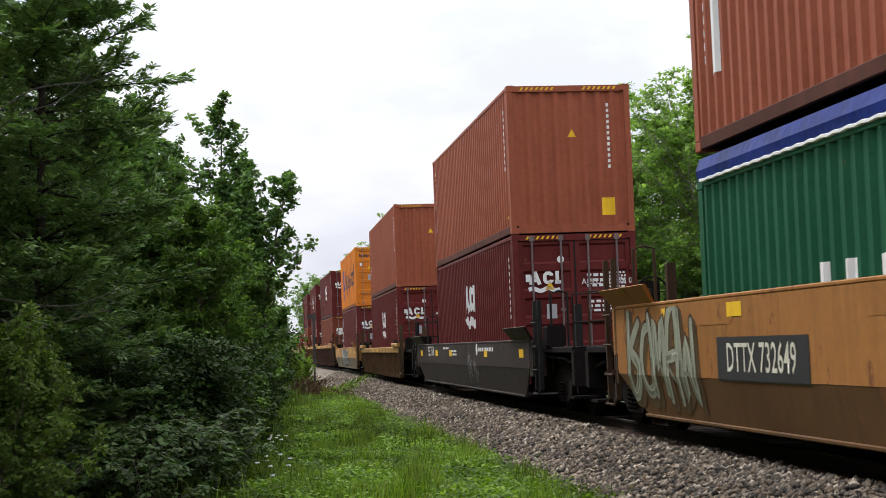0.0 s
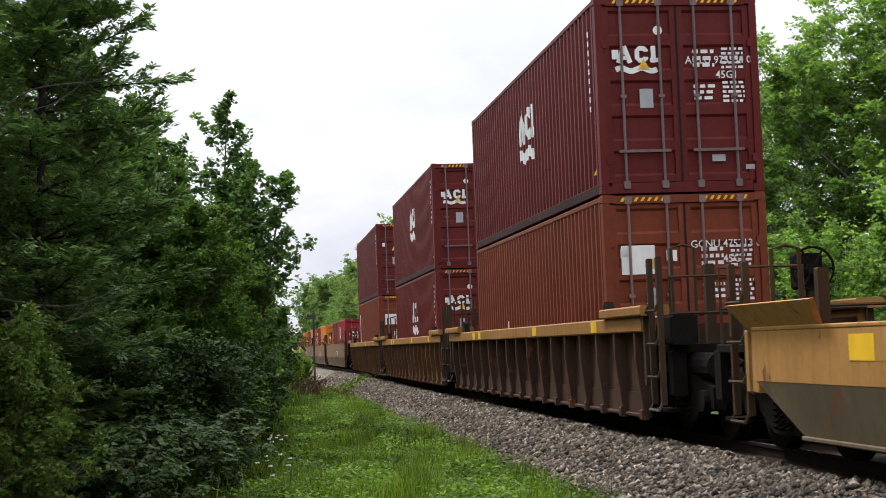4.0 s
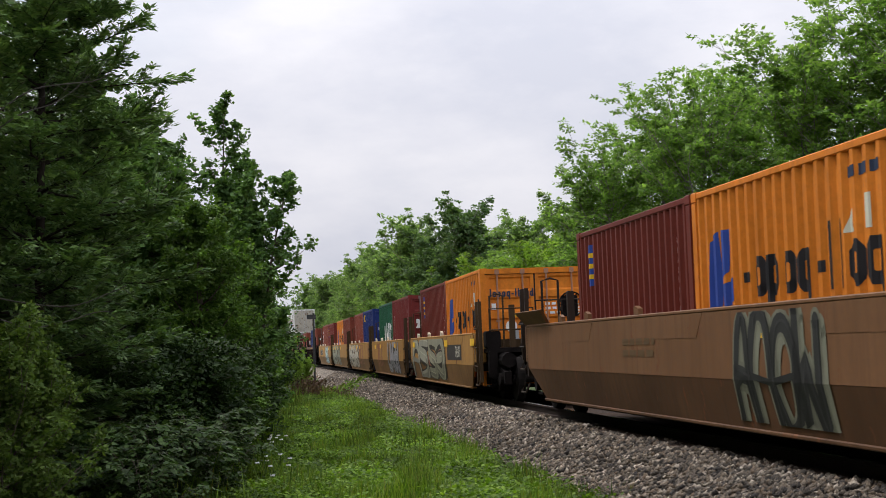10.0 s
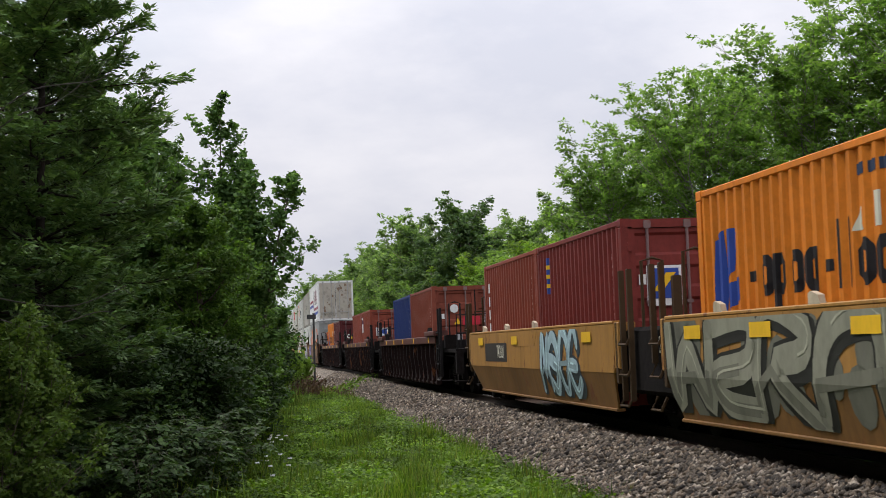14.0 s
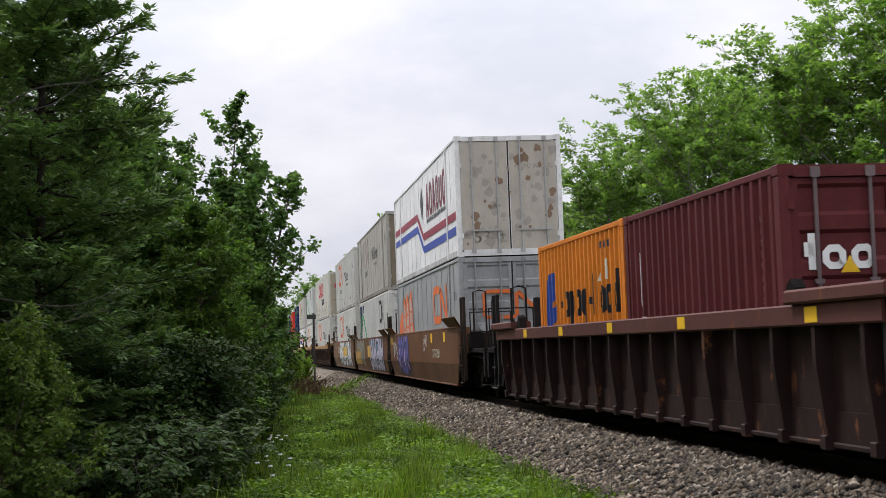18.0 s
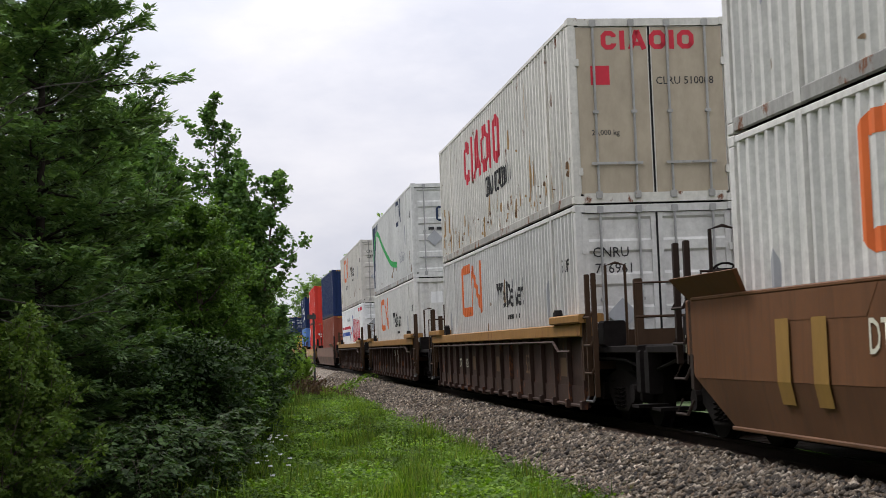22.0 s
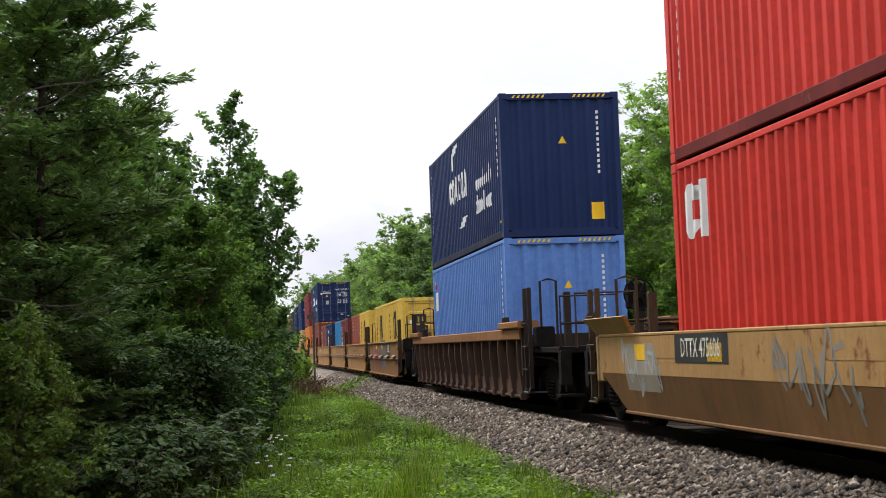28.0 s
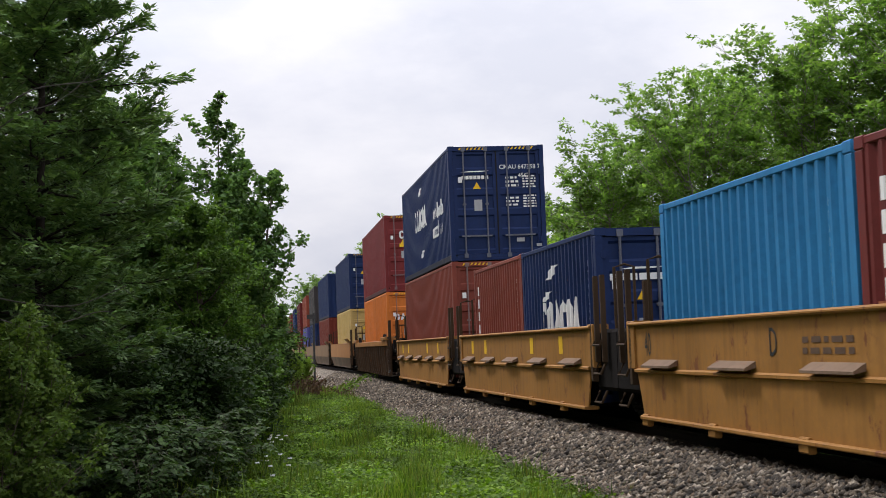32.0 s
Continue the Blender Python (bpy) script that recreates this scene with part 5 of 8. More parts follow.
def build_train():
    Q = [-23.85, 0.5, 24.71, 47.05, 69.22, 89.27, 109.34, 133.16, 153.09, 172.79, 195.04, 210.96, 226.72, 242.56, 258.31, 280.37, 304.38, 328.29,
         350.15, 369.87, 389.48, 413.14, 436.74, 460.63, 486.69, 510.54, 534.78, 556.36, 572.13, 587.8, 603.54, 619.41, 639.14, 661.98, 682.5, 702.3, 722.1, 743.6, 765.1, 786.6, 808.1]
    # unit 0: green open-top under a blue sheet, brown box above
    low = Box(L40, STD, GREEN, "blank", label="green open-top shipping container sheeted with a blue tarpaulin")
    tarp = Shape()
    prof = [(-1.23, 0.0), (-1.25, 0.12), (-1.2, 0.26), (-0.9, 0.29), (0.9, 0.29), (1.2, 0.26), (1.25, 0.12), (1.23, 0.0)]
    tarp.prism([(x, STD - 0.02 + z) for x, z in prof], -L40 / 2 + 0.05, L40 / 2 - 0.05)
    part("tarpaulin", tarp, TARP_M, low.root, "creased blue sheet lashed over the top")
    part("lashing_rope", Shape().tube([(-1.26, -L40 / 2 + 0.1 + 0.15 * i, STD - 0.03 + 0.012 * (i % 2)) for i in range(80)], 0.022, 5), WHITE, low.root, "white rope along the sheet's hem")
    low.side(poly_shape(letter_blocks(-1.2, 0.95, [0.22, 0.22, 0.62, 0.5], 1.0, 0.45)), 0, 0, WHITE, "logo")
    top = blank_top(BROWN, "rust-brown high-cube shipping container stacked on top")
    top.side(poly_shape([rect(-L40 / 2 + 0.75, 1.75, 0.28, 1.9)]), 0, 0, WHITE, "sticker")
    low.H = HC
    stack(Q[0], low, top)
    w = smooth_car(OCHRE, OCHRE_SHADE, "ochre smooth-sided well car with faded spray paint", near_end="coupler", far_end="coupler", pitch=24.2)
    w.truck(-9.8), w.truck(9.8)
    reporting(w, "DTTX 732649", -3.5, 0.97, 0.42)
    w.art(text_shape("A", 0.4, 0, 0.8), 0.3, 1.08, BLACK)
    plates(w, (-4.2, -6.6), 1.48)
    graffiti(w, -7.0, 2.8, 3, ((0.27, 0.28, 0.21), (0.2, 0.12, 0.05)), 1.0, 1.1, 5, False)
    seat(w, Q[0])
    # unit 1
    stack(Q[1], line_container(MAROON, "maroon high-cube shipping container with white line mark", "ACLU 975276 0"), blank_top(BROWN, "rust-brown high-cube shipping container stacked on top", rust=0.12))
    w = smooth_car(DKGREY, (0.04, 0.029, 0.025), "dark grey-brown smooth-sided well car with slanted ends", near_end="coupler", far_end="coupler", pitch=24.2, top=1.22, rust=0.08)
    w.truck(-9.8), w.truck(9.8)
    w.art(text_shape("FEC 71636", 0.36, 0.004, 0.8), -5.6, 1.06, WHITE)
    plates(w, (-7.9, -4.4, -1.6, 4.0, 8.2), 1.02)
    w.art(poly_shape(bars(-2.4, 1.14, 1.2, 0.08, 1, 5, art_rng) + bars(-1.0, 1.03, 1.0, 0.16, 2, 5, art_rng) + bars(4.0, 1.1, 2.0, 0.14, 1, 9, art_rng) + disc_shape(2.75, 1.1, 0.13)), 0, 0, WHITE)
    scribble(w, 1.95, 1.2, 4, decal_paint((0.3, 0.3, 0.3)), 0.72, 0.75, 0.022)
    seat(w, Q[1])
    # unit 2
    stack(Q[2], line_container(MAROON, "maroon high-cube shipping container with teal door sticker", "ACLU 967180 4", teal=True), blank_top(BROWN, "brown high-cube shipping container with yellow sticker"))
    w = Well("ribbed", 18.0, 24.0, 1.22, (0.4, 0.22, 0.07), (0.15, 0.085, 0.04), (0.42, 0.24, 0.08), "coupler", "coupler", label="yellow ribbed well car streaked with rust", rust=0.3)
    w.truck(-9.6), w.truck(9.6)
    plates(w, (-2.0, 0.2), 1.12, (0.46, 0.14))
    seat(w, Q[2])
    # unit 3
    stack(Q[3], line_container((0.13, 0.02, 0.02), "dark red high-cube shipping container with white line mark", "ACLU 981938 0", upright=True), orange40("orange high-cube shipping container with blue emblem"))
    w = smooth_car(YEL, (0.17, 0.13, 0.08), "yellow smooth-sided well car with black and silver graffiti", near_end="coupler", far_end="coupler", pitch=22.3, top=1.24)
    w.truck(-9.3), w.truck(9.3)
    graffiti(w, 0.2, 4.6, 8, ((0.4, 0.4, 0.38), (0.05, 0.05, 0.045)), 0.78, 0.86, 9)
    reporting(w, "DTTX", -4.4, 1.05, 0.3, False, BLACK)
    plates(w, (-6.4, 5.2, 7.6), 1.08, (0.5, 0.22))
    seat(w, Q[3])
    # units 4 to 6: three joined platforms
    signs = (("GCNU 475713 0", "45G1"), None, ("GCNU 480796 6", "45G1"))
    for i, (lowc, topc) in enumerate((((0.19, 0.042, 0.018), MAROON), ((0.14, 0.02, 0.015), MAROON), ((0.2, 0.044, 0.018), (0.12, 0.018, 0.017)))):
        u = 4 + i
        if signs[i]:
            a = hc40(lowc, "door", "rust-brown high-cube shipping container with white door sign")
            std_door(a, *signs[i], 0.6, 0.75)
            a.end_art(poly_shape([rect(-0.72, a.H - 0.95, 0.5, 0.42)]), 0, 0, WHITE, "sign")
            a.end_art(poly_shape([rect(-0.22, a.H - 0.9, 0.16, 0.16)]), 0, 0, WHITE, "sticker")
            a.end_art(poly_shape([[(-0.62, 1.25), (-0.5, 1.1), (-0.38, 1.25), (-0.38, 1.45), (-0.62, 1.45)]]), 0, 0, WHITE, "sticker")
            a.side(poly_shape([rect(-2.4, 0.9, 0.16, 0.7)]), 0, 0, WHITE)
            a.side(poly_shape([rect(-5.2, 1.4, 0.3, 2.0)]), 0, 0, WHITE, "sticker") if u == 6 else None
        else:
            a = line_container(lowc, "red-maroon high-cube shipping container with white line mark", "ACLU 975354 0", mark_u=0.1)
        if u == 6:
            b = hc40(topc, "door", "maroon high-cube shipping container with yellow warning sign")
            std_door(b, "HAMU 127906 5", "45G1", 0.6, 0.38)
            wall_marks(b, art_rng)
        else:
            b = line_container(topc, "maroon high-cube shipping container with white line mark", "ACLU 975354 0", mark_u=0.3)
        stack(Q[u], a, b)
        w = Well("ribbed", 18.0, 20.05, 1.49, (0.33, 0.165, 0.055), (0.155, 0.075, 0.032) if u > 4 else (0.09, 0.045, 0.03), (0.36, 0.175, 0.05), "coupler" if u == 4 else "joint", "coupler" if u == 6 else "joint", label="yellow-brown ribbed platform of a well car")
        w.truck(-10.02 if u > 4 else -9.4)
        if u == 6:
            w.truck(9.4)
        plates(w, (-5.0, -4.2, 2.0, 6.5), 1.39, (0.36, 0.15))
        if u == 5:
            w.art(text_shape("53", 0.5, 0.01, 0.8), 7.2, 0.9, BLACK)
        if u == 6:
            w.art(text_shape("125T", 0.34, 0.0, 0.8), -7.9, 0.95, CREAM)
        seat(w, Q[u])
    # units 7 to 9: olive-ochre smooth platforms with pairs of short boxes
    a = plain20((0.33, 0.025, 0.03), "bright red short shipping container with white door letters", "door")
    a.end_art(poly_shape(band_word(-0.62, 1.75, 0.27, "CAI", 0.065)), 0, 0, WHITE, "logo")
    a.side(poly_shape(band_word(-1.85, 1.88, 0.72, "CI", 0.2, 1.0) + [rect(-1.78, 2.1, 0.34, 0.18, 0.06)]), 0, 0, WHITE, "logo")
    pair(Q[7], a, plain20(DKRED, "dark red short shipping container with white numerals", mark="numeral"))
    pair(Q[8], orange20("orange short shipping container with blue emblem"), plain20(DKRED, "dark red short shipping container", mark="column"))
    pair(Q[9], orange20("orange short shipping container with blue emblem"), plain20(DKRED, "dark red short shipping container with blue flag mark", mark="flag"))
    for u in (7, 8, 9):
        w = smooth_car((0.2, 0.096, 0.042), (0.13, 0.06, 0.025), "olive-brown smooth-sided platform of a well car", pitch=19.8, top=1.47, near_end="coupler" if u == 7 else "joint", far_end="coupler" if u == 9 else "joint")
        w.truck(-9.9 if u > 7 else -9.3)
        if u == 9:
            w.truck(9.3)
        for k in (-6.2, -4.4, -1.6):
            part("hook", Shape().prism([(-0.1, 0), (-0.08, 0.08), (0.08, 0.12), (0.14, 0.1), (0.14, 0)], -1.5, -1.44, "x"), w.mat, w.root, m=pose(0, -k, 1.51))
        if u == 7:
            reporting(w, "DTTX 766960", 2.75, 0.97, 0.42, True)
            w.art(text_shape("B", 0.45, 0, 0.8), -0.9, 1.12, BLACK)
        if u == 8:
            w.art(text_shape("C", 0.4, 0, 0.8), -1.35, 1.04, BLACK)
            stencil(w, 1.55, 1.0, 2.5, 0.72, decal_paint((0.13, 0.055, 0.03)))
            scribble(w, 3.9, 2.9, 21, decal_paint((0.5, 0.48, 0.42)), 0.95, 0.8, 0.028)
            scribble(w, -2.4, 1.2, 24, decal_paint((0.2, 0.08, 0.04)), 1.1, 0.14, 0.05)
        if u == 9:
            graffiti(w, 3.3, 2.4, 23, ((0.03, 0.03, 0.028), (0.42, 0.42, 0.3)), 0.85, 1.25, 4, False)
            w.art(poly_shape(bars(-1.6, 1.1, 1.6, 0.3, 2, 6, art_rng)), 0, 0, decal_paint((0.12, 0.07, 0.03)))
            plates(w, (3.1,), 1.25)
        seat(w, Q[u])
    # units 10 to 14: yellow five-platform car
    n10 = orange20("faded orange short shipping container with blue emblem")
    pair(Q[10], n10, plain20(DKRED, "dark red short shipping container with blue flag mark", mark="flag"))
    n11 = plain20((0.2, 0.03, 0.026), "dark red short shipping container with white door mark", "door", mark="numeral")
    n11.end_art(poly_shape(letter_blocks(-0.62, 1.65, [0.16, 0.16, 0.16], 0.26, 0.08, 0.06)), 0, 0, WHITE, "logo")
    n11.end_art(poly_shape(disc_shape(-0.6, 2.1, 0.11)), 0, 0, WHITE, "logo")
    f11 = plain20(GREEN, "dark green short shipping container with white letters")
    f11.side(poly_shape(band_word(0.7, 1.42, 0.85, "UAOC", 0.19, 0.95) + [rect(2.35, 1.6, 0.2, 1.2)]), 0, 0, WHITE, "logo")
    pair(Q[11], n11, f11)
    n12 = plain20((0.016, 0.035, 0.17), "dark blue short shipping container with yellow mark", "door")
    n12.side(poly_shape(band_word(-2.05, 2.27, 0.3, "OAOO", 0.07, 0.95)), 0, 0, YELLOW, "logo")
    pair(Q[12], n12, plain20(BRICK, "brick-red short shipping container with white numerals", mark="numeral"))
    n13 = plain20((0.22, 0.05, 0.03), "brown short shipping container with red door sign", "door")
    n13.end_art(poly_shape([rect(-0.12, 1.62, 0.5, 0.24)]), 0, 0, RED_D, "sign")
    n13.end_art(poly_shape(disc_shape(-0.6, 1.95, 0.12)), 0, 0, WHITE, "logo")
    pair(Q[13], n13, orange20("orange short shipping container with blue emblem", "blank"))
    n14 = plain20((0.21, 0.035, 0.028), "dark red short shipping container with blue door sign", "door", mark="flag")
    n14.end_art(poly_shape([rect(-0.62, 1.65, 0.5, 0.56)]), 0, 0, WHITE, "sign")
    n14.end_art(poly_shape([rect(-0.62, 1.68, 0.42, 0.42)]), 0, 0, BLUE_D, "sign", proud=0.016)
    n14.end_art(poly_shape([rect(-0.62, 1.7, 0.14, 0.26, 0.1)]), 0, 0, YELLOW, "sign", proud=0.02)
    pair(Q[14], n14, plain20(BRICK, "brick-red short shipping container with column of letters", mark="column"))
    sprays = {10: ((0.27, 0.26, 0.18), (0.08, 0.06, 0.04), (0.4, 0.16, 0.1)), 11: ((0.29, 0.28, 0.29), (0.04, 0.04, 0.045)), 12: ((0.52, 0.47, 0.38), (0.1, 0.08, 0.06)), 13: ((0.27, 0.27, 0.2), (0.05, 0.05, 0.04)), 14: ((0.4, 0.56, 0.6), (0.1, 0.14, 0.16))}
    for u in range(10, 15):
        w = smooth_car((0.42, 0.215, 0.055), (0.24, 0.12, 0.035), "yellow smooth-sided platform of a well car covered in graffiti", L=13.2, pitch=15.85, top=1.42, near_end="coupler" if u == 10 else "joint", far_end="coupler" if u == 14 else "joint")
        w.truck(-7.9 if u > 10 else -7.0)
        if u == 14:
            w.truck(7.0)
        for k in (-4.6, -1.9, 0.9):
            part("hook", Shape().prism([(-0.12, 0), (-0.08, 0.08), (0.1, 0.12), (0.16, 0.1), (0.16, 0)], -1.5, -1.44, "x"), paint((0.5, 0.42, 0.3), 0.1), w.root, m=pose(0, -k, 1.46))
        c = sprays[u]
        graffiti(w, {10: -0.3, 11: 3.0, 12: -3.0, 13: -2.7, 14: 2.9}[u], {10: 3.4, 11: 4.2, 12: 6.9, 13: 7.4, 14: 3.0}[u], 40 + u, c, 0.9, 1.12, {10: 2, 11: 4, 12: 7, 13: 5, 14: 4}[u], u in (10, 13))
        if u == 10:
            graffiti(w, -4.1, 4.0, 49, ((0.3, 0.29, 0.22), (0.08, 0.06, 0.04)), 0.9, 1.12, 2, False)
        plates(w, {10: (-5.6, 2.0, 6.6), 11: (-4.8, -2.2, 3.9), 12: (-5.6, -3.2, -0.55, 1.7), 13: (-5.5, -3.3, -0.8, 1.9), 14: (-5.0, -1.0, 5.0)}[u], 1.26, (0.6, 0.15))
        for ob in list(w.root.children):
            if ob.name.startswith("reflector"):
                ob.location.x -= 0.014
        if u in (11, 12):
            stencil(w, {11: -2.4, 12: 2.3}[u], 0.95, {11: 2.4, 12: 3.3}[u], 0.85, RED_BROWN)
        if u in (10, 14):
            w.art(poly_shape([rect({10: 3.4, 14: -3.2}[u], 1.04, 2.6, 0.36)]), 0, 0, decal_paint((0.035, 0.028, 0.024)), "number_panel")
            w.art(text_shape("742681", 0.36, 0.006, 0.8), {10: 4.1, 14: -2.6}[u], 1.04, CREAM).location.x = -0.004
        if u in (13, 14):
            w.art(text_shape("125T", 0.3, 0, 0.8), -7.15, 1.12, CREAM).location.x = 0.112
        seat(w, Q[u])
    # units 15 to 17: dark ribbed cars
    n15 = plain20((0.24, 0.06, 0.035), "brown short shipping container with red door sign", "door")
    n15.end_art(poly_shape([rect(-0.12, 1.6, 0.5, 0.24)]), 0, 0, RED_D, "sign")
    n15.end_art(poly_shape(disc_shape(-0.6, 1.95, 0.12)), 0, 0, WHITE, "logo")
    pair(Q[15], n15, plain20((0.018, 0.04, 0.16), "dark blue short shipping container"))
    n16 = plain20(BRICK, "brick-red short shipping container with white door sign", "door")
    code(n16, "BMOU 287867 7", 1.72, 0.62)
    code(n16, "22G1", 1.52, 0.8)
    n16.end_art(poly_shape([rect(-0.7, 1.62, 0.52, 0.34)]), 0, 0, WHITE, "sign")
    n16.end_art(poly_shape([[(-0.93, 1.62), (-0.5, 1.48), (-0.5, 1.76)]]), 0, 0, BLUE_D, "sign", proud=0.016)
    n16.side(poly_shape([rect(-2.3, 2.0, 0.22, 0.74, 0.05), rect(-1.55, 2.0, 0.3, 0.7)]), 0, 0, decal_paint((0.04, 0.05, 0.14)), "logo")
    n16.side(poly_shape(band_word(-1.9, 1.85, 0.4, "OOOI", 0.1, 0.8) + [rect(-2.0, 2.28, 0.5, 0.1)]), 0, 0, WHITE, "logo").location.x = -0.004
    n16.side(poly_shape([rect(-1.5, 2.2, 0.16, 0.16)]), 0, 0, YELLOW, "logo").location.x = -0.006
    pair(Q[16], n16, plain20((0.29, 0.065, 0.04), "brick-red short shipping container"))
    n17 = plain20((0.12, 0.022, 0.024), "dark maroon short shipping container with white door letters", "door", mark="numeral")
    n17.end_art(poly_shape(band_word(-0.6, 1.72, 0.36, "Ioo", 0.075, 1.15)), 0, 0, WHITE, "logo")
    code(n17, "TEMU 533664 7", 1.95, 0.6, 0.13)
    code(n17, "22G1", 1.78, 0.72, 0.13)
    pair(Q[17], n17, orange20("orange short shipping container with blue emblem", "blank"))
    for u in (15, 16, 17):
        w = Well("ribbed", 18.0, 24.0, 1.47, PURPLE, PURPLE, (0.11, 0.04, 0.033), "coupler", "coupler", label="dark purple-brown ribbed well car with yellow reflectors", grime=0.3)
        w.truck(-9.8), w.truck(9.8)
        plates(w, (-6.0, -3.0, 0.2, 3.6, 7.6), 1.37, (0.3, 0.14))
        seat(w, Q[u], L40)
    # units 18 to 20: long domestic boxes on brown platforms
    a = rail_van(GREY_P, "door", "grey long shipping container with orange painted swirl", smooth=True, slogan=False, rust=0.03, cn=(4.0, 1.9, 2.9, 0.8))
    oval = lambda x, z, r, h: [(x + r * math.cos(q), z + h * math.sin(q)) for q in np.linspace(0, 6.1, 22)]
    a.side(poly_shape([[(-7.95, 0.25), (-2.2, 0.25), (-2.7, 1.15), (-3.2, 1.6), (-5.6, 1.6), (-6.2, 2.0), (-7.0, 1.9), (-7.6, 1.5), (-7.95, 0.9)]]), 0, 0, ORANGE_D, "logo")
    for x, z in ((-5.75, 1.72), (-4.75, 1.78), (-3.65, 1.85)):
        ob = a.side(poly_shape([oval(x, z - 0.2, 0.52, 0.92)]), 0, 0, ORANGE_D, "logo")
        ob.location.x = -0.003
        ob = a.side(poly_shape([oval(x, z - 0.25, 0.36, 0.7)]), 0, 0, decal_paint((0.5, 0.42, 0.38)), "logo")
        ob.location.x = -0.006
        ob = a.side(poly_shape([rect(x, z + 0.05, 0.5, 0.06), rect(x, z - 0.35, 0.6, 0.07), rect(x, z - 0.1, 0.08, 0.5)]), 0, 0, ORANGE_D, "logo")
        ob.location.x = -0.009
    a.end_art(poly_shape(worm_mark(0.05, 1.75, 1.5, 0.62, 0.09)), 0, 0, ORANGE_D, "logo")
    code(a, "CNRU", 2.05, 0.98, 0.2, BLACK)
    code(a, "292005", 1.8, 0.98, 0.2, BLACK)
    b = c53((0.74, 0.74, 0.73), "door", "white long shipping container with dark stripes and peeling doors", smooth=True, rust=0.02, grime=0.15)
    livery(b, -0.6)
    b.end_art(text_shape("53 ft", 0.42, 0.01), -0.5, 0.45, BLACK)
    code(b, "PLHU 303319", 2.15, 0.62, 0.15, BLACK)
    peel(b, 31)
    stack(Q[18], a, b, 0.4)
    a = rail_van((0.62, 0.62, 0.58), "door", "white long shipping container with dark corner and green band", NAVY_D, slogan=False, swoosh=True, arch=True, rust=0.02)
    a.side(poly_shape(worm_mark(4.4, 2.22, 1.75, 0.72, 0.16)), 0, 0, BLACK, "logo")
    b = rail_van(TAN_P, "door", "dusty grey long shipping container with faded letters", decal_paint((0.34, 0.28, 0.24)), smooth=True, rust=0.08)
    b.end_art(poly_shape(bars(0.0, 1.9, 1.7, 0.3, 2, 8, art_rng)), 0, 0, BLACK)
    b.end_art(poly_shape([rect(-0.6, 1.45, 1.13, 2.6), rect(0.6, 1.45, 1.13, 2.6)]), 0, 0, decal_paint((0.2, 0.16, 0.11), 0.5), "grime", proud=0.008)
    b.end_art(text_shape("INTERMODAL", 0.26, 0.006), 0.0, 2.3, BLACK)
    code(b, "CNRU 289429", 1.4, 0.1, 0.2, BLACK)
    stack(Q[19], a, b, 0.4)
    a = rail_van(WHITE_P, "door", "white long shipping container with orange railway mark", inter=False, rust=0.06)
    b = rail_van((0.55, 0.54, 0.5), "door", "off-white long shipping container with orange railway mark", rust=0.1)
    for c, body in ((a, "238181"), (b, "230145")):
        code(c, "CNRU", 2.15, -0.75, 0.22, BLACK)
        code(c, body, 1.9, -0.7, 0.22, BLACK)
        c.end_art(poly_shape(worm_mark(0.15, 1.55, 0.9, 0.4, 0.07)), 0, 0, ORANGE_D, "logo")
    stack(Q[20], a, b, 0.4)
    for u in (18, 19, 20):
        w = smooth_car((0.16, 0.07, 0.03), (0.15, 0.07, 0.033), "brown smooth-sided platform of a well car with graffiti", pitch=19.75, top=1.6, near_end="coupler" if u == 18 else "joint", far_end="coupler" if u == 20 else "joint", rust=0.1)
        w.truck(-9.9 if u > 18 else -9.3)
        if u == 20:
            w.truck(9.3)
        if u == 18:
            reporting(w, "DTTX 723889", 4.6, 1.0, 0.32, False)
            graffiti(w, -4.4, 3.4, 61, ((0.14, 0.13, 0.38), (0.04, 0.05, 0.16), (0.5, 0.36, 0.5)), 0.98, 1.15, 4)
            scribble(w, -7.1, 1.3, 62, decal_paint((0.62, 0.62, 0.6)), 1.15, 0.9, 0.05)
            w.art(text_shape("53", 0.5, 0.01, 0.8), -7.9, 1.0, decal_paint((0.07, 0.035, 0.02)))
            scribble(w, 2.1, 0.8, 63, decal_paint((0.7, 0.7, 0.68)), 1.3, 0.5, 0.04)
            plates(w, (-8.3, -5.6, 3.6, 6.4), 1.42, (0.34, 0.24))
        else:
            graffiti(w, {19: 4.1, 20: 2.4}[u], {19: 6.8, 20: 9.2}[u], 70 + u, (((0.5, 0.48, 0.6), (0.04, 0.04, 0.05), (0.16, 0.3, 0.4)), ((0.66, 0.66, 0.68), (0.03, 0.03, 0.04), (0.04, 0.2, 0.22)))[u - 19], 0.98, 1.25, {19: 6, 20: 8}[u])
            if u == 19:
                graffiti(w, -5.0, 4.6, 89, ((0.2, 0.2, 0.2), (0.5, 0.45, 0.12), (0.55, 0.42, 0.06)), 1.1, 0.85, 5, False)
                scribble(w, -5.5, 4.6, 88, decal_paint((0.6, 0.46, 0.1)), 1.35, 0.3, 0.09)
                w.art(text_shape("53", 0.6, 0.01, 0.8), -7.6, 0.85, BLACK).location.x = -0.02
                w.art(poly_shape([rect(-6.6, 0.8, 3.7, 0.56)]), 0, 0, decal_paint((0.4, 0.23, 0.05)), "patch").location.x = -0.016
            w.art(poly_shape([rect({19: 0.3, 20: 2.6}[u], 1.08, {19: 1.7, 20: 3.4}[u], 0.46)]), 0, 0, decal_paint((0.6, 0.36, 0.06)), "patch").location.x = -0.016
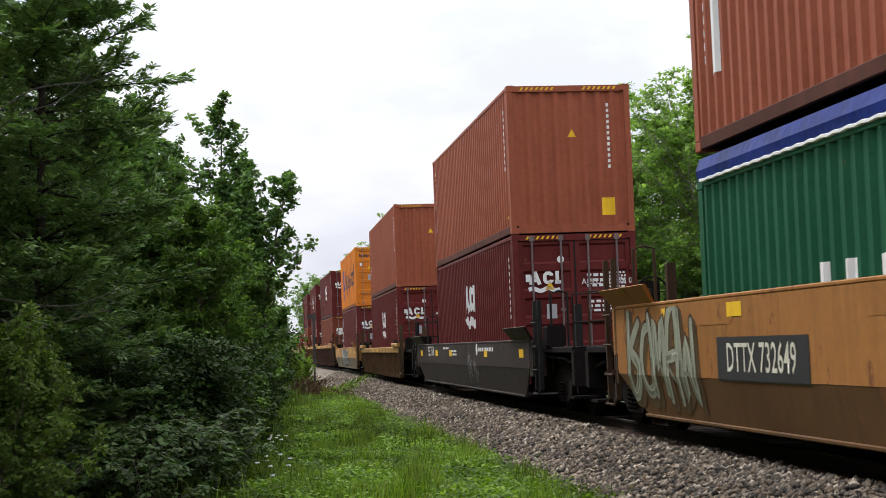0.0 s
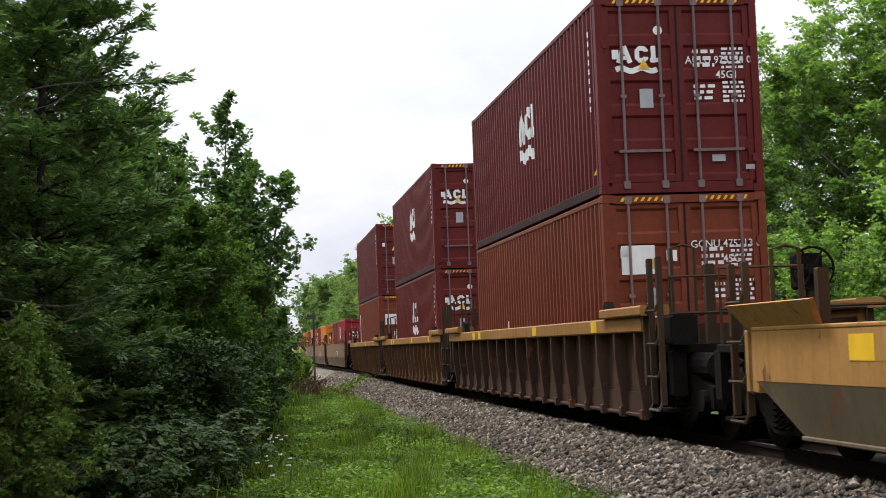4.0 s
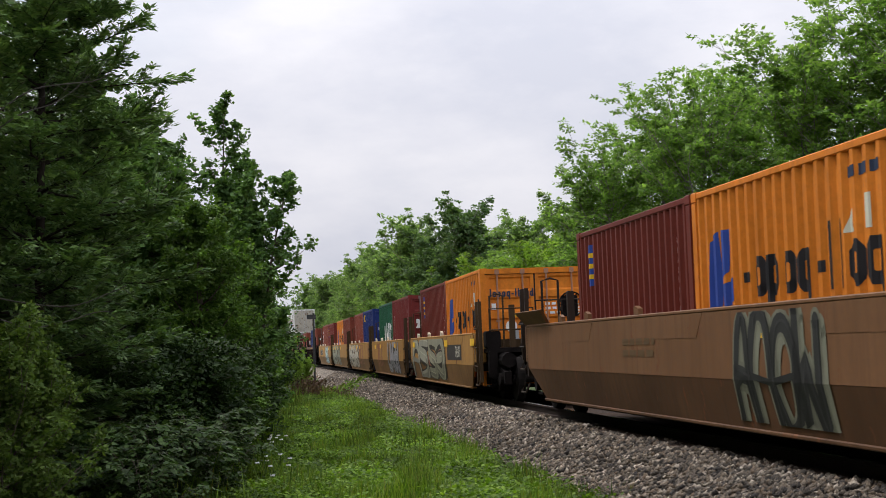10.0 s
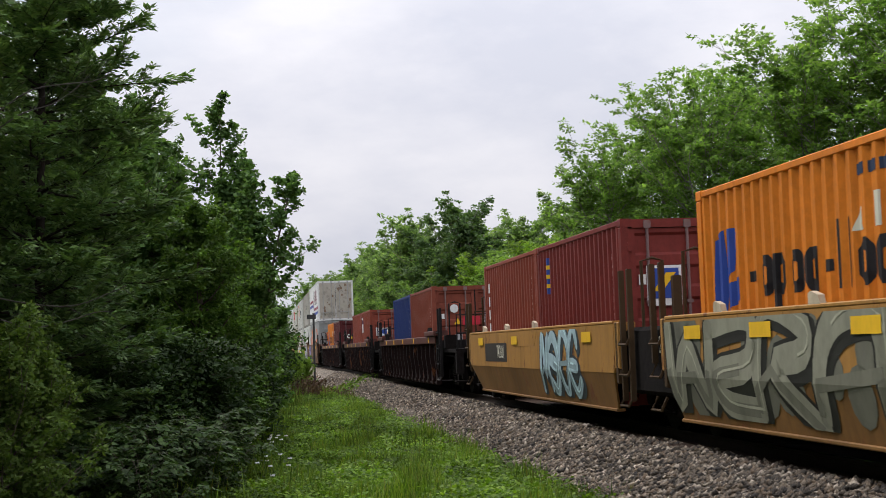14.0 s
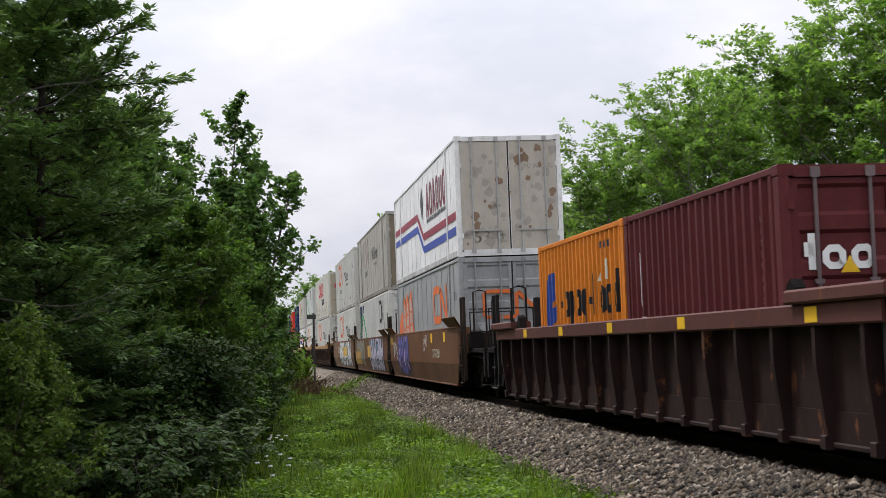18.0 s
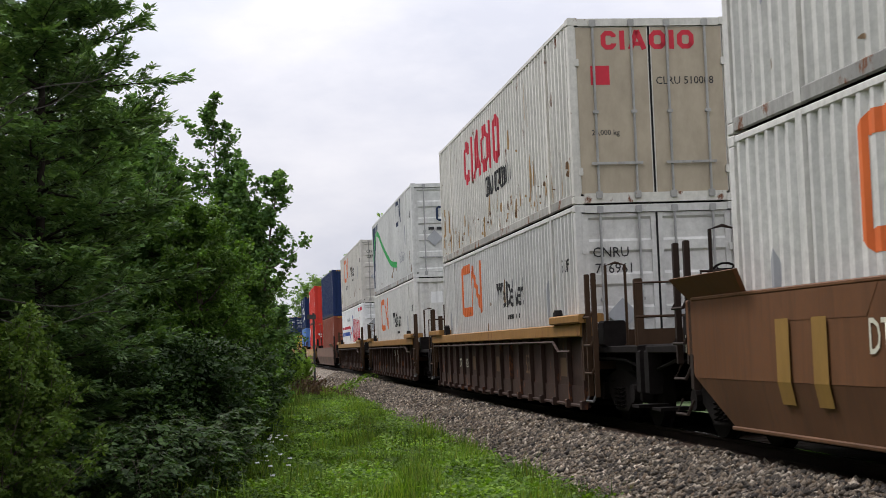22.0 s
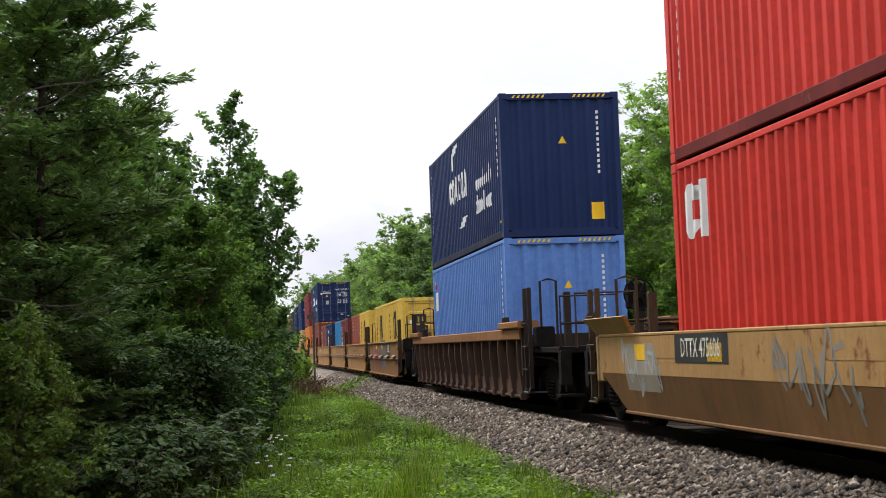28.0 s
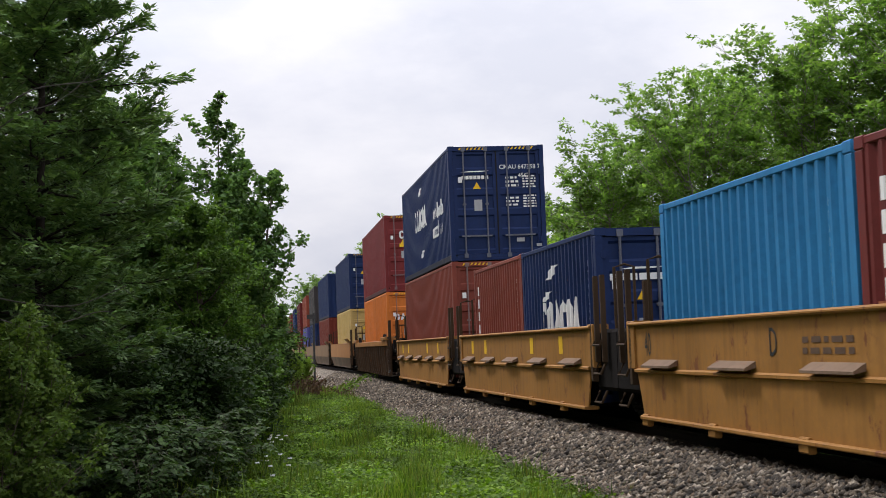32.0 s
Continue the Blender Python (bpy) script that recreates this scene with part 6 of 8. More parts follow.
            if u == 20:
                for k in (-6.2, -5.3):
                    w.art(poly_shape([rect(k, 0.95, 0.34, 0.8)]), 0, 0, decal_paint((0.28, 0.16, 0.04)), "patch").location.x = -0.014
                reporting(w, "DTTX 723889", -3.3, 1.15, 0.42, False)
            w.art(text_shape("125T", 0.3, 0, 0.8), -9.42, 1.12, CREAM).location.x = 0.112
        seat(w, Q[u], L53)
    # units 21 to 23: ribbed cars with long boxes
    a = rail_van((0.56, 0.55, 0.52), "door", "white long shipping container with orange railway mark", inter=False, rust=0.05)
    code(a, "CNRU", 2.15, -0.75, 0.22, BLACK)
    code(a, "716961", 1.9, -0.7, 0.22, BLACK)
    b = c53((0.6, 0.58, 0.52), "door", "rust-streaked white long shipping container with red letters", rust=0.2)
    b.side(poly_shape(band_word(-1.2, 2.02, 1.0, "CIAOIO", 0.26, 1.25)), 0, 0, RED_D, "logo")
    rust_streaks(b, 77, 120, 1.0, (0.42, 0.27, 0.12))
    rust_streaks(b, 78, 60, 0.5, (0.16, 0.09, 0.045))
    b.side(poly_shape(band_word(0.9, 1.18, 0.42, "OOAO OOAOOOOO", 0.07, 0.62)), 0, 0, BLACK, "logo")
    b.end_art(poly_shape(band_word(-0.02, 2.55, 0.3, "CIAOIO", 0.08, 1.25)), 0, 0, RED_D, "logo")
    b.end_art(poly_shape([rect(-0.8, 2.0, 0.3, 0.3)]), 0, 0, RED_D, "logo")
    for q in (rect(-0.6, 1.45, 1.13, 2.6), rect(0.6, 1.45, 1.13, 2.6)):
        b.end_art(poly_shape([q]), 0, 0, decal_paint((0.4, 0.34, 0.25)), "grime", proud=0.008)
    code(b, "CLRU 510008", 1.9, 0.55, 0.17, BLACK)
    code(b, "24,000 kg", 1.1, -0.75, 0.12, BLACK)
    stack(Q[21], a, b, 0.4)
    a = rail_van(WHITE_P, "blank", "white long shipping container with orange railway mark", inter=False, rust=0.04)
    b = rail_van((0.6, 0.6, 0.57), "door", "white long shipping container with green band and dark corner", NAVY_D, slogan=False, swoosh=True, rust=0.03)
    b.side(poly_shape(worm_mark(3.5, 2.4, 1.6, 0.7, 0.15)), 0, 0, NAVY_D, "logo")
    b.side(text_shape("We Deliver!", 0.5, 0.0, 0.85), 4.4, 0.85, GREY_D)
    b.end_art(poly_shape(worm_mark(0.1, 1.95, 1.2, 0.4, 0.07)), 0, 0, NAVY_D, "logo")
    b.end_art(poly_shape(bars(0.0, 1.5, 1.6, 0.16, 1, 8, art_rng)), 0, 0, BLACK)
    a.end_art(poly_shape([rect(-0.6, 2.3, 0.36, 0.34)]), 0, 0, WHITE, "sign")
    stack(Q[22], a, b, 0.4)
    a = c53((0.8, 0.8, 0.79), "door", "white long shipping container with red and blue stripes", rust=0.02, grime=0.15)
    livery2(a)
    b = rail_van((0.56, 0.53, 0.48), "door", "stained white long shipping container with orange railway mark", rust=0.14)
    code(b, "CNRU", 2.35, -0.75, 0.2, BLACK)
    code(b, "237166", 2.12, -0.7, 0.2, BLACK)
    b.end_art(poly_shape(worm_mark(0.1, 1.9, 0.9, 0.4, 0.08)), 0, 0, ORANGE_D, "logo")
    stack(Q[23], a, b, 0.4)
    for u in (21, 22, 23):
        w = Well("ribbed", 18.0, 23.7, 1.47, OCHRE, (0.06, 0.032, 0.024), (0.33, 0.17, 0.05), "coupler", "coupler", label="brown ribbed well car with ochre top chord", pipe=True)
        w.truck(-9.7), w.truck(9.7)
        if u == 21:
            w.art(text_shape("53", 0.5, 0, 0.8), 3.79, 0.8, STENCIL_D)
            reporting(w, "DTTX", -4.86, 0.78, 0.28, False)
            reporting(w, "623130", -3.78, 0.78, 0.27, False)
        if u == 22:
            stencil(w, 1.9, 0.9, 2.2, 0.42, CREAM)
            scribble(w, 4.0, 0.5, 64, CREAM, 0.95, 0.45, 0.04)
        if u == 23:
            w.art(text_shape("53", 0.5, 0, 0.8), 3.79, 0.8, STENCIL_D)
            w.art(poly_shape([rect(-4.86, 0.8, 0.5, 0.28)]), 0, 0, WHITE, "sign")
        for k in (-2.7, 0.54, 7.03):
            w.art(poly_shape([rect(k, 0.8, 0.6, 0.3)]), 0, 0, decal_paint((0.11, 0.062, 0.03)), "patch")
        seat(w, Q[u], L53)
    # units 24 to 26
    a = blank_top((0.25, 0.066, 0.04), "brick-brown high-cube shipping container with yellow sticker")
    b = blank_top(NAVY, "dark blue high-cube shipping container stacked on top", rust=0.02)
    stack(Q[24], a, b)
    w = smooth_car((0.16, 0.08, 0.055), (0.13, 0.068, 0.05), "red-brown smooth-sided well car with slanted ends", pitch=24.0, top=1.3, near_end="coupler", far_end="coupler")
    w.truck(-9.8), w.truck(9.8)
    seat(w, Q[24])
    a = hc40(RED, "door", "bright red high-cube shipping container with white door letters", rust=0.04)
    std_door(a, "", "")
    a.end_art(poly_shape(band_word(-0.62, 1.95, 0.27, "CAI", 0.065)), 0, 0, WHITE, "logo")
    b = blank_top(RED, "bright red high-cube shipping container stacked on top", rust=0.04)
    for c in (a, b):
        c.side(poly_shape(band_word(-5.3, 2.28, 0.66, "CI", 0.19, 1.1) + [rect(-5.18, 2.48, 0.3, 0.17, 0.06)]), 0, 0, WHITE, "logo")
    wall_marks(a, art_rng)
    stack(Q[25], a, b)
    w = smooth_car((0.4, 0.23, 0.085), (0.2, 0.1, 0.036), "ochre smooth-sided well car with sprayed scrawls", pitch=24.0, top=1.24, near_end="coupler", far_end="coupler")
    w.truck(-9.8), w.truck(9.8)
    reporting(w, "DTTX 475606", -4.4, 1.08, 0.3, True)
    scribble(w, -6.9, 1.6, 91, decal_paint((0.35, 0.35, 0.33)), 0.85, 0.8, 0.05)
    w.art(poly_shape([rect(-6.9, 0.85, 1.5, 0.6)]), 0, 0, decal_paint((0.3, 0.26, 0.2)), "patch").location.x = 0.004
    scribble(w, -1.2, 2.0, 92, decal_paint((0.22, 0.2, 0.17)), 0.85, 0.9, 0.05)
    plates(w, (-6.9, -3.9, 2.6, 7.6), 1.04, (0.5, 0.2))
    seat(w, Q[25])
    a = blank_top(LTBLUE, "light blue high-cube shipping container below a darker one", rust=0.03)
    a.side(poly_shape([rect(-5.45, 2.0, 0.4, 0.5)]), 0, 0, WHITE, "sign")
    a.side(poly_shape([rect(-5.45, 2.4, 0.36, 0.14)]), 0, 0, RED_D, "sign")
    b = blank_top(NAVY, "dark blue high-cube shipping container with white letters", rust=0.02)
    b.side(poly_shape(band_word(-0.5, 1.68, 0.62, "COACOA", 0.15, 0.95) + [rect(-0.95, 2.65, 0.7, 0.22, 0.3), rect(-1.35, 2.4, 0.12, 0.4), rect(0.3, 0.8, 0.7, 0.22, 0.3), rect(0.7, 1.1, 0.12, 0.3)]), 0, 0, WHITE, "logo")
    b.side(poly_shape(band_word(3.6, 1.5, 0.42, "ooodoodo", 0.075, 0.9) + band_word(3.5, 1.0, 0.42, "doood ooo", 0.075, 0.8)), 0, 0, WHITE, "logo")
    stack(Q[26], a, b)
    w = Well("ribbed", 18.0, 24.0, 1.47, (0.15, 0.075, 0.04), (0.1, 0.055, 0.038), (0.27, 0.12, 0.04), "coupler", "coupler", label="rust-brown ribbed well car with tall end posts")
    w.truck(-9.8), w.truck(9.8)
    seat(w, Q[26])
    # units 27 to 31: ledge-sided five-platform car
    def yellow20(near, label):
        c = plain20(MSCYEL, label, near, rust=0.12)
        if near == "door":
            c.end_art(poly_shape(letter_blocks(-0.6, 1.85, [0.09, 0.09, 0.09], 0.24, 0.06) + [rect(-0.6, 1.98, 0.36, 0.08)] + letter_blocks(-0.6, 1.52, [0.2, 0.2], 0.24, 0.08)), 0, 0, BLACK, "logo")
        arch = stroke(spline([(-0.46, 1.28), (-0.44, 1.95), (-0.3, 2.08), (-0.14, 2.05), (-0.1, 1.9), (-0.08, 1.3)]), 0.25) + stroke(spline([(-0.05, 1.92), (0.1, 2.1), (0.3, 2.06), (0.38, 1.9), (0.4, 1.38), (0.56, 1.3)]), 0.25)
        c.side(poly_shape(arch + [rect(-0.5, 1.27, 0.3, 0.1), rect(-0.04, 1.27, 0.26, 0.1)] + band_word(0.0, 0.95, 0.4, "OC", 0.12, 1.3)), 0, 0, BLACK, "logo")
        c.side(poly_shape([rect(-2.2, 2.1 - i * 0.2, 0.07, 0.13) for i in range(6)]), 0, 0, BLACK)
        return c
    pair(Q[27], yellow20("door", "yellow short shipping container with black mark"), yellow20("blank", "yellow short shipping container with black mark"))
    pair(Q[28], yellow20("door", "yellow short shipping container with black mark"), plain20((0.34, 0.09, 0.06), "salmon-red short shipping container with small mark", mark="flag"))
    n29 = plain20((0.16, 0.03, 0.026), "dark red short shipping container with white door letters", "door", mark="column")
    n29.end_art(poly_shape(letter_blocks(-0.55, 1.65, [0.17, 0.17, 0.17], 0.26, 0.09, 0.05) + disc_shape(-0.55, 2.1, 0.13)), 0, 0, WHITE, "logo")
    pair(Q[29], n29, plain20(CYAN, "light blue short shipping container with scraped paint", rust=0.08))
    n30 = plain20(NAVY, "dark blue short shipping container with white letters", "door")
    n30.side(poly_shape(band_word(0.2, 1.28, 0.66, "COACOA", 0.16, 0.9) + [rect(-0.4, 2.1, 0.5, 0.22, 0.22), rect(-0.9, 1.7, 0.4, 0.16, 0.2)]), 0, 0, WHITE, "logo")
    n30.end_art(poly_shape(letter_blocks(-0.5, 1.85, [0.12] * 7, 0.1, 0.03) + [rect(-0.5, 1.98, 0.5, 0.03, 0.1)]), 0, 0, WHITE, "logo")
    pair(Q[30], n30, plain20((0.22, 0.05, 0.032), "brown short shipping container", mark="column"))
    a = hc40((0.23, 0.055, 0.036), "door", "brown high-cube shipping container under a blue one")
    std_door(a, "", "")
    b = hc40(NAVY, "door", "dark blue high-cube shipping container with white letters", rust=0.02)
    std_door(b, "CMAU 647358 7", "45G1", 0.6, 0.55)
    b.end_art(poly_shape(letter_blocks(-0.55, 2.1, [0.08] * 7, 0.09, 0.02) + [rect(-0.55, 2.25, 0.5, 0.03, 0.12)]), 0, 0, WHITE, "logo")
    b.side(poly_shape(band_word(-0.9, 1.65, 0.62, "COACOA", 0.15, 0.95) + [rect(-0.9, 2.45, 0.5, 0.2, 0.2), rect(-0.6, 0.6, 0.5, 0.2, 0.2)] + band_word(3.4, 1.55, 0.42, "ooodoodo", 0.075, 0.9) + band_word(3.3, 1.05, 0.42, "doood ooo", 0.075, 0.8)), 0, 0, WHITE, "logo")
    stack(Q[31], a, b)
    for u in range(27, 32):
        w = Well("ledge", 13.3, 15.8, 1.42, (0.34, 0.16, 0.038) if u > 27 else (0.23, 0.11, 0.038), None, None, "coupler" if u == 27 else "joint", "coupler" if u == 31 else "joint", label="ochre ledge-sided platform of a well car")
        w.truck(-7.9 if u > 27 else -7.1)
        if u == 31:
            w.truck(7.1)
        if u == 27:
            graffiti(w, -2.7, 2.8, 95, ((0.36, 0.1, 0.07), (0.3, 0.12, 0.08)), 0.85, 0.9, 2)
            w.art(poly_shape([rect(0.5, 0.98, 2.3, 1.0)]), 0, 0, decal_paint((0.11, 0.11, 0.12)), "patch")
            reporting(w, "759802", 2.85, 1.16, 0.42, True)
            plates(w, (-2.6, 0.25), 1.24)
            for ob in list(w.root.children):
                if ob.name.startswith("reflector"):
                    ob.location.x -= 0.014
        elif u == 28:
            w.art(text_shape("40", 0.42, 0, 0.7), -6.0, 1.12, BLACK)
            w.art(text_shape("E", 0.36, 0, 0.8), -2.3, 1.12, BLACK)
            stencil(w, 2.1, 1.1, 1.8, 0.5, RED_BROWN)
            w.art(poly_shape(bars(-0.6, 1.1, 2.6, 0.16, 1, 10, art_rng)), 0, 0, decal_paint((0.12, 0.06, 0.03)))
            graffiti(w, -5.0, 1.0, 96, ((0.5, 0.16, 0.1), (0.6, 0.4, 0.3)), 0.8, 0.7, 2)
        elif u == 29:
            w.art(text_shape("40", 0.42, 0, 0.7), -6.0, 1.12, BLACK)
            w.art(text_shape("D", 0.4, 0, 0.8), -1.55, 1.12, BLACK)
            stencil(w, 2.1, 1.2, 1.9, 0.48, RED_BROWN)
            w.art(poly_shape(bars(-0.2, 1.1, 1.2, 0.2, 2, 6, art_rng) + bars(5.6, 1.25, 1.6, 0.36, 4, 7, art_rng)), 0, 0, decal_paint((0.1, 0.06, 0.04)))
            w.art(poly_shape([rect(4.4, 1.28, 0.2, 0.2)]), 0, 0, CREAM, "sticker")
        else:
            plates(w, (-5.0, -3.2, 2.0, 4.5), 1.15, (0.3, 0.28))
        seat(w, Q[u])
    # trailing units, seen only far off
    tail = {32: ((0.6, 0.17, 0.03), (0.2, 0.03, 0.03)), 33: ((0.5, 0.34, 0.12), NAVY), 34: (DKRED, NAVY), 35: (NAVY, (0.06, 0.05, 0.05)), 36: ((0.1, 0.1, 0.3), BRICK), 37: (DKRED, MAROON), 38: (BRICK, NAVY), 39: (MAROON, DKRED), 40: (NAVY, BRICK)}
    for u, (ca, cb) in tail.items():
        end = "door" if u < 34 else "blank"
        a = hc40(ca, end, "high-cube shipping container low in a well car")
        b = hc40(cb, end, "high-cube shipping container stacked on top")
        if end == "door":
            std_door(a, "", ""), std_door(b, "", "")
        if u == 32:
            b.end_art(poly_shape(band_word(-0.3, 2.15, 0.3, "COC", 0.07)), 0, 0, WHITE, "logo")
            b.end_art(poly_shape([rect(-0.2, 1.75, 0.9, 0.12)]), 0, 0, YELLOW)
            a.end_art(poly_shape(band_word(-0.5, 1.95, 0.24, "OAOO", 0.06)), 0, 0, WHITE, "logo")
        stack(Q[u], a, b)
        w = Well("ribbed" if u == 32 else "smooth", 18.0, 21.5, 1.47, OCHRE if u < 34 else RIBBR, (0.12, 0.07, 0.04), None, "coupler", "coupler", label="brown well car carrying stacked containers")
        w.truck(-9.5), w.truck(9.5)
        seat(w, Q[u])


def livery(c, u):
    """Hauler's stripes and letters on a white side."""
    for k, tone in enumerate(((0.27, 0.035, 0.06), (0.035, 0.07, 0.34))):
        z = 0.36 * k
        c.side(poly_shape(stroke([(-8.0, 1.72 - z), (-0.9, 1.72 - z), (0.6, 1.02 - z), (8.0, 1.02 - z)], 0.2)), 0, 0, decal_paint(tone), "stripe")
    c.side(poly_shape(band_word(u + 4.3, 1.95, 0.92, "AOAOUO", 0.19, 0.92)), 0, 0, decal_paint((0.2, 0.05, 0.07)), "logo")
    c.side(poly_shape(bars(u + 4.4, 1.4, 4.6, 0.2, 1, 16, art_rng)), 0, 0, decal_paint((0.1, 0.1, 0.11)))
    c.side(poly_shape([[(u + 0.6, 2.0), (u + 0.95, 1.5), (u + 1.3, 2.0), (u + 0.95, 2.5)]]), 0, 0, decal_paint((0.06, 0.06, 0.07)), "logo")


def livery2(c):
    c.side(poly_shape([rect(-4.6, 1.92, 6.8, 0.14), [(-1.2, 1.85), (-1.2, 1.99), (-0.4, 1.6), (-0.6, 1.52)], rect(6.6, 2.66, 2.8, 0.16)]), 0, 0, RED_D, "stripe")
    c.side(poly_shape([rect(-4.8, 1.6, 6.4, 0.2), [(-1.6, 1.5), (-1.6, 1.7), (-0.9, 1.3), (-1.1, 1.2)]]), 0, 0, BLUE_D, "stripe")
    c.side(poly_shape(band_word(3.6, 1.72, 1.15, "AOAOUO", 0.25, 0.86)), 0, 0, RED_D, "logo")
    c.side(poly_shape([rect(0.6, 1.85, 0.12, 1.3, 0.25), rect(0.85, 1.85, 0.1, 1.3, 0.25), rect(1.1, 2.2, 0.3, 0.5, 0.1)]), 0, 0, BLUE_D, "logo")
    c.side(poly_shape([[(-3.4 + k * 0.55, 2.3), (-3.2 + k * 0.55, 2.1), (-3.0 + k * 0.55, 2.3), (-3.2 + k * 0.55, 2.55)] for k in range(4)]), 0, 0, GREY_D, "placard")
    c.end_art(poly_shape([[(-1.05, 1.9), (-0.6, 1.5), (-0.15, 1.9), (-0.6, 2.3)]]), 0, 0, GREY_D, "placard")
    c.end_art(poly_shape(letter_blocks(-0.3, 0.85, [0.3] * 3, 0.3, 0.08)), 0, 0, RED_D, "logo")


def peel(c, seed):
    """Torn patches where film has come off the doors."""
    rng = random.Random(seed)
    polys = []
    c.end_art(poly_shape([rect(-0.6, 1.45, 1.13, 2.6), rect(0.6, 1.45, 1.13, 2.6)]), 0, 0, decal_paint((0.46, 0.42, 0.36)), "door_film", proud=0.012)
    for _ in range(64):
        u, v, r = rng.uniform(-1.1, 1.1), rng.uniform(0.25, 2.6), rng.uniform(0.03, 0.13)
        polys.append([(u + r * rng.uniform(0.6, 1.2) * math.cos(a), v + r * rng.uniform(0.6, 1.4) * math.sin(a)) for a in np.linspace(0, 5.6, 9)])
    c.end_art(poly_shape(polys[:46]), 0, 0, decal_paint((0.36, 0.33, 0.29)), "worn_patch", proud=0.015)
    c.end_art(poly_shape(polys[46:]), 0, 0, decal_paint((0.24, 0.16, 0.11)), "rust_patch", proud=0.018)


build_train()

# ---- plants ----
def leaf_quads(centres, size, rng, narrow=0.5, flat=0.5, bend=0.25):
    """Folded pointed leaves at the given centres: (n, 4, 3)."""
    n = len(centres)
    size = size * rng.uniform(0.65, 1.3, (n, 1))
    a = rng.uniform(0, 2 * np.pi, n)
    d = np.stack([np.cos(a), np.sin(a), rng.normal(-0.15, 0.5, n)], 1)
    d /= np.linalg.norm(d, axis=1, keepdims=True)
    up = rng.normal(0, 1 - flat * 0.6, (n, 3)) + np.array([0, 0, flat * 1.6])
    w = np.cross(d, up)
    w /= np.linalg.norm(w, axis=1, keepdims=True) + 1e-9
    nn = np.cross(w, d)
    tip = centres + d * size
    mid = centres + d * size * 0.45 - nn * size * bend * 0.3
    return np.stack([centres, mid + w * size * narrow, tip, mid - w * size * narrow], 1)


def limb_paths(rng, height, base, spread, n, rise, droop=0.0, shape=None):
    """Paths of limbs off a straight trunk."""
    out = []
    for i in range(n):
        f = (i + rng.random()) / n
        z = base + (height - base) * f ** 0.9
        r = spread * (shape(f) if shape else math.sqrt(max(0.03, 1 - f * f * 0.96))) * rng.uniform(0.7, 1.15)
        a = i * 2.4 + rng.uniform(-0.5, 0.5)
        pts = []
        for k in range(5):
            t = k / 4
            pts.append((math.cos(a + 0.25 * t) * r * t, math.sin(a + 0.25 * t) * r * t, z + r * (rise * t - droop * t * t) + rng.uniform(-0.05, 0.05) * r))
        out.append(pts)
    return out


def crown_mesh(name, paths, n_leaves, leaf, rng, mat, clump=0.5, narrow=0.5, flat=0.5, start=0.25, squash=0.6, top=None, bunch=55, scatter=0.12):
    """Leaves gathered in clumps along the limbs."""
    P = np.array(paths)
    k = max(1, int(n_leaves / bunch))
    idx = rng.integers(0, len(P), k)
    t = start + (1 - start) * rng.random(k) ** 0.7
    seg = np.minimum((t * 4).astype(int), 3)
    f = (t * 4 - seg)[:, None]
    c = P[idx, seg] * (1 - f) + P[idx, seg + 1] * f
    reach = np.linalg.norm(P[idx, 4] - P[idx, 0], axis=1)[:, None]
    c = c + rng.normal(0, 1, (k, 3)) * np.array([1, 1, squash]) * (scatter * reach + 0.12 * clump)
    if top is not None:
        extra = np.array([(rng.normal(0, 0.12), rng.normal(0, 0.12), top - rng.random() * 1.2) for _ in range(max(3, k // 30))])
        c = np.concatenate([c, extra])
    per = max(1, n_leaves // len(c))
    rad = clump * rng.uniform(0.5, 1.2, (len(c), 1))
    cc = np.repeat(c, per, 0)
    rr = np.repeat(rad, per, 0)
    v = rng.normal(0, 1, cc.shape)
    v /= np.linalg.norm(v, axis=1, keepdims=True)
    v *= rng.random((len(v), 1)) ** 0.45
    pts = cc + v * rr * np.array([1, 1, squash])
    return array_mesh(name, leaf_quads(pts, leaf, rng, narrow, flat), 4, mat), c


def wood_mesh(name, height, r0, paths, mat, lean=(0, 0), thin=0.35):
    s = Shape()
    s.tube([(lean[0] * t * t + 0.05 * math.sin(t * 7 + r0 * 40), lean[1] * t * t, -0.3 + (height + 0.2) * t) for t in np.linspace(0, 1, 8)], [r0 * (1.15 - t) + 0.008 for t in np.linspace(0, 1, 8)], 8)
    for p in paths:
        h = min(1.0, max(0.0, p[0][2] / height))
        r = r0 * thin * (1.1 - h) + 0.008
        s.tube(p, [r, r * 0.8, r * 0.55, r * 0.35, 0.006], 5)
    return s.mesh(name, mat, True)


def make_tree(kind, seed, height, base, spread, limbs, leaves, leaf, mat, bark, label, category="tree", group="", rise=0.5, droop=0.1, clump=0.5, narrow=0.5, flat=0.4, squash=0.65, r0=None, shape=None, at=(0, 0), start=0.25, turn=0.0, bunch=55, scatter=0.12):
    rng = np.random.default_rng(seed)
    paths = limb_paths(rng, height, base, spread, limbs, rise, droop, shape)
    t = thing(kind, label, category, group)
    part("trunk", wood_mesh("trunk", height, r0 or height * 0.012 + 0.03, paths, bark), bark, t)
    me, _ = crown_mesh("crown", paths, leaves, leaf, rng, mat, clump, narrow, flat, start, squash, top=height, bunch=bunch, scatter=scatter)
    part("crown", me, mat, t)
    t.matrix_basis = pose(at[0], at[1], ground_z(*at), 0, 0, turn)
    return t


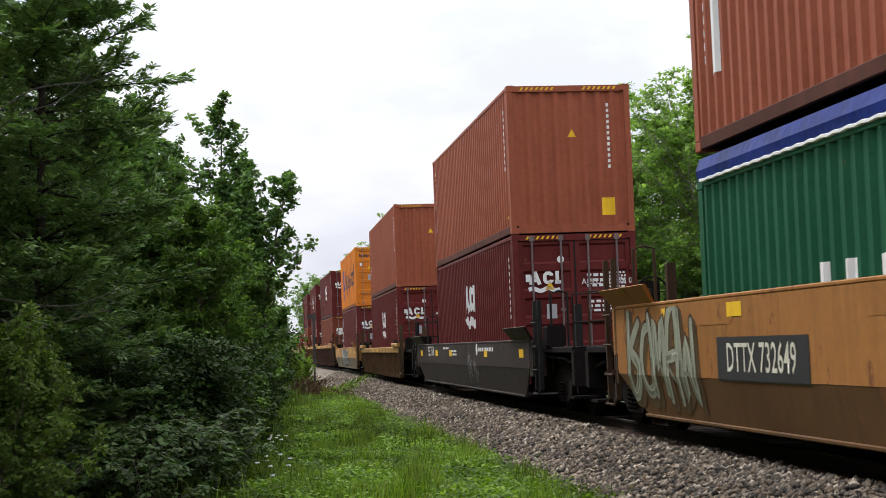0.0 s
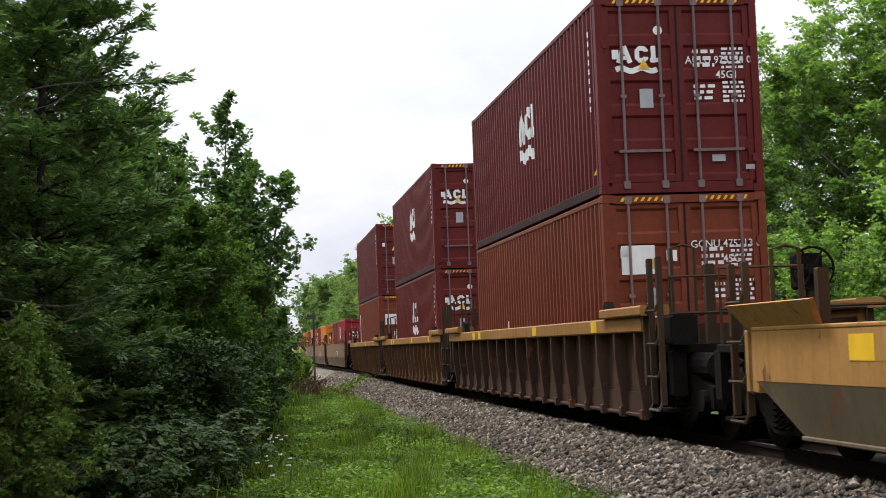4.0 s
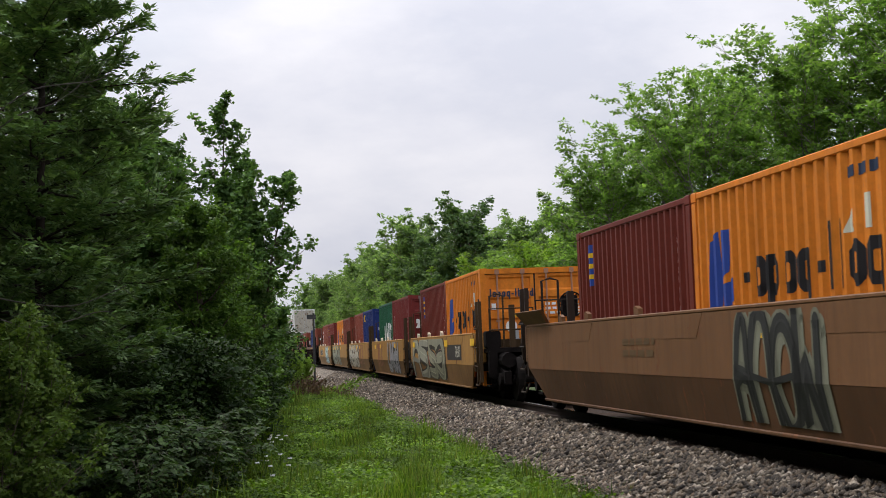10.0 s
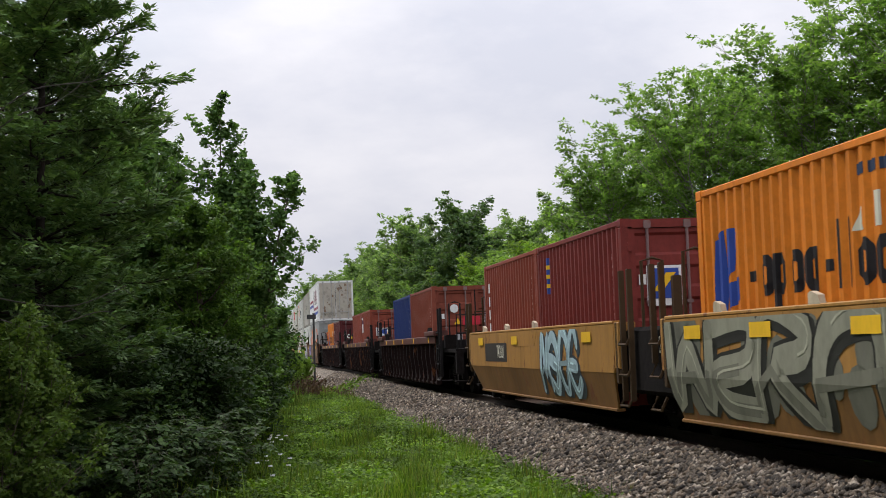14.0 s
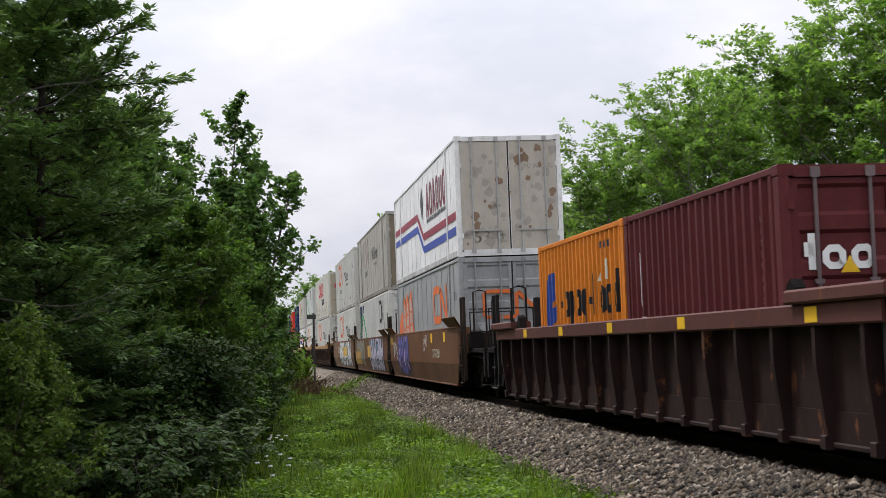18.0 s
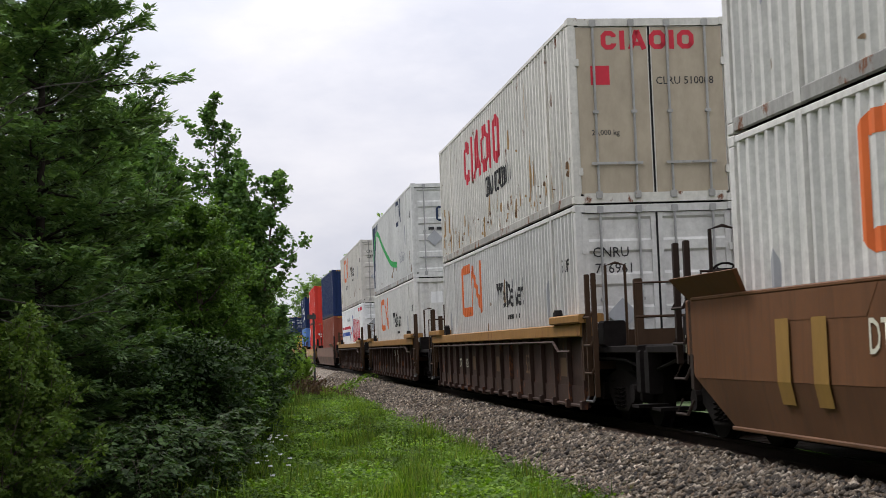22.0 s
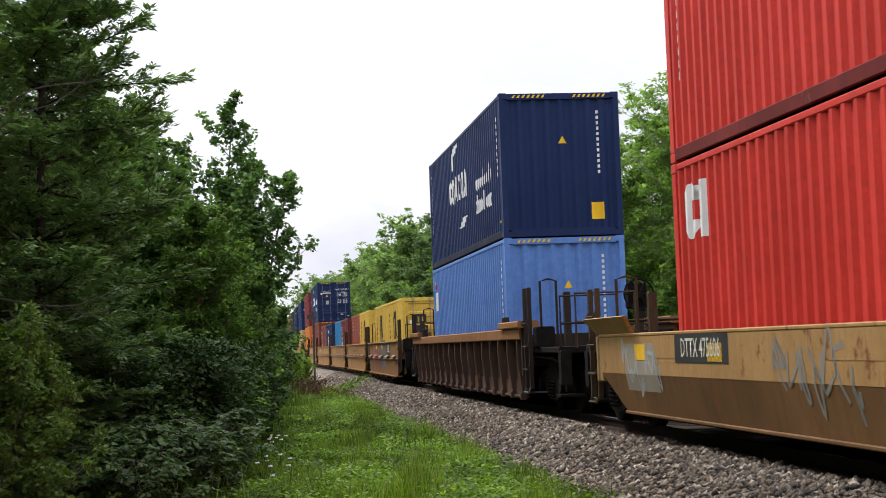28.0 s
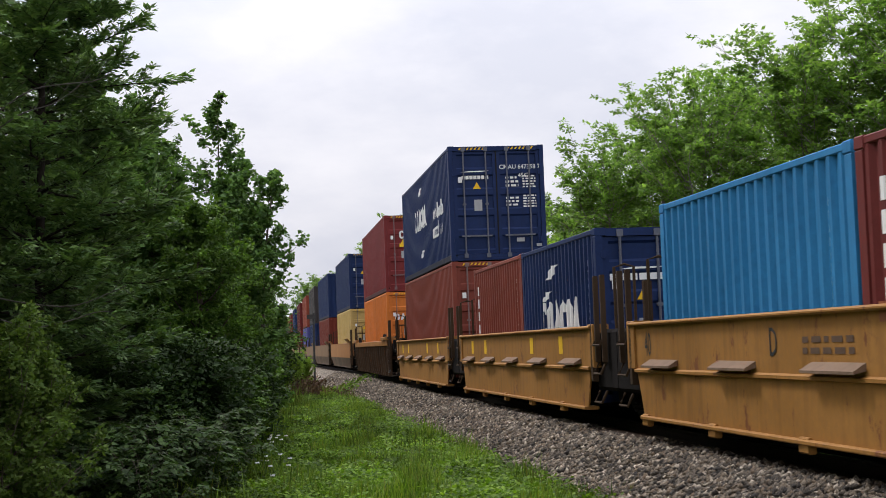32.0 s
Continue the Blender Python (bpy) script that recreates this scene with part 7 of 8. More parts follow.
def branches(rng, height, base, reach, limbs, steep, shape, twigs, twig_len, curl=0.25, vary=(0.55, 1.2), tiers=0, level=0.7):
    """Limbs off a trunk and twigs off the limbs, as arrays of 5-point and 3-point paths."""
    L, T = [], []
    for i in range(limbs):
        f = (i + rng.random()) / limbs
        if tiers:
            f = min(1.0, (math.floor(f * tiers) + 0.5 + rng.normal(0, 0.13)) / tiers)
        z = base + (height - base) * f
        r = reach * shape(f) * rng.uniform(*vary)
        a = i * 2.4 + rng.uniform(-0.6, 0.6)
        e = math.radians(steep[0] + (steep[1] - steep[0]) * f + rng.uniform(-14, 14))
        d = np.array([math.cos(a) * math.cos(e), math.sin(a) * math.cos(e), math.sin(e)])
        side = np.array([-math.sin(a), math.cos(a), 0.0]) * rng.normal(0, 0.18)
        pts = [np.array([0, 0, z]) + d * r * t + side * r * t * t + np.array([0, 0, curl * r * t * t]) + rng.normal(0, 0.02, 3) * r * (t > 0) for t in (0, 0.25, 0.5, 0.75, 1.0)]
        L.append(pts)
        for k in range(twigs):
            t = 0.08 + 0.92 * (k + rng.random()) / twigs
            j = min(3, int(t * 4))
            p = pts[j] + (pts[j + 1] - pts[j]) * (t * 4 - j)
            u = (pts[j + 1] - pts[j]) / (np.linalg.norm(pts[j + 1] - pts[j]) + 1e-9)
            v = u * 0.75 + rng.normal(0, 0.62, 3) * np.array([1, 1, level]) + np.array([0, 0, 0.26 * level])
            v /= np.linalg.norm(v)
            q = twig_len * r * rng.uniform(0.5, 1.25) * (1.15 - 0.5 * t)
            T.append([p, p + v * q * 0.55 + np.array([0, 0, 0.04 * q]), p + v * q + np.array([0, 0, 0.12 * q])])
    return L, T


def tufts(name, L, T, per_twig, per_tuft, rad, leaf, rng, mat, narrow, flat, squash, top=None, from_t=0.3):
    """Leaves in small tufts along twigs and at the ends of limbs."""
    T = np.array(T)
    c = []
    for k in range(per_twig):
        t = from_t + (1 - from_t) * (k + rng.random(len(T))) / per_twig
        t = t[:, None]
        c.append(np.where(t < 0.5, T[:, 0] + (T[:, 1] - T[:, 0]) * t * 2, T[:, 1] + (T[:, 2] - T[:, 1]) * (t * 2 - 1)))
    c.append(np.array(L)[:, 4])
    if top is not None:
        c.append(np.array([(rng.normal(0, 0.05), rng.normal(0, 0.05), top - 0.8 * rng.random()) for _ in range(6)]))
    c = np.concatenate(c)
    c = c + rng.normal(0, rad * 0.35, c.shape)
    rr = rad * rng.uniform(0.55, 1.3, (len(c), 1))
    cc, rr = np.repeat(c, per_tuft, 0), np.repeat(rr, per_tuft, 0)
    v = rng.normal(0, 1, cc.shape)
    v /= np.linalg.norm(v, axis=1, keepdims=True)
    v *= rng.random((len(v), 1)) ** 0.5
    return array_mesh(name, leaf_quads(cc + v * rr * np.array([1, 1, squash]), leaf, rng, narrow, flat), 4, mat)


def timber(name, height, r0, L, T, mat, thin=0.4, twig=0.006):
    s = Shape()
    s.tube([(0.06 * math.sin(t * 7 + r0 * 40) * t, 0.05 * math.sin(t * 5) * t, -0.3 + (height + 0.25) * t) for t in np.linspace(0, 1, 8)], [r0 * (1.12 - t) + 0.008 for t in np.linspace(0, 1, 8)], 8)
    for p in L:
        h = min(1.0, max(0.0, p[0][2] / height))
        r = r0 * thin * (1.1 - h) + twig
        s.tube(p, [r, r * 0.8, r * 0.6, r * 0.4, twig * 0.6], 5)
    for p in T:
        s.tube(p, [twig, twig * 0.7, twig * 0.35], 3)
    return s.mesh(name, mat, True)


def grow(kind, seed, height, base, reach, limbs, twigs, per_twig, per_tuft, rad, leaf, mat, bark, label, group, at, category="tree", steep=(20, 65), shape=None, twig_len=0.4, narrow=0.4, flat=0.5, squash=0.7, turn=0.0, r0=None, curl=0.25, from_t=0.3, twig=0.006, vary=(0.55, 1.2)):
    rng = np.random.default_rng(seed)
    L, T = branches(rng, height, base, reach, limbs, steep, shape or (lambda f: math.sqrt(max(0.06, 1 - f * f))), twigs, twig_len, curl, vary)
    t = thing(kind, label, category, group)
    part("trunk", timber("trunk", height, r0 or height * 0.012 + 0.03, L, T, bark, twig=twig), bark, t)
    part("crown", tufts("crown", L, T, per_twig, per_tuft, rad, leaf, rng, mat, narrow, flat, squash, height, from_t), mat, t)
    t.matrix_basis = pose(at[0], at[1], ground_z(*at), 0, 0, turn)
    return t


def put(t, x, y, turn, k=1.0, lean=0.0):
    c = copy_thing(t, pose(x, y, ground_z(x, y), lean, 0, turn))
    c.scale = (k, k, k)
    return c


def tinted(tree, mat, label, at, turn=15, k=1.0):
    """A copy of a plant's form with leaves of another colour, at a place."""
    c = put(tree, at[0], at[1], turn, k)
    crown = next(o for o in c.children if o.name.startswith("crown"))
    crown.data = crown.data.copy()
    crown.data.materials[0] = mat
    c["label"] = label
    return c


def px(x_px, depth):
    """Sideways place of a bearing at a depth; used to lay out the tree line."""
    return (x_px - 784) / 2724 * depth


# dark big conifers beside the camera
def needle_sprays(name, T, per, size, rng, mat):
    """Flat sprays of needle bunches on both sides of every twig."""
    T = np.repeat(np.array(T), per, 0)
    n = len(T)
    t = rng.random((n, 1)) ** 0.8
    p = np.where(t < 0.5, T[:, 0] + (T[:, 1] - T[:, 0]) * t * 2, T[:, 1] + (T[:, 2] - T[:, 1]) * (t * 2 - 1))
    along = T[:, 2] - T[:, 0]
    along /= np.linalg.norm(along, axis=1, keepdims=True) + 1e-9
    side = np.cross(along, np.array([0, 0, 1.0]))
    side /= np.linalg.norm(side, axis=1, keepdims=True) + 1e-9
    d = along * 0.75 + side * rng.choice((-1.0, 1.0), (n, 1)) * rng.uniform(0.15, 0.9, (n, 1)) + np.array([0, 0, 1.0]) * rng.normal(-0.14, 0.22, (n, 1))
    d /= np.linalg.norm(d, axis=1, keepdims=True)
    w = np.cross(d, np.array([0, 0, 1.0]) + rng.normal(0, 0.4, (n, 3)))
    w /= np.linalg.norm(w, axis=1, keepdims=True) + 1e-9
    k = size * rng.uniform(0.6, 1.35, (n, 1))
    p = p + rng.normal(0, 0.018, (n, 3))
    return array_mesh(name, np.stack([p, p + d * k * 0.5 + w * k * 0.17, p + d * k, p + d * k * 0.5 - w * k * 0.17], 1), 4, mat)


def conifer(seed, height, base, reach, limbs, twigs, per, at, turn):
    rng = np.random.default_rng(seed)
    form = lambda f: 0.6 + 1.4 * f if f < 0.3 else 1.04 - 0.05 * f if f < 0.54 else max(0.3, 1.0 - 1.6 * (f - 0.54))
    L, T = branches(rng, height, base, reach, limbs, (-7, 14), form, twigs, 0.42, 0.13, (0.72, 1.0), 24, 0.22)
    t = thing("pine_tree", "tall dark green conifer with layered boughs", "tree", "trees left of the track")
    part("trunk", timber("trunk", height, 0.075, L, T, BARK_DARK, twig=0.005), BARK_DARK, t)
    part("crown", needle_sprays("crown", T, per, 0.105, rng, LEAF_DARK), LEAF_DARK, t)
    t.matrix_basis = pose(at[0], at[1], ground_z(*at), 0, 0, turn)
    return t


pine = conifer(1, 8.6, 0.9, 1.78, 120, 24, 44, (-5.05, 19.3), 20)
put(pine, -7.3, 22.0, 140, 1.05)
put(pine, -6.7, 17.0, 250, 1.0)
put(pine, -5.9, 24.0, 300, 0.8)
# Unseen conifer added to block sky light from the undergrowth on the left.
put(pine, -8.6, 13.5, 80, 1.1)


def bare_branch(tree, pts, r):
    """A leafless grey bough with side twigs."""
    s = Shape().tube(spline(pts, 3), [r * (1 - i / (3 * len(pts))) + 0.003 for i in range(3 * (len(pts) - 1) + 1)], 5)
    for i in range(1, len(pts)):
        a, b = Vector(pts[i - 1]), Vector(pts[i])
        for k in range(2):
            p = a.lerp(b, 0.3 + 0.5 * k)
            s.tube([tuple(p), tuple(p + (b - a) * 0.45 + Vector((0.02, 0, 0.16 - 0.3 * k))), tuple(p + (b - a) * 0.8 + Vector((0.0, 0, 0.2 - 0.42 * k)))], [r * 0.4, r * 0.25, 0.002], 4)
    part("bare_branch", s, BARK_TWIG, tree, "leafless pale grey bough")


for k, (z, reach, rise) in enumerate(((5.0, 1.3, 0.5), (4.7, 1.1, 0.75), (2.75, 1.5, 0.12), (2.6, 1.35, -0.05))):
    bare_branch(pine, [(x, y, zz) for x, y, zz in [Matrix.Rotation(radians(-20), 3, 'Z') @ Vector((reach * t - 0.1, -1.5 - 0.25 * k * 0.2, z + rise * t + 0.1 * math.sin(5 * t + k))) for t in (0, 0.3, 0.6, 0.85, 1.0)]], 0.007)
# broadleaf thicket along the left side
maple = grow("maple_tree", 2, 6.2, 0.4, 1.9, 50, 11, 3, 26, 0.17, 0.095, LEAF_SWAY, BARK, "dense dark green broadleaf tree", "trees left of the track", (-5.9, 27.0), steep=(5, 60), twig_len=0.45, narrow=0.42, flat=0.5, squash=0.75)
# The last three stand out of view, added to darken the undergrowth.
for x, y, a, k in ((-6.9, 31, 60, 1.0), (-7.7, 36, 130, 1.1), (-8.6, 42, 200, 1.1), (-8.5, 50, 280, 1.05), (-9.5, 57, 10, 1.05), (-10.5, 66, 90, 1.0), (-12, 76, 160, 1.15), (-13.5, 45, 30, 1.3), (-12.5, 33, 50, 1.3), (-15.5, 62, 75, 1.4), (-17, 85, 20, 1.4), (-11.5, 24, 20, 1.2), (-20, 105, 60, 1.3), (-24, 125, 60, 1.3), (-9.0, 9.0, 30, 1.5), (-9.8, 17.5, 200, 1.6), (-8.2, 3.0, 110, 1.5)):
    put(maple, x, y, a, k)
for x, y, a, k in ((px(352, 25.5), 25.5, 40, 0.66), (px(300, 27.5), 27.5, 160, 0.74), (px(392, 30), 30, 280, 0.6)):
    tinted(maple, LEAF_MAPLE, "fresh green broadleaf tree at the thicket edge", (x, y), a, k)
shrub = make_tree("shrub", 3, 2.3, 0.05, 1.15, 34, 22000, 0.085, LEAF_MID, BARK, "leafy green roadside shrub", "shrub", "shrubs left of the track", rise=0.9, droop=0.25, clump=0.26, narrow=0.4, flat=0.7, r0=0.04, at=(-7.6, 50.0), start=0.1, bunch=20)
# Leaf colour cut dark so these shrubs hold the thicket's shade.
shaded_shrub = tinted(shrub, LEAF_SHADE, "green shrub below the trees, shade in its leaf colour", (-4.9, 21.0), 10, 0.6)
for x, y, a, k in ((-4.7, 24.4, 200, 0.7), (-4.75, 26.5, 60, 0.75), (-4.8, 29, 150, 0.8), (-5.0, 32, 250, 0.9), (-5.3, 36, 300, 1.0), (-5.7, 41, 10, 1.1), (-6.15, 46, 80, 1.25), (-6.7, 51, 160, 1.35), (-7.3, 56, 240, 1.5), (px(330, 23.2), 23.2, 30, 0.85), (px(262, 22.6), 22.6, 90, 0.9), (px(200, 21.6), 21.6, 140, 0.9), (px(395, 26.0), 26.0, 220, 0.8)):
    put(shaded_shrub, x, y, a, k)
for x, y, a, k in ( (-8.1, 61, 320, 1.6), (-8.9, 66, 20, 1.7), (-9.5, 72, 110, 1.7), (-10.6, 80, 200, 1.6), (-11.7, 88, 290, 1.6), (-7.2, 47.5, 10, 1.9), (-8.1, 55, 120, 2.0), (-9.0, 63, 200, 2.1), (-6.3, 33, 90, 1.2), (-6.8, 38, 190, 1.4)):
    put(shrub, x, y, a, k)
young = grow("young_bush", 4, 1.9, 0.1, 1.0, 46, 10, 3, 16, 0.07, 0.055, LEAF_YOUNG, BARK, "yellow-green bush with upright shoots at the thicket edge", "bushes at the thicket edge", (-4.6, 16.2), "bush", steep=(25, 70), shape=lambda f: 1.0 - 0.35 * f, twig_len=0.4, narrow=0.36, flat=0.5, squash=0.9, r0=0.03, from_t=0.1, twig=0.004, vary=(0.5, 1.25))
put(young, -4.6, 16.9, 200, 0.9)


def bramble(seed, stems, height):
    """Arching canes with leaflets in rows on side stalks."""
    rng = np.random.default_rng(seed)
    canes, stalks = [], []
    for i in range(stems):
        a = i * 2.4 + rng.uniform(-0.4, 0.4)
        h, r = height * rng.uniform(0.6, 1.1), height * rng.uniform(0.15, 0.75)
        path = [np.array((math.cos(a) * r * t, math.sin(a) * r * t, h * (1.75 * t - 0.78 * t * t))) for t in (0, 0.25, 0.5, 0.75, 1.0)]
        canes.append(path)
        for k in range(13):
            t = 0.25 + 0.75 * (k + rng.random()) / 13
            j = min(3, int(t * 4))
            p = path[j] + (path[j + 1] - path[j]) * (t * 4 - j)
            b = a + rng.uniform(-1.6, 1.6)
            q = height * rng.uniform(0.17, 0.34)
            d = np.array((math.cos(b), math.sin(b), rng.uniform(-0.05, 0.45)))
            stalks.append([p, p + d * q * 0.5 + np.array((0, 0, 0.05 * q)), p + d * q - np.array((0, 0, 0.18 * q))])
    S = np.array(stalks)
    pts, dirs = [], []
    for k in range(13):
        f, sign = min(1.0, 0.2 + 0.8 * (k // 2) / 6), (-1) ** k
        base = S[:, 0] + (S[:, 1] - S[:, 0]) * f * 2 if f < 0.5 else S[:, 1] + (S[:, 2] - S[:, 1]) * (f * 2 - 1)
        u = S[:, 2] - S[:, 0]
        u = u / np.linalg.norm(u, axis=1, keepdims=True)
        side = np.cross(u, np.array((0, 0, 1.0)))
        d = u * (0.5 if k < 12 else 1.0) + side * sign * (0.9 if k < 12 else 0.0) + rng.normal(0, 0.14, base.shape) - np.array((0, 0, 0.12))
        pts.append(base)
        dirs.append(d / np.linalg.norm(d, axis=1, keepdims=True))
    P, D = np.concatenate(pts), np.concatenate(dirs)
    w = np.cross(D, np.array((0, 0, 1.0)) + rng.normal(0, 0.45, P.shape))
    w /= np.linalg.norm(w, axis=1, keepdims=True) + 1e-9
    k = 0.105 * rng.uniform(0.7, 1.3, (len(P), 1))
    t = thing("bramble_bush", "leafy green bramble with arching canes", "bush", "brambles below the trees")
    wood = Shape()
    for c in canes:
        wood.tube([tuple(v) for v in c], [0.008, 0.007, 0.006, 0.005, 0.003], 5)
    for c in stalks:
        wood.tube([tuple(v) for v in c], 0.002, 3)
    part("cane", wood, BARK, t)
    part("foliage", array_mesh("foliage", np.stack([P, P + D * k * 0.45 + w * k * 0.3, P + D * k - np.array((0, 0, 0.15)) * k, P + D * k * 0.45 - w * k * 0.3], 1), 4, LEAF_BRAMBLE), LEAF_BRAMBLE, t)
    return t


brambles = [bramble(51, 15, 1.1), bramble(52, 13, 0.95), bramble(53, 17, 1.25)]
spots = ((70, 18.2, 1.0), (125, 17.6, 0.95), (150, 19.4, 1.1), (205, 18.3, 1.0), (235, 20.0, 1.0), (270, 18.0, 0.85), (310, 19.4, 0.95), (340, 18.6, 0.7), (365, 20.8, 0.85), (300, 21.6, 1.0), (385, 23.0, 0.8), (350, 23.4, 1.0), (404, 26.0, 0.6), (180, 21.8, 1.1), (100, 20.6, 1.1), (30, 19.6, 1.1), (380, 18.9, 0.45), (250, 16.9, 0.7))
for k, (bearing, depth, size) in enumerate(spots):
    b = brambles[k % 3]
    x = px(bearing, depth)
    if k < 3:
        b.matrix_basis = pose(x, depth, ground_z(x, depth), 0, 0, 50 * k)
    else:
        put(b, x, depth, 77 * k, size)


def lateral_z(x, y):
    """Height of the bed or the soil beside it."""
    d = lateral_of(x, y)
    return float(np.interp(d, [q[0] for q in BED_PROFILE], [q[1] for q in BED_PROFILE])) if d > -2.8 else ground_z(x, y)


WITHERED_M = leaf_mat("withered_leaf", [(0.07, 0.04, 0.022), (0.1, 0.055, 0.03), (0.06, 0.05, 0.025)], 0.2, 0.8)


def dead_brush():
    """A heap of bare brown twigs at the end of the thicket."""
    rng = random.Random(12)
    twigs = Shape()
    for _ in range(260):
        y = rng.uniform(57, 66)
        bearing = rng.uniform(500, 560) if rng.random() < 0.7 else rng.uniform(540, 622)
        x = px(bearing, y)
        h = rng.uniform(0.25, 0.75) * (1.0 if bearing < 560 else 0.5)
        dx, dy = rng.uniform(-0.5, 0.6) * h, rng.uniform(-0.4, 0.4) * h
        z = ground_z(x, y)
        twigs.tube([(x, y, z - 0.05), (x + dx * 0.4, y + dy * 0.4, z + h * 0.6), (x + dx, y + dy, z + h)], [0.02, 0.014, 0.006], 4)
        twigs.tube([(x + dx * 0.4, y + dy * 0.4, z + h * 0.6), (x + dx * 0.1, y + dy, z + h * 0.95)], [0.012, 0.005], 4)
    tips = np.array([v for v in twigs.v[::5]])
    leaves = np.concatenate([leaf_quads(tips + g.normal(0, 0.1, tips.shape), 0.11, g, 0.3, 0.4) for g in (np.random.default_rng(5), np.random.default_rng(6))])
    tagged(new("withered_leaves", array_mesh("withered_leaves", leaves, 4, WITHERED_M)), "withered brown leaves on dead twigs", "leaves", kind="stuff")
    g = np.random.default_rng(9)
    spots = np.array([(px(b, d), d) for b, d in zip(g.normal(608, 22, 150), g.uniform(61, 68, 150))])
    pts = np.array([(x + g.normal(0, 0.05), y, lateral_z(x, y) + g.random() * 0.28) for x, y in spots for _ in range(5)])
    tagged(new("ballast_weeds", array_mesh("ballast_weeds", leaf_quads(pts, 0.1, g, 0.4, 0.5), 4, WEED_M)), "green weeds creeping over the ballast", "weeds", kind="stuff")
    heap = tagged(new("dead_brush", twigs.mesh("dead_brush", BRUSH_M)), "tangle of dead brown twigs beside the ballast", "brush", kind="stuff")
    return heap


BRUSH_M = plain("dead_brush_wood", (0.1, 0.065, 0.045), 0.9, 0, 0.4, 9.0, 0.3)
dead_brush()
for bearing, depth, k in ((514, 66, 0.6), (538, 70, 0.55), (526, 74, 0.7), (506, 60, 0.5)):
    tinted(young, LEAF_BRIGHT, "low yellow-green bush beside the track", (px(bearing, depth), depth), bearing, k)


# trees whose tops swing in the wind
swaying = []


def sway_tree(seed, height, at, label, tops, reach=1.25):
    """A thin tree: a still lower crown, and tops that swing about their foot."""
    rng = np.random.default_rng(seed)
    t = thing("poplar_tree", label, "tree", "trees swaying in the wind")
    t.matrix_basis = pose(at[0], at[1], ground_z(*at))
    low, tw = branches(rng, height, 0.3, reach, 34, (15, 55), lambda f: 1.1 - 0.6 * f, 9, 0.5)
    part("trunk", timber("trunk", height * 0.95, 0.07, low, tw, BARK), BARK, t)
    part("crown", tufts("crown", low, tw, 3, 22, 0.15, 0.1, rng, LEAF_SWAY, 0.42, 0.45, 0.8), LEAF_SWAY, t)
    for k, (dx, dy, z0, h, reach, limbs) in enumerate(tops):
        L, T = branches(rng, h, h * 0.08, reach, limbs, (22, 62), lambda f: max(0.3, 1.05 - 0.7 * f), 7, 0.42, 0.3)
        top = part("swaying_top", tufts("top", L, T, 3, 9, 0.1, 0.105, rng, LEAF_SWAY, 0.4, 0.35, 0.9, h), LEAF_SWAY, t, m=pose(dx, dy, z0))
        part("stem", timber("stem", h, 0.03, L, T, BARK), BARK, top)
        swaying.append((top, (dx, dy, z0), h, k, at[1]))
    return t


A_Y, B_Y = 36.0, 34.0
sway_tree(21, 5.4, (px(402, A_Y), A_Y), "slender broadleaf tree bending in the wind", [(0.0, 0.0, 3.2, 4.35, 1.45, 17), (-0.95, 0.1, 2.8, 3.8, 1.2, 15), (0.35, -0.1, 2.8, 3.3, 1.1, 14)])
sway_tree(22, 4.4, (px(436, B_Y), B_Y), "slender broadleaf tree leaning over the verge", [(0.3, 0.0, 2.2, 3.35, 1.0, 15), (-0.3, 0.1, 2.3, 3.0, 1.0, 14)], 0.85)

# wood on the far side of the track
crown_form = lambda f: 0.55 + 0.5 * math.sin(math.pi * (0.12 + 0.7 * f))
ash = grow("ash_tree", 5, 10.4, 1.6, 3.9, 64, 13, 3, 15, 0.28, 0.19, LEAF_LIGHT, BARK_GREY, "tall light green broadleaf tree with airy crown", "trees right of the track", (px(1250, 66), 66), steep=(4, 46), shape=crown_form, twig_len=0.42, narrow=0.32, flat=0.9, squash=0.32, twig=0.012)
birch = grow("birch_tree", 6, 8.6, 0.6, 2.6, 56, 12, 3, 14, 0.3, 0.21, LEAF_FAR, BARK_GREY, "mid-green broadleaf tree at the edge of the wood", "trees right of the track", (px(640, 150), 150), steep=(4, 50), shape=crown_form, twig_len=0.45, narrow=0.36, flat=0.7, squash=0.5, twig=0.012)
sapling = grow("sapling", 8, 5.4, 0.2, 2.2, 48, 11, 3, 13, 0.25, 0.165, LEAF_LIGHT, BARK_GREY, "light green sapling beside the far ditch", "trees right of the track", (px(905, 84), 84), steep=(4, 50), shape=crown_form, twig_len=0.45, narrow=0.34, flat=0.75, squash=0.42, twig=0.01)


deep = tinted(birch, LEAF_DEEP, "deep green broadleaf tree in the wood", (px(760, 260), 260))
bright = tinted(sapling, LEAF_BRIGHT, "bright yellow-green tree at the edge of the wood", (px(1000, 80), 80))
# undergrowth added along the far shoulder to darken the view under the cars
for k in range(17):
    xx, yy = beside(-26 + 5.2 * k, 5.0 + 0.5 * (k % 3))
    put(shrub, xx, yy, 67 * k, 0.72 + 0.08 * (k % 4))
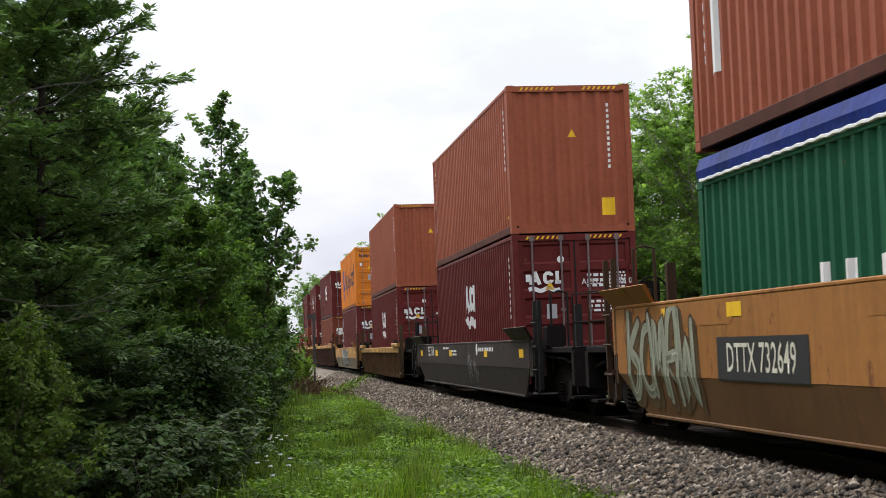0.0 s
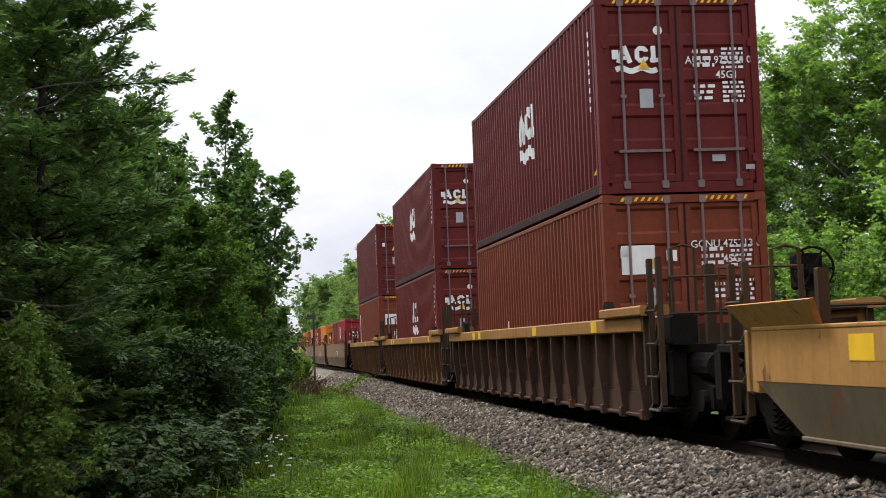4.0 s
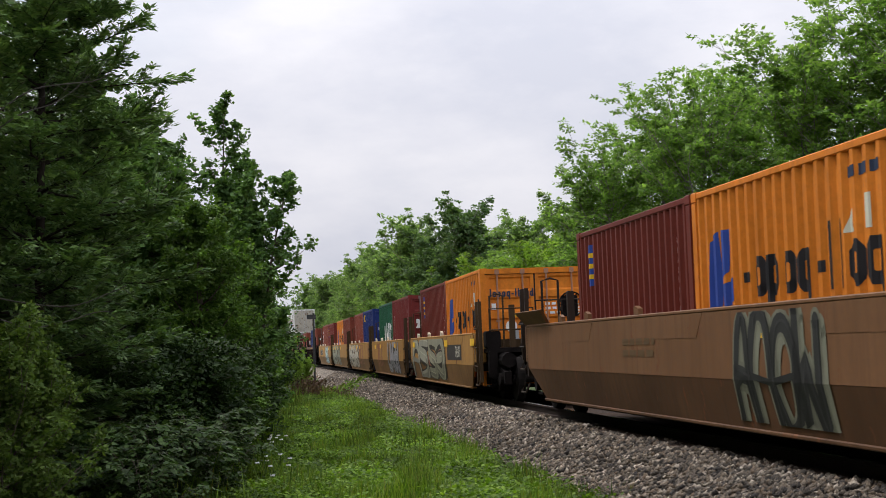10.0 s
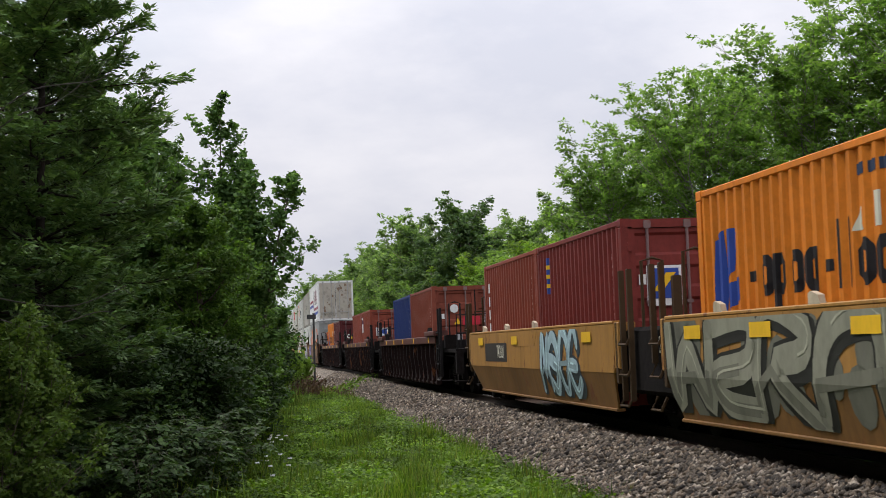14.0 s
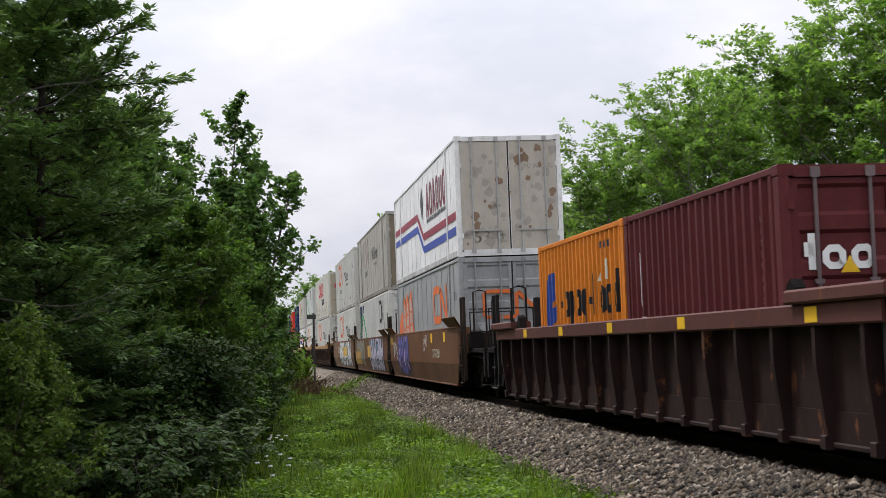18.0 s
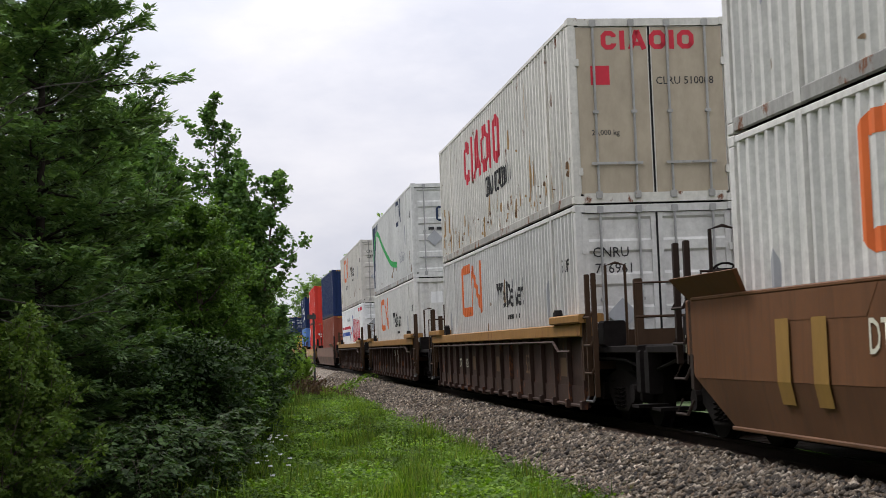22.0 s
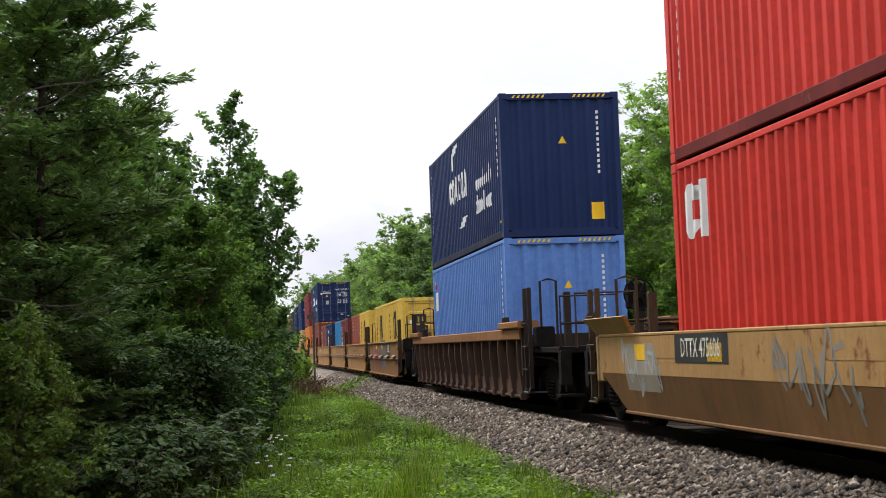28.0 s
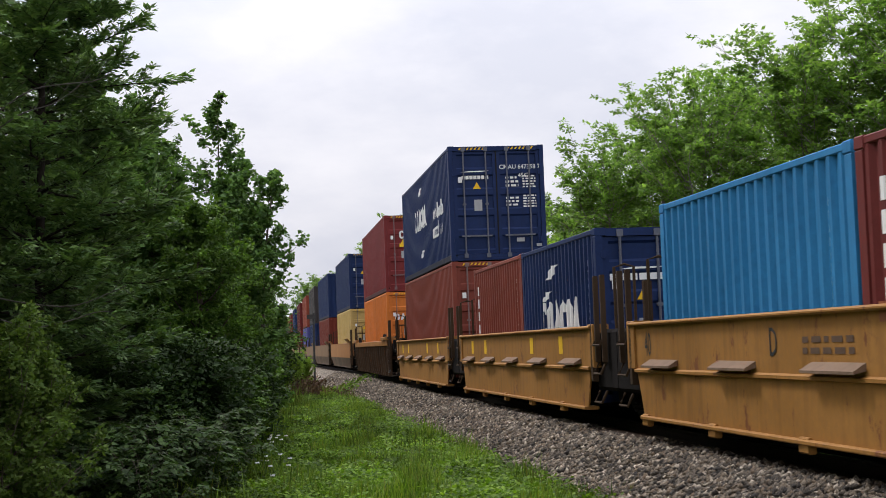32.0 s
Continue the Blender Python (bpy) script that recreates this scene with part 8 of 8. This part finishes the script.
# wood added close behind the train, past the view's edge, blocking light beneath it
for s_at, off, k, a in ((-62, 9, 1.0, 10), (-54, 8, 0.9, 90), (-46, 8.5, 1.0, 200), (-38, 8, 1.0, 300), (-31, 8, 0.9, 40), (-24, 7.8, 0.95, 130), (-17, 8, 0.8, 220), (-10, 8.2, 0.8, 310), (-3, 8.4, 0.75, 70), (4, 8.6, 0.72, 160), (11, 8.8, 0.7, 250)):
    xx, yy = beside(s_at, off)
    put(sapling, xx, yy, a, k)
for x, d, k, a in ((1440, 68, 1.18, 40), (1570, 64, 1.2, 100), (1080, 68, 0.82, 170), (1180, 74, 0.98, 240), (1350, 82, 1.25, 300), (1690, 60, 1.2, 20)):
    put(ash, px(x, d), d, a, k)
for x, d, k, a in ((820, 98, 1.05, 30), (690, 135, 1.02, 100), (765, 108, 0.92, 200), (590, 168, 1.0, 280), (615, 180, 1.05, 20), (550, 205, 0.9, 60), (530, 225, 0.8, 120), (860, 105, 0.98, 160), (660, 165, 1.2, 300), (1010, 92, 1.0, 210), (1100, 90, 1.1, 20), (930, 110, 1.05, 310), (505, 250, 0.75, 200), (730, 118, 1.12, 60), (640, 140, 1.05, 250), (1250, 95, 1.05, 90)):
    put(deep if x in (820, 765) else birch, max(px(x, d), beside(d - 29.7, 6.0)[0]), d, a, k)
for x, d, k, a in ((960, 78, 1.0, 60), (1020, 74, 0.98, 150), (1120, 70, 0.85, 10), (1220, 64, 0.85, 230), (1330, 62, 0.85, 80), (1450, 60, 0.8, 300), (1560, 58, 0.8, 120), (850, 92, 1.0, 190), (800, 100, 0.95, 270), (745, 112, 0.95, 30), (690, 126, 1.0, 140), (640, 142, 1.0, 80), (600, 158, 1.0, 210), (570, 175, 1.0, 330), (548, 195, 0.9, 10)):
    put(bright if x in (850, 960, 800, 600) else sapling, max(px(x, d), beside(d - 29.7, 5.5)[0]), d, a, k)


for d, off, k, a in ((235, 8, 1.25, 40), (280, 7, 1.45, 90), (330, 9, 1.6, 200), (400, 8, 1.9, 310), (300, -9, 1.3, 20), (370, -10, 1.5, 160)):
    xx, yy = beside(d - 29.7, off)
    put(birch, xx, yy, a, k)


# ---- verge: grass, weeds, flowers ----
def verge_points(rng, n, y0, y1, power):
    y = y0 + (y1 - y0) * rng.random(n) ** power
    out = []
    for yy in y:
        s = yy - 29.7
        edge = beside(s, -2.75)[0]
        left = -3.1 - (yy - 18) * 0.085 - 1.4
        out.append((left + (edge - left) * rng.random() + rng.normal(0, 0.15), yy))
    return np.array(out)


def blades(name, pts, height, width, mat, label, category, rng, lean=0.5):
    n = len(pts)
    z = np.array([ground_z(x, y) for x, y in pts])
    base = np.stack([pts[:, 0], pts[:, 1], z - 0.02], 1)
    a = rng.uniform(0, 2 * np.pi, n)
    h = height * rng.uniform(0.4, 1.25, n) * np.array([0.45 + 1.5 * max(0.0, noise.noise((x * 1.4, y * 0.7, 5.0)) * 1.3 + 0.3) for x, y in pts])
    side = np.stack([np.cos(a), np.sin(a), np.zeros(n)], 1) * (width * rng.uniform(0.6, 1.3, n))[:, None]
    b = a + np.pi / 2
    out = np.stack([np.cos(b), np.sin(b), np.zeros(n)], 1) * (h * lean * rng.uniform(0.1, 1.0, n))[:, None]
    mid = base + out * 0.35 + np.array([0, 0, 1]) * (h * 0.6)[:, None]
    tip = base + out + np.array([0, 0, 1]) * h[:, None]
    quad = np.stack([base - side, base + side, mid + side * 0.7, mid - side * 0.7], 1)
    end = np.stack([mid - side * 0.7, mid + side * 0.7, tip + side * 0.08, tip - side * 0.08], 1)
    me = array_mesh(name, np.concatenate([quad, end]), 4, mat)
    tagged(new(name, me), label, category, kind="stuff")


g_rng = np.random.default_rng(77)
blades("verge_grass", verge_points(g_rng, 90000, 12.5, 66, 1.5), 0.21, 0.008, GRASS_M, "short green grass on the railway verge", "grass", g_rng)
tall = verge_points(g_rng, 9000, 16, 70, 1.2)
tall = tall[tall[:, 0] < -2.2 - (tall[:, 1] - 18) * 0.075]
blades("tall_grass", tall, 0.55, 0.008, GRASS_M, "tall grass along the edge of the thicket", "grass", g_rng, 0.6)


def weeds(name, n, mat, size, label, power, keep=None, lift=0.12):
    pts = verge_points(g_rng, n, 12.5, 55, power)
    if keep is not None:
        pts = np.array([p for p in pts if keep(p[0], p[1])])
    c = []
    for x, y in pts:
        z = ground_z(x, y)
        c += [(x + g_rng.normal(0, 0.05), y + g_rng.normal(0, 0.05), z + g_rng.random() * lift + 0.02) for _ in range(7)]
    me = array_mesh(name, leaf_quads(np.array(c), size, g_rng, 0.5, 0.9), 4, mat)
    tagged(new(name, me), label, "weeds", kind="stuff")


weeds("verge_weeds", 25000, WEED_M, 0.054, "low broad-leaved weeds among the grass", 1.5, lambda x, y: noise.noise((x * 0.9, y * 0.35, 3.0)) > -0.25, 0.2)
weeds("reddish_weeds", 1500, RED_WEED_M, 0.06, "patches of reddish dying weeds", 1.4, lambda x, y: noise.noise((x * 0.7, y * 0.3, 9.0)) > 0.22)
weeds("track_edge_weeds", 1800, WEED_M, 0.07, "leafy weeds spilling over the ballast edge", 1.5, lambda x, y: x > beside(y - 29.7, -3.25)[0], 0.2)


def daisies():
    rng = random.Random(3)
    stem, petal = Shape(), Shape()
    head = tagged(new("daisies", None), "loose group of white daisies in the grass", "flowers", kind="stuff")
    for _ in range(26):
        y = rng.uniform(18.3, 26)
        x = px(rng.gauss(462, 20), y)
        z = ground_z(x, y)
        h = rng.uniform(0.28, 0.5)
        stem.tube([(x, y, z - 0.02), (x + 0.02, y, z + h * 0.6), (x + 0.03, y - 0.02, z + h)], 0.004, 4)
        c = Vector((x + 0.03, y - 0.025, z + h))
        for k in range(9):
            a = k * 2 * math.pi / 9
            d = Vector((math.cos(a), math.sin(a), 0.15)).normalized()
            e = Vector((-math.sin(a) * 0.5, 0.4 * math.cos(a), 0.8)) * 0.011
            petal.quad(tuple(c + d * 0.002 - e), tuple(c + d * 0.03 - e), tuple(c + d * 0.03 + e), tuple(c + d * 0.002 + e))
    part("stems", stem, WEED_M, head)
    part("petals", petal, WHITE, head)


daisies()


# ---- track-side post and wires ----
def track_post():
    y = 78.0
    x = px(552, y)
    t = thing("track_sign", "thin dark steel post with a small dark plate", "sign", m=pose(x, y, ground_z(x, y)))
    part("post", Shape().box(-0.05, 0.05, -0.04, 0.04, -0.3, 3.75, 0.01), POST_M, t)
    part("plate", Shape().box(-0.33, 0.12, -0.06, -0.04, 3.45, 3.68, 0.0), POST_M, t)
    part("bracket", Shape().box(-0.12, 0.12, -0.045, 0.0, 3.52, 3.58), POST_M, t)


track_post()


def power_line():
    t = thing("power_line", "utility pole with three thin wires behind the trees", "power line")
    ends = ((-17.5, 40.0, 10.6), (-14.0, 95.0, 9.2))
    for x, yy, z in ends:
        g = ground_z(x, yy)
        p = part("pole", Shape().tube([(x, yy, g - 0.5), (x, yy, z + 0.3)], [0.15, 0.1], 10), BARK_GREY, t)
        part("crossarm", Shape().box(x - 0.9, x + 0.9, yy - 0.06, yy + 0.06, z - 0.06, z + 0.06), BARK_GREY, p)
    for k in (-0.8, 0.0, 0.8):
        (xa, ya, za), (xb, yb, zb) = ends
        pts = [(xa + k + (xb - xa) * u, ya + (yb - ya) * u, za + (zb - za) * u - 1.2 * 4 * u * (1 - u) * 0.5 + 0.06) for u in np.linspace(0, 1, 13)]
        part("wire", Shape().tube(pts, 0.012, 5), POST_M, t)


power_line()


# ---- everything that moves ----
SWAY_T = [0, 1, 2, 3, 3.5, 4.5, 5.5, 6, 7, 8, 9, 10, 11, 12, 13, 14, 14.5, 15.5, 16.5, 17, 18, 19, 20, 21, 22, 23, 24, 25, 26.3, 27.5, 28, 29, 30, 31, 32]
SWAY_A = [390, 405, 440, 400, 395, 405, 390, 388, 430, 388, 385, 395, 408, 375, 395, 388, 405, 392, 380, 385, 420, 440, 420, 380, 375, 408, 375, 405, 385, 395, 410, 383, 385, 410, 383]
SWAY_B = [520, 535, 540, 525, 520, 512, 503, 520, 528, 522, 508, 520, 524, 508, 515, 528, 535, 530, 525, 505, 530, 553, 535, 507, 503, 520, 510, 530, 515, 528, 522, 502, 520, 503, 495]


def motions():
    for ob, s, z in rolling:
        walk(ob, [(t, on_track(s - travel(t), z)) for t in TRAIN_ROWS])
    for top, (dx, dy, z0), h, k, depth in swaying:
        bearings, rest = (SWAY_A, 402) if depth == A_Y else (SWAY_B, 474)
        rows = []
        for t, b in zip(SWAY_T, bearings):
            a = math.degrees(math.atan2((b - rest) / 2724 * depth * (1.0, 0.7, 0.8)[k], h)) + (0, -3, 4)[k]
            rows.append((t, pose(dx, dy, z0, 0.25 * a, a, 0)))
        walk(top, rows)


motions()
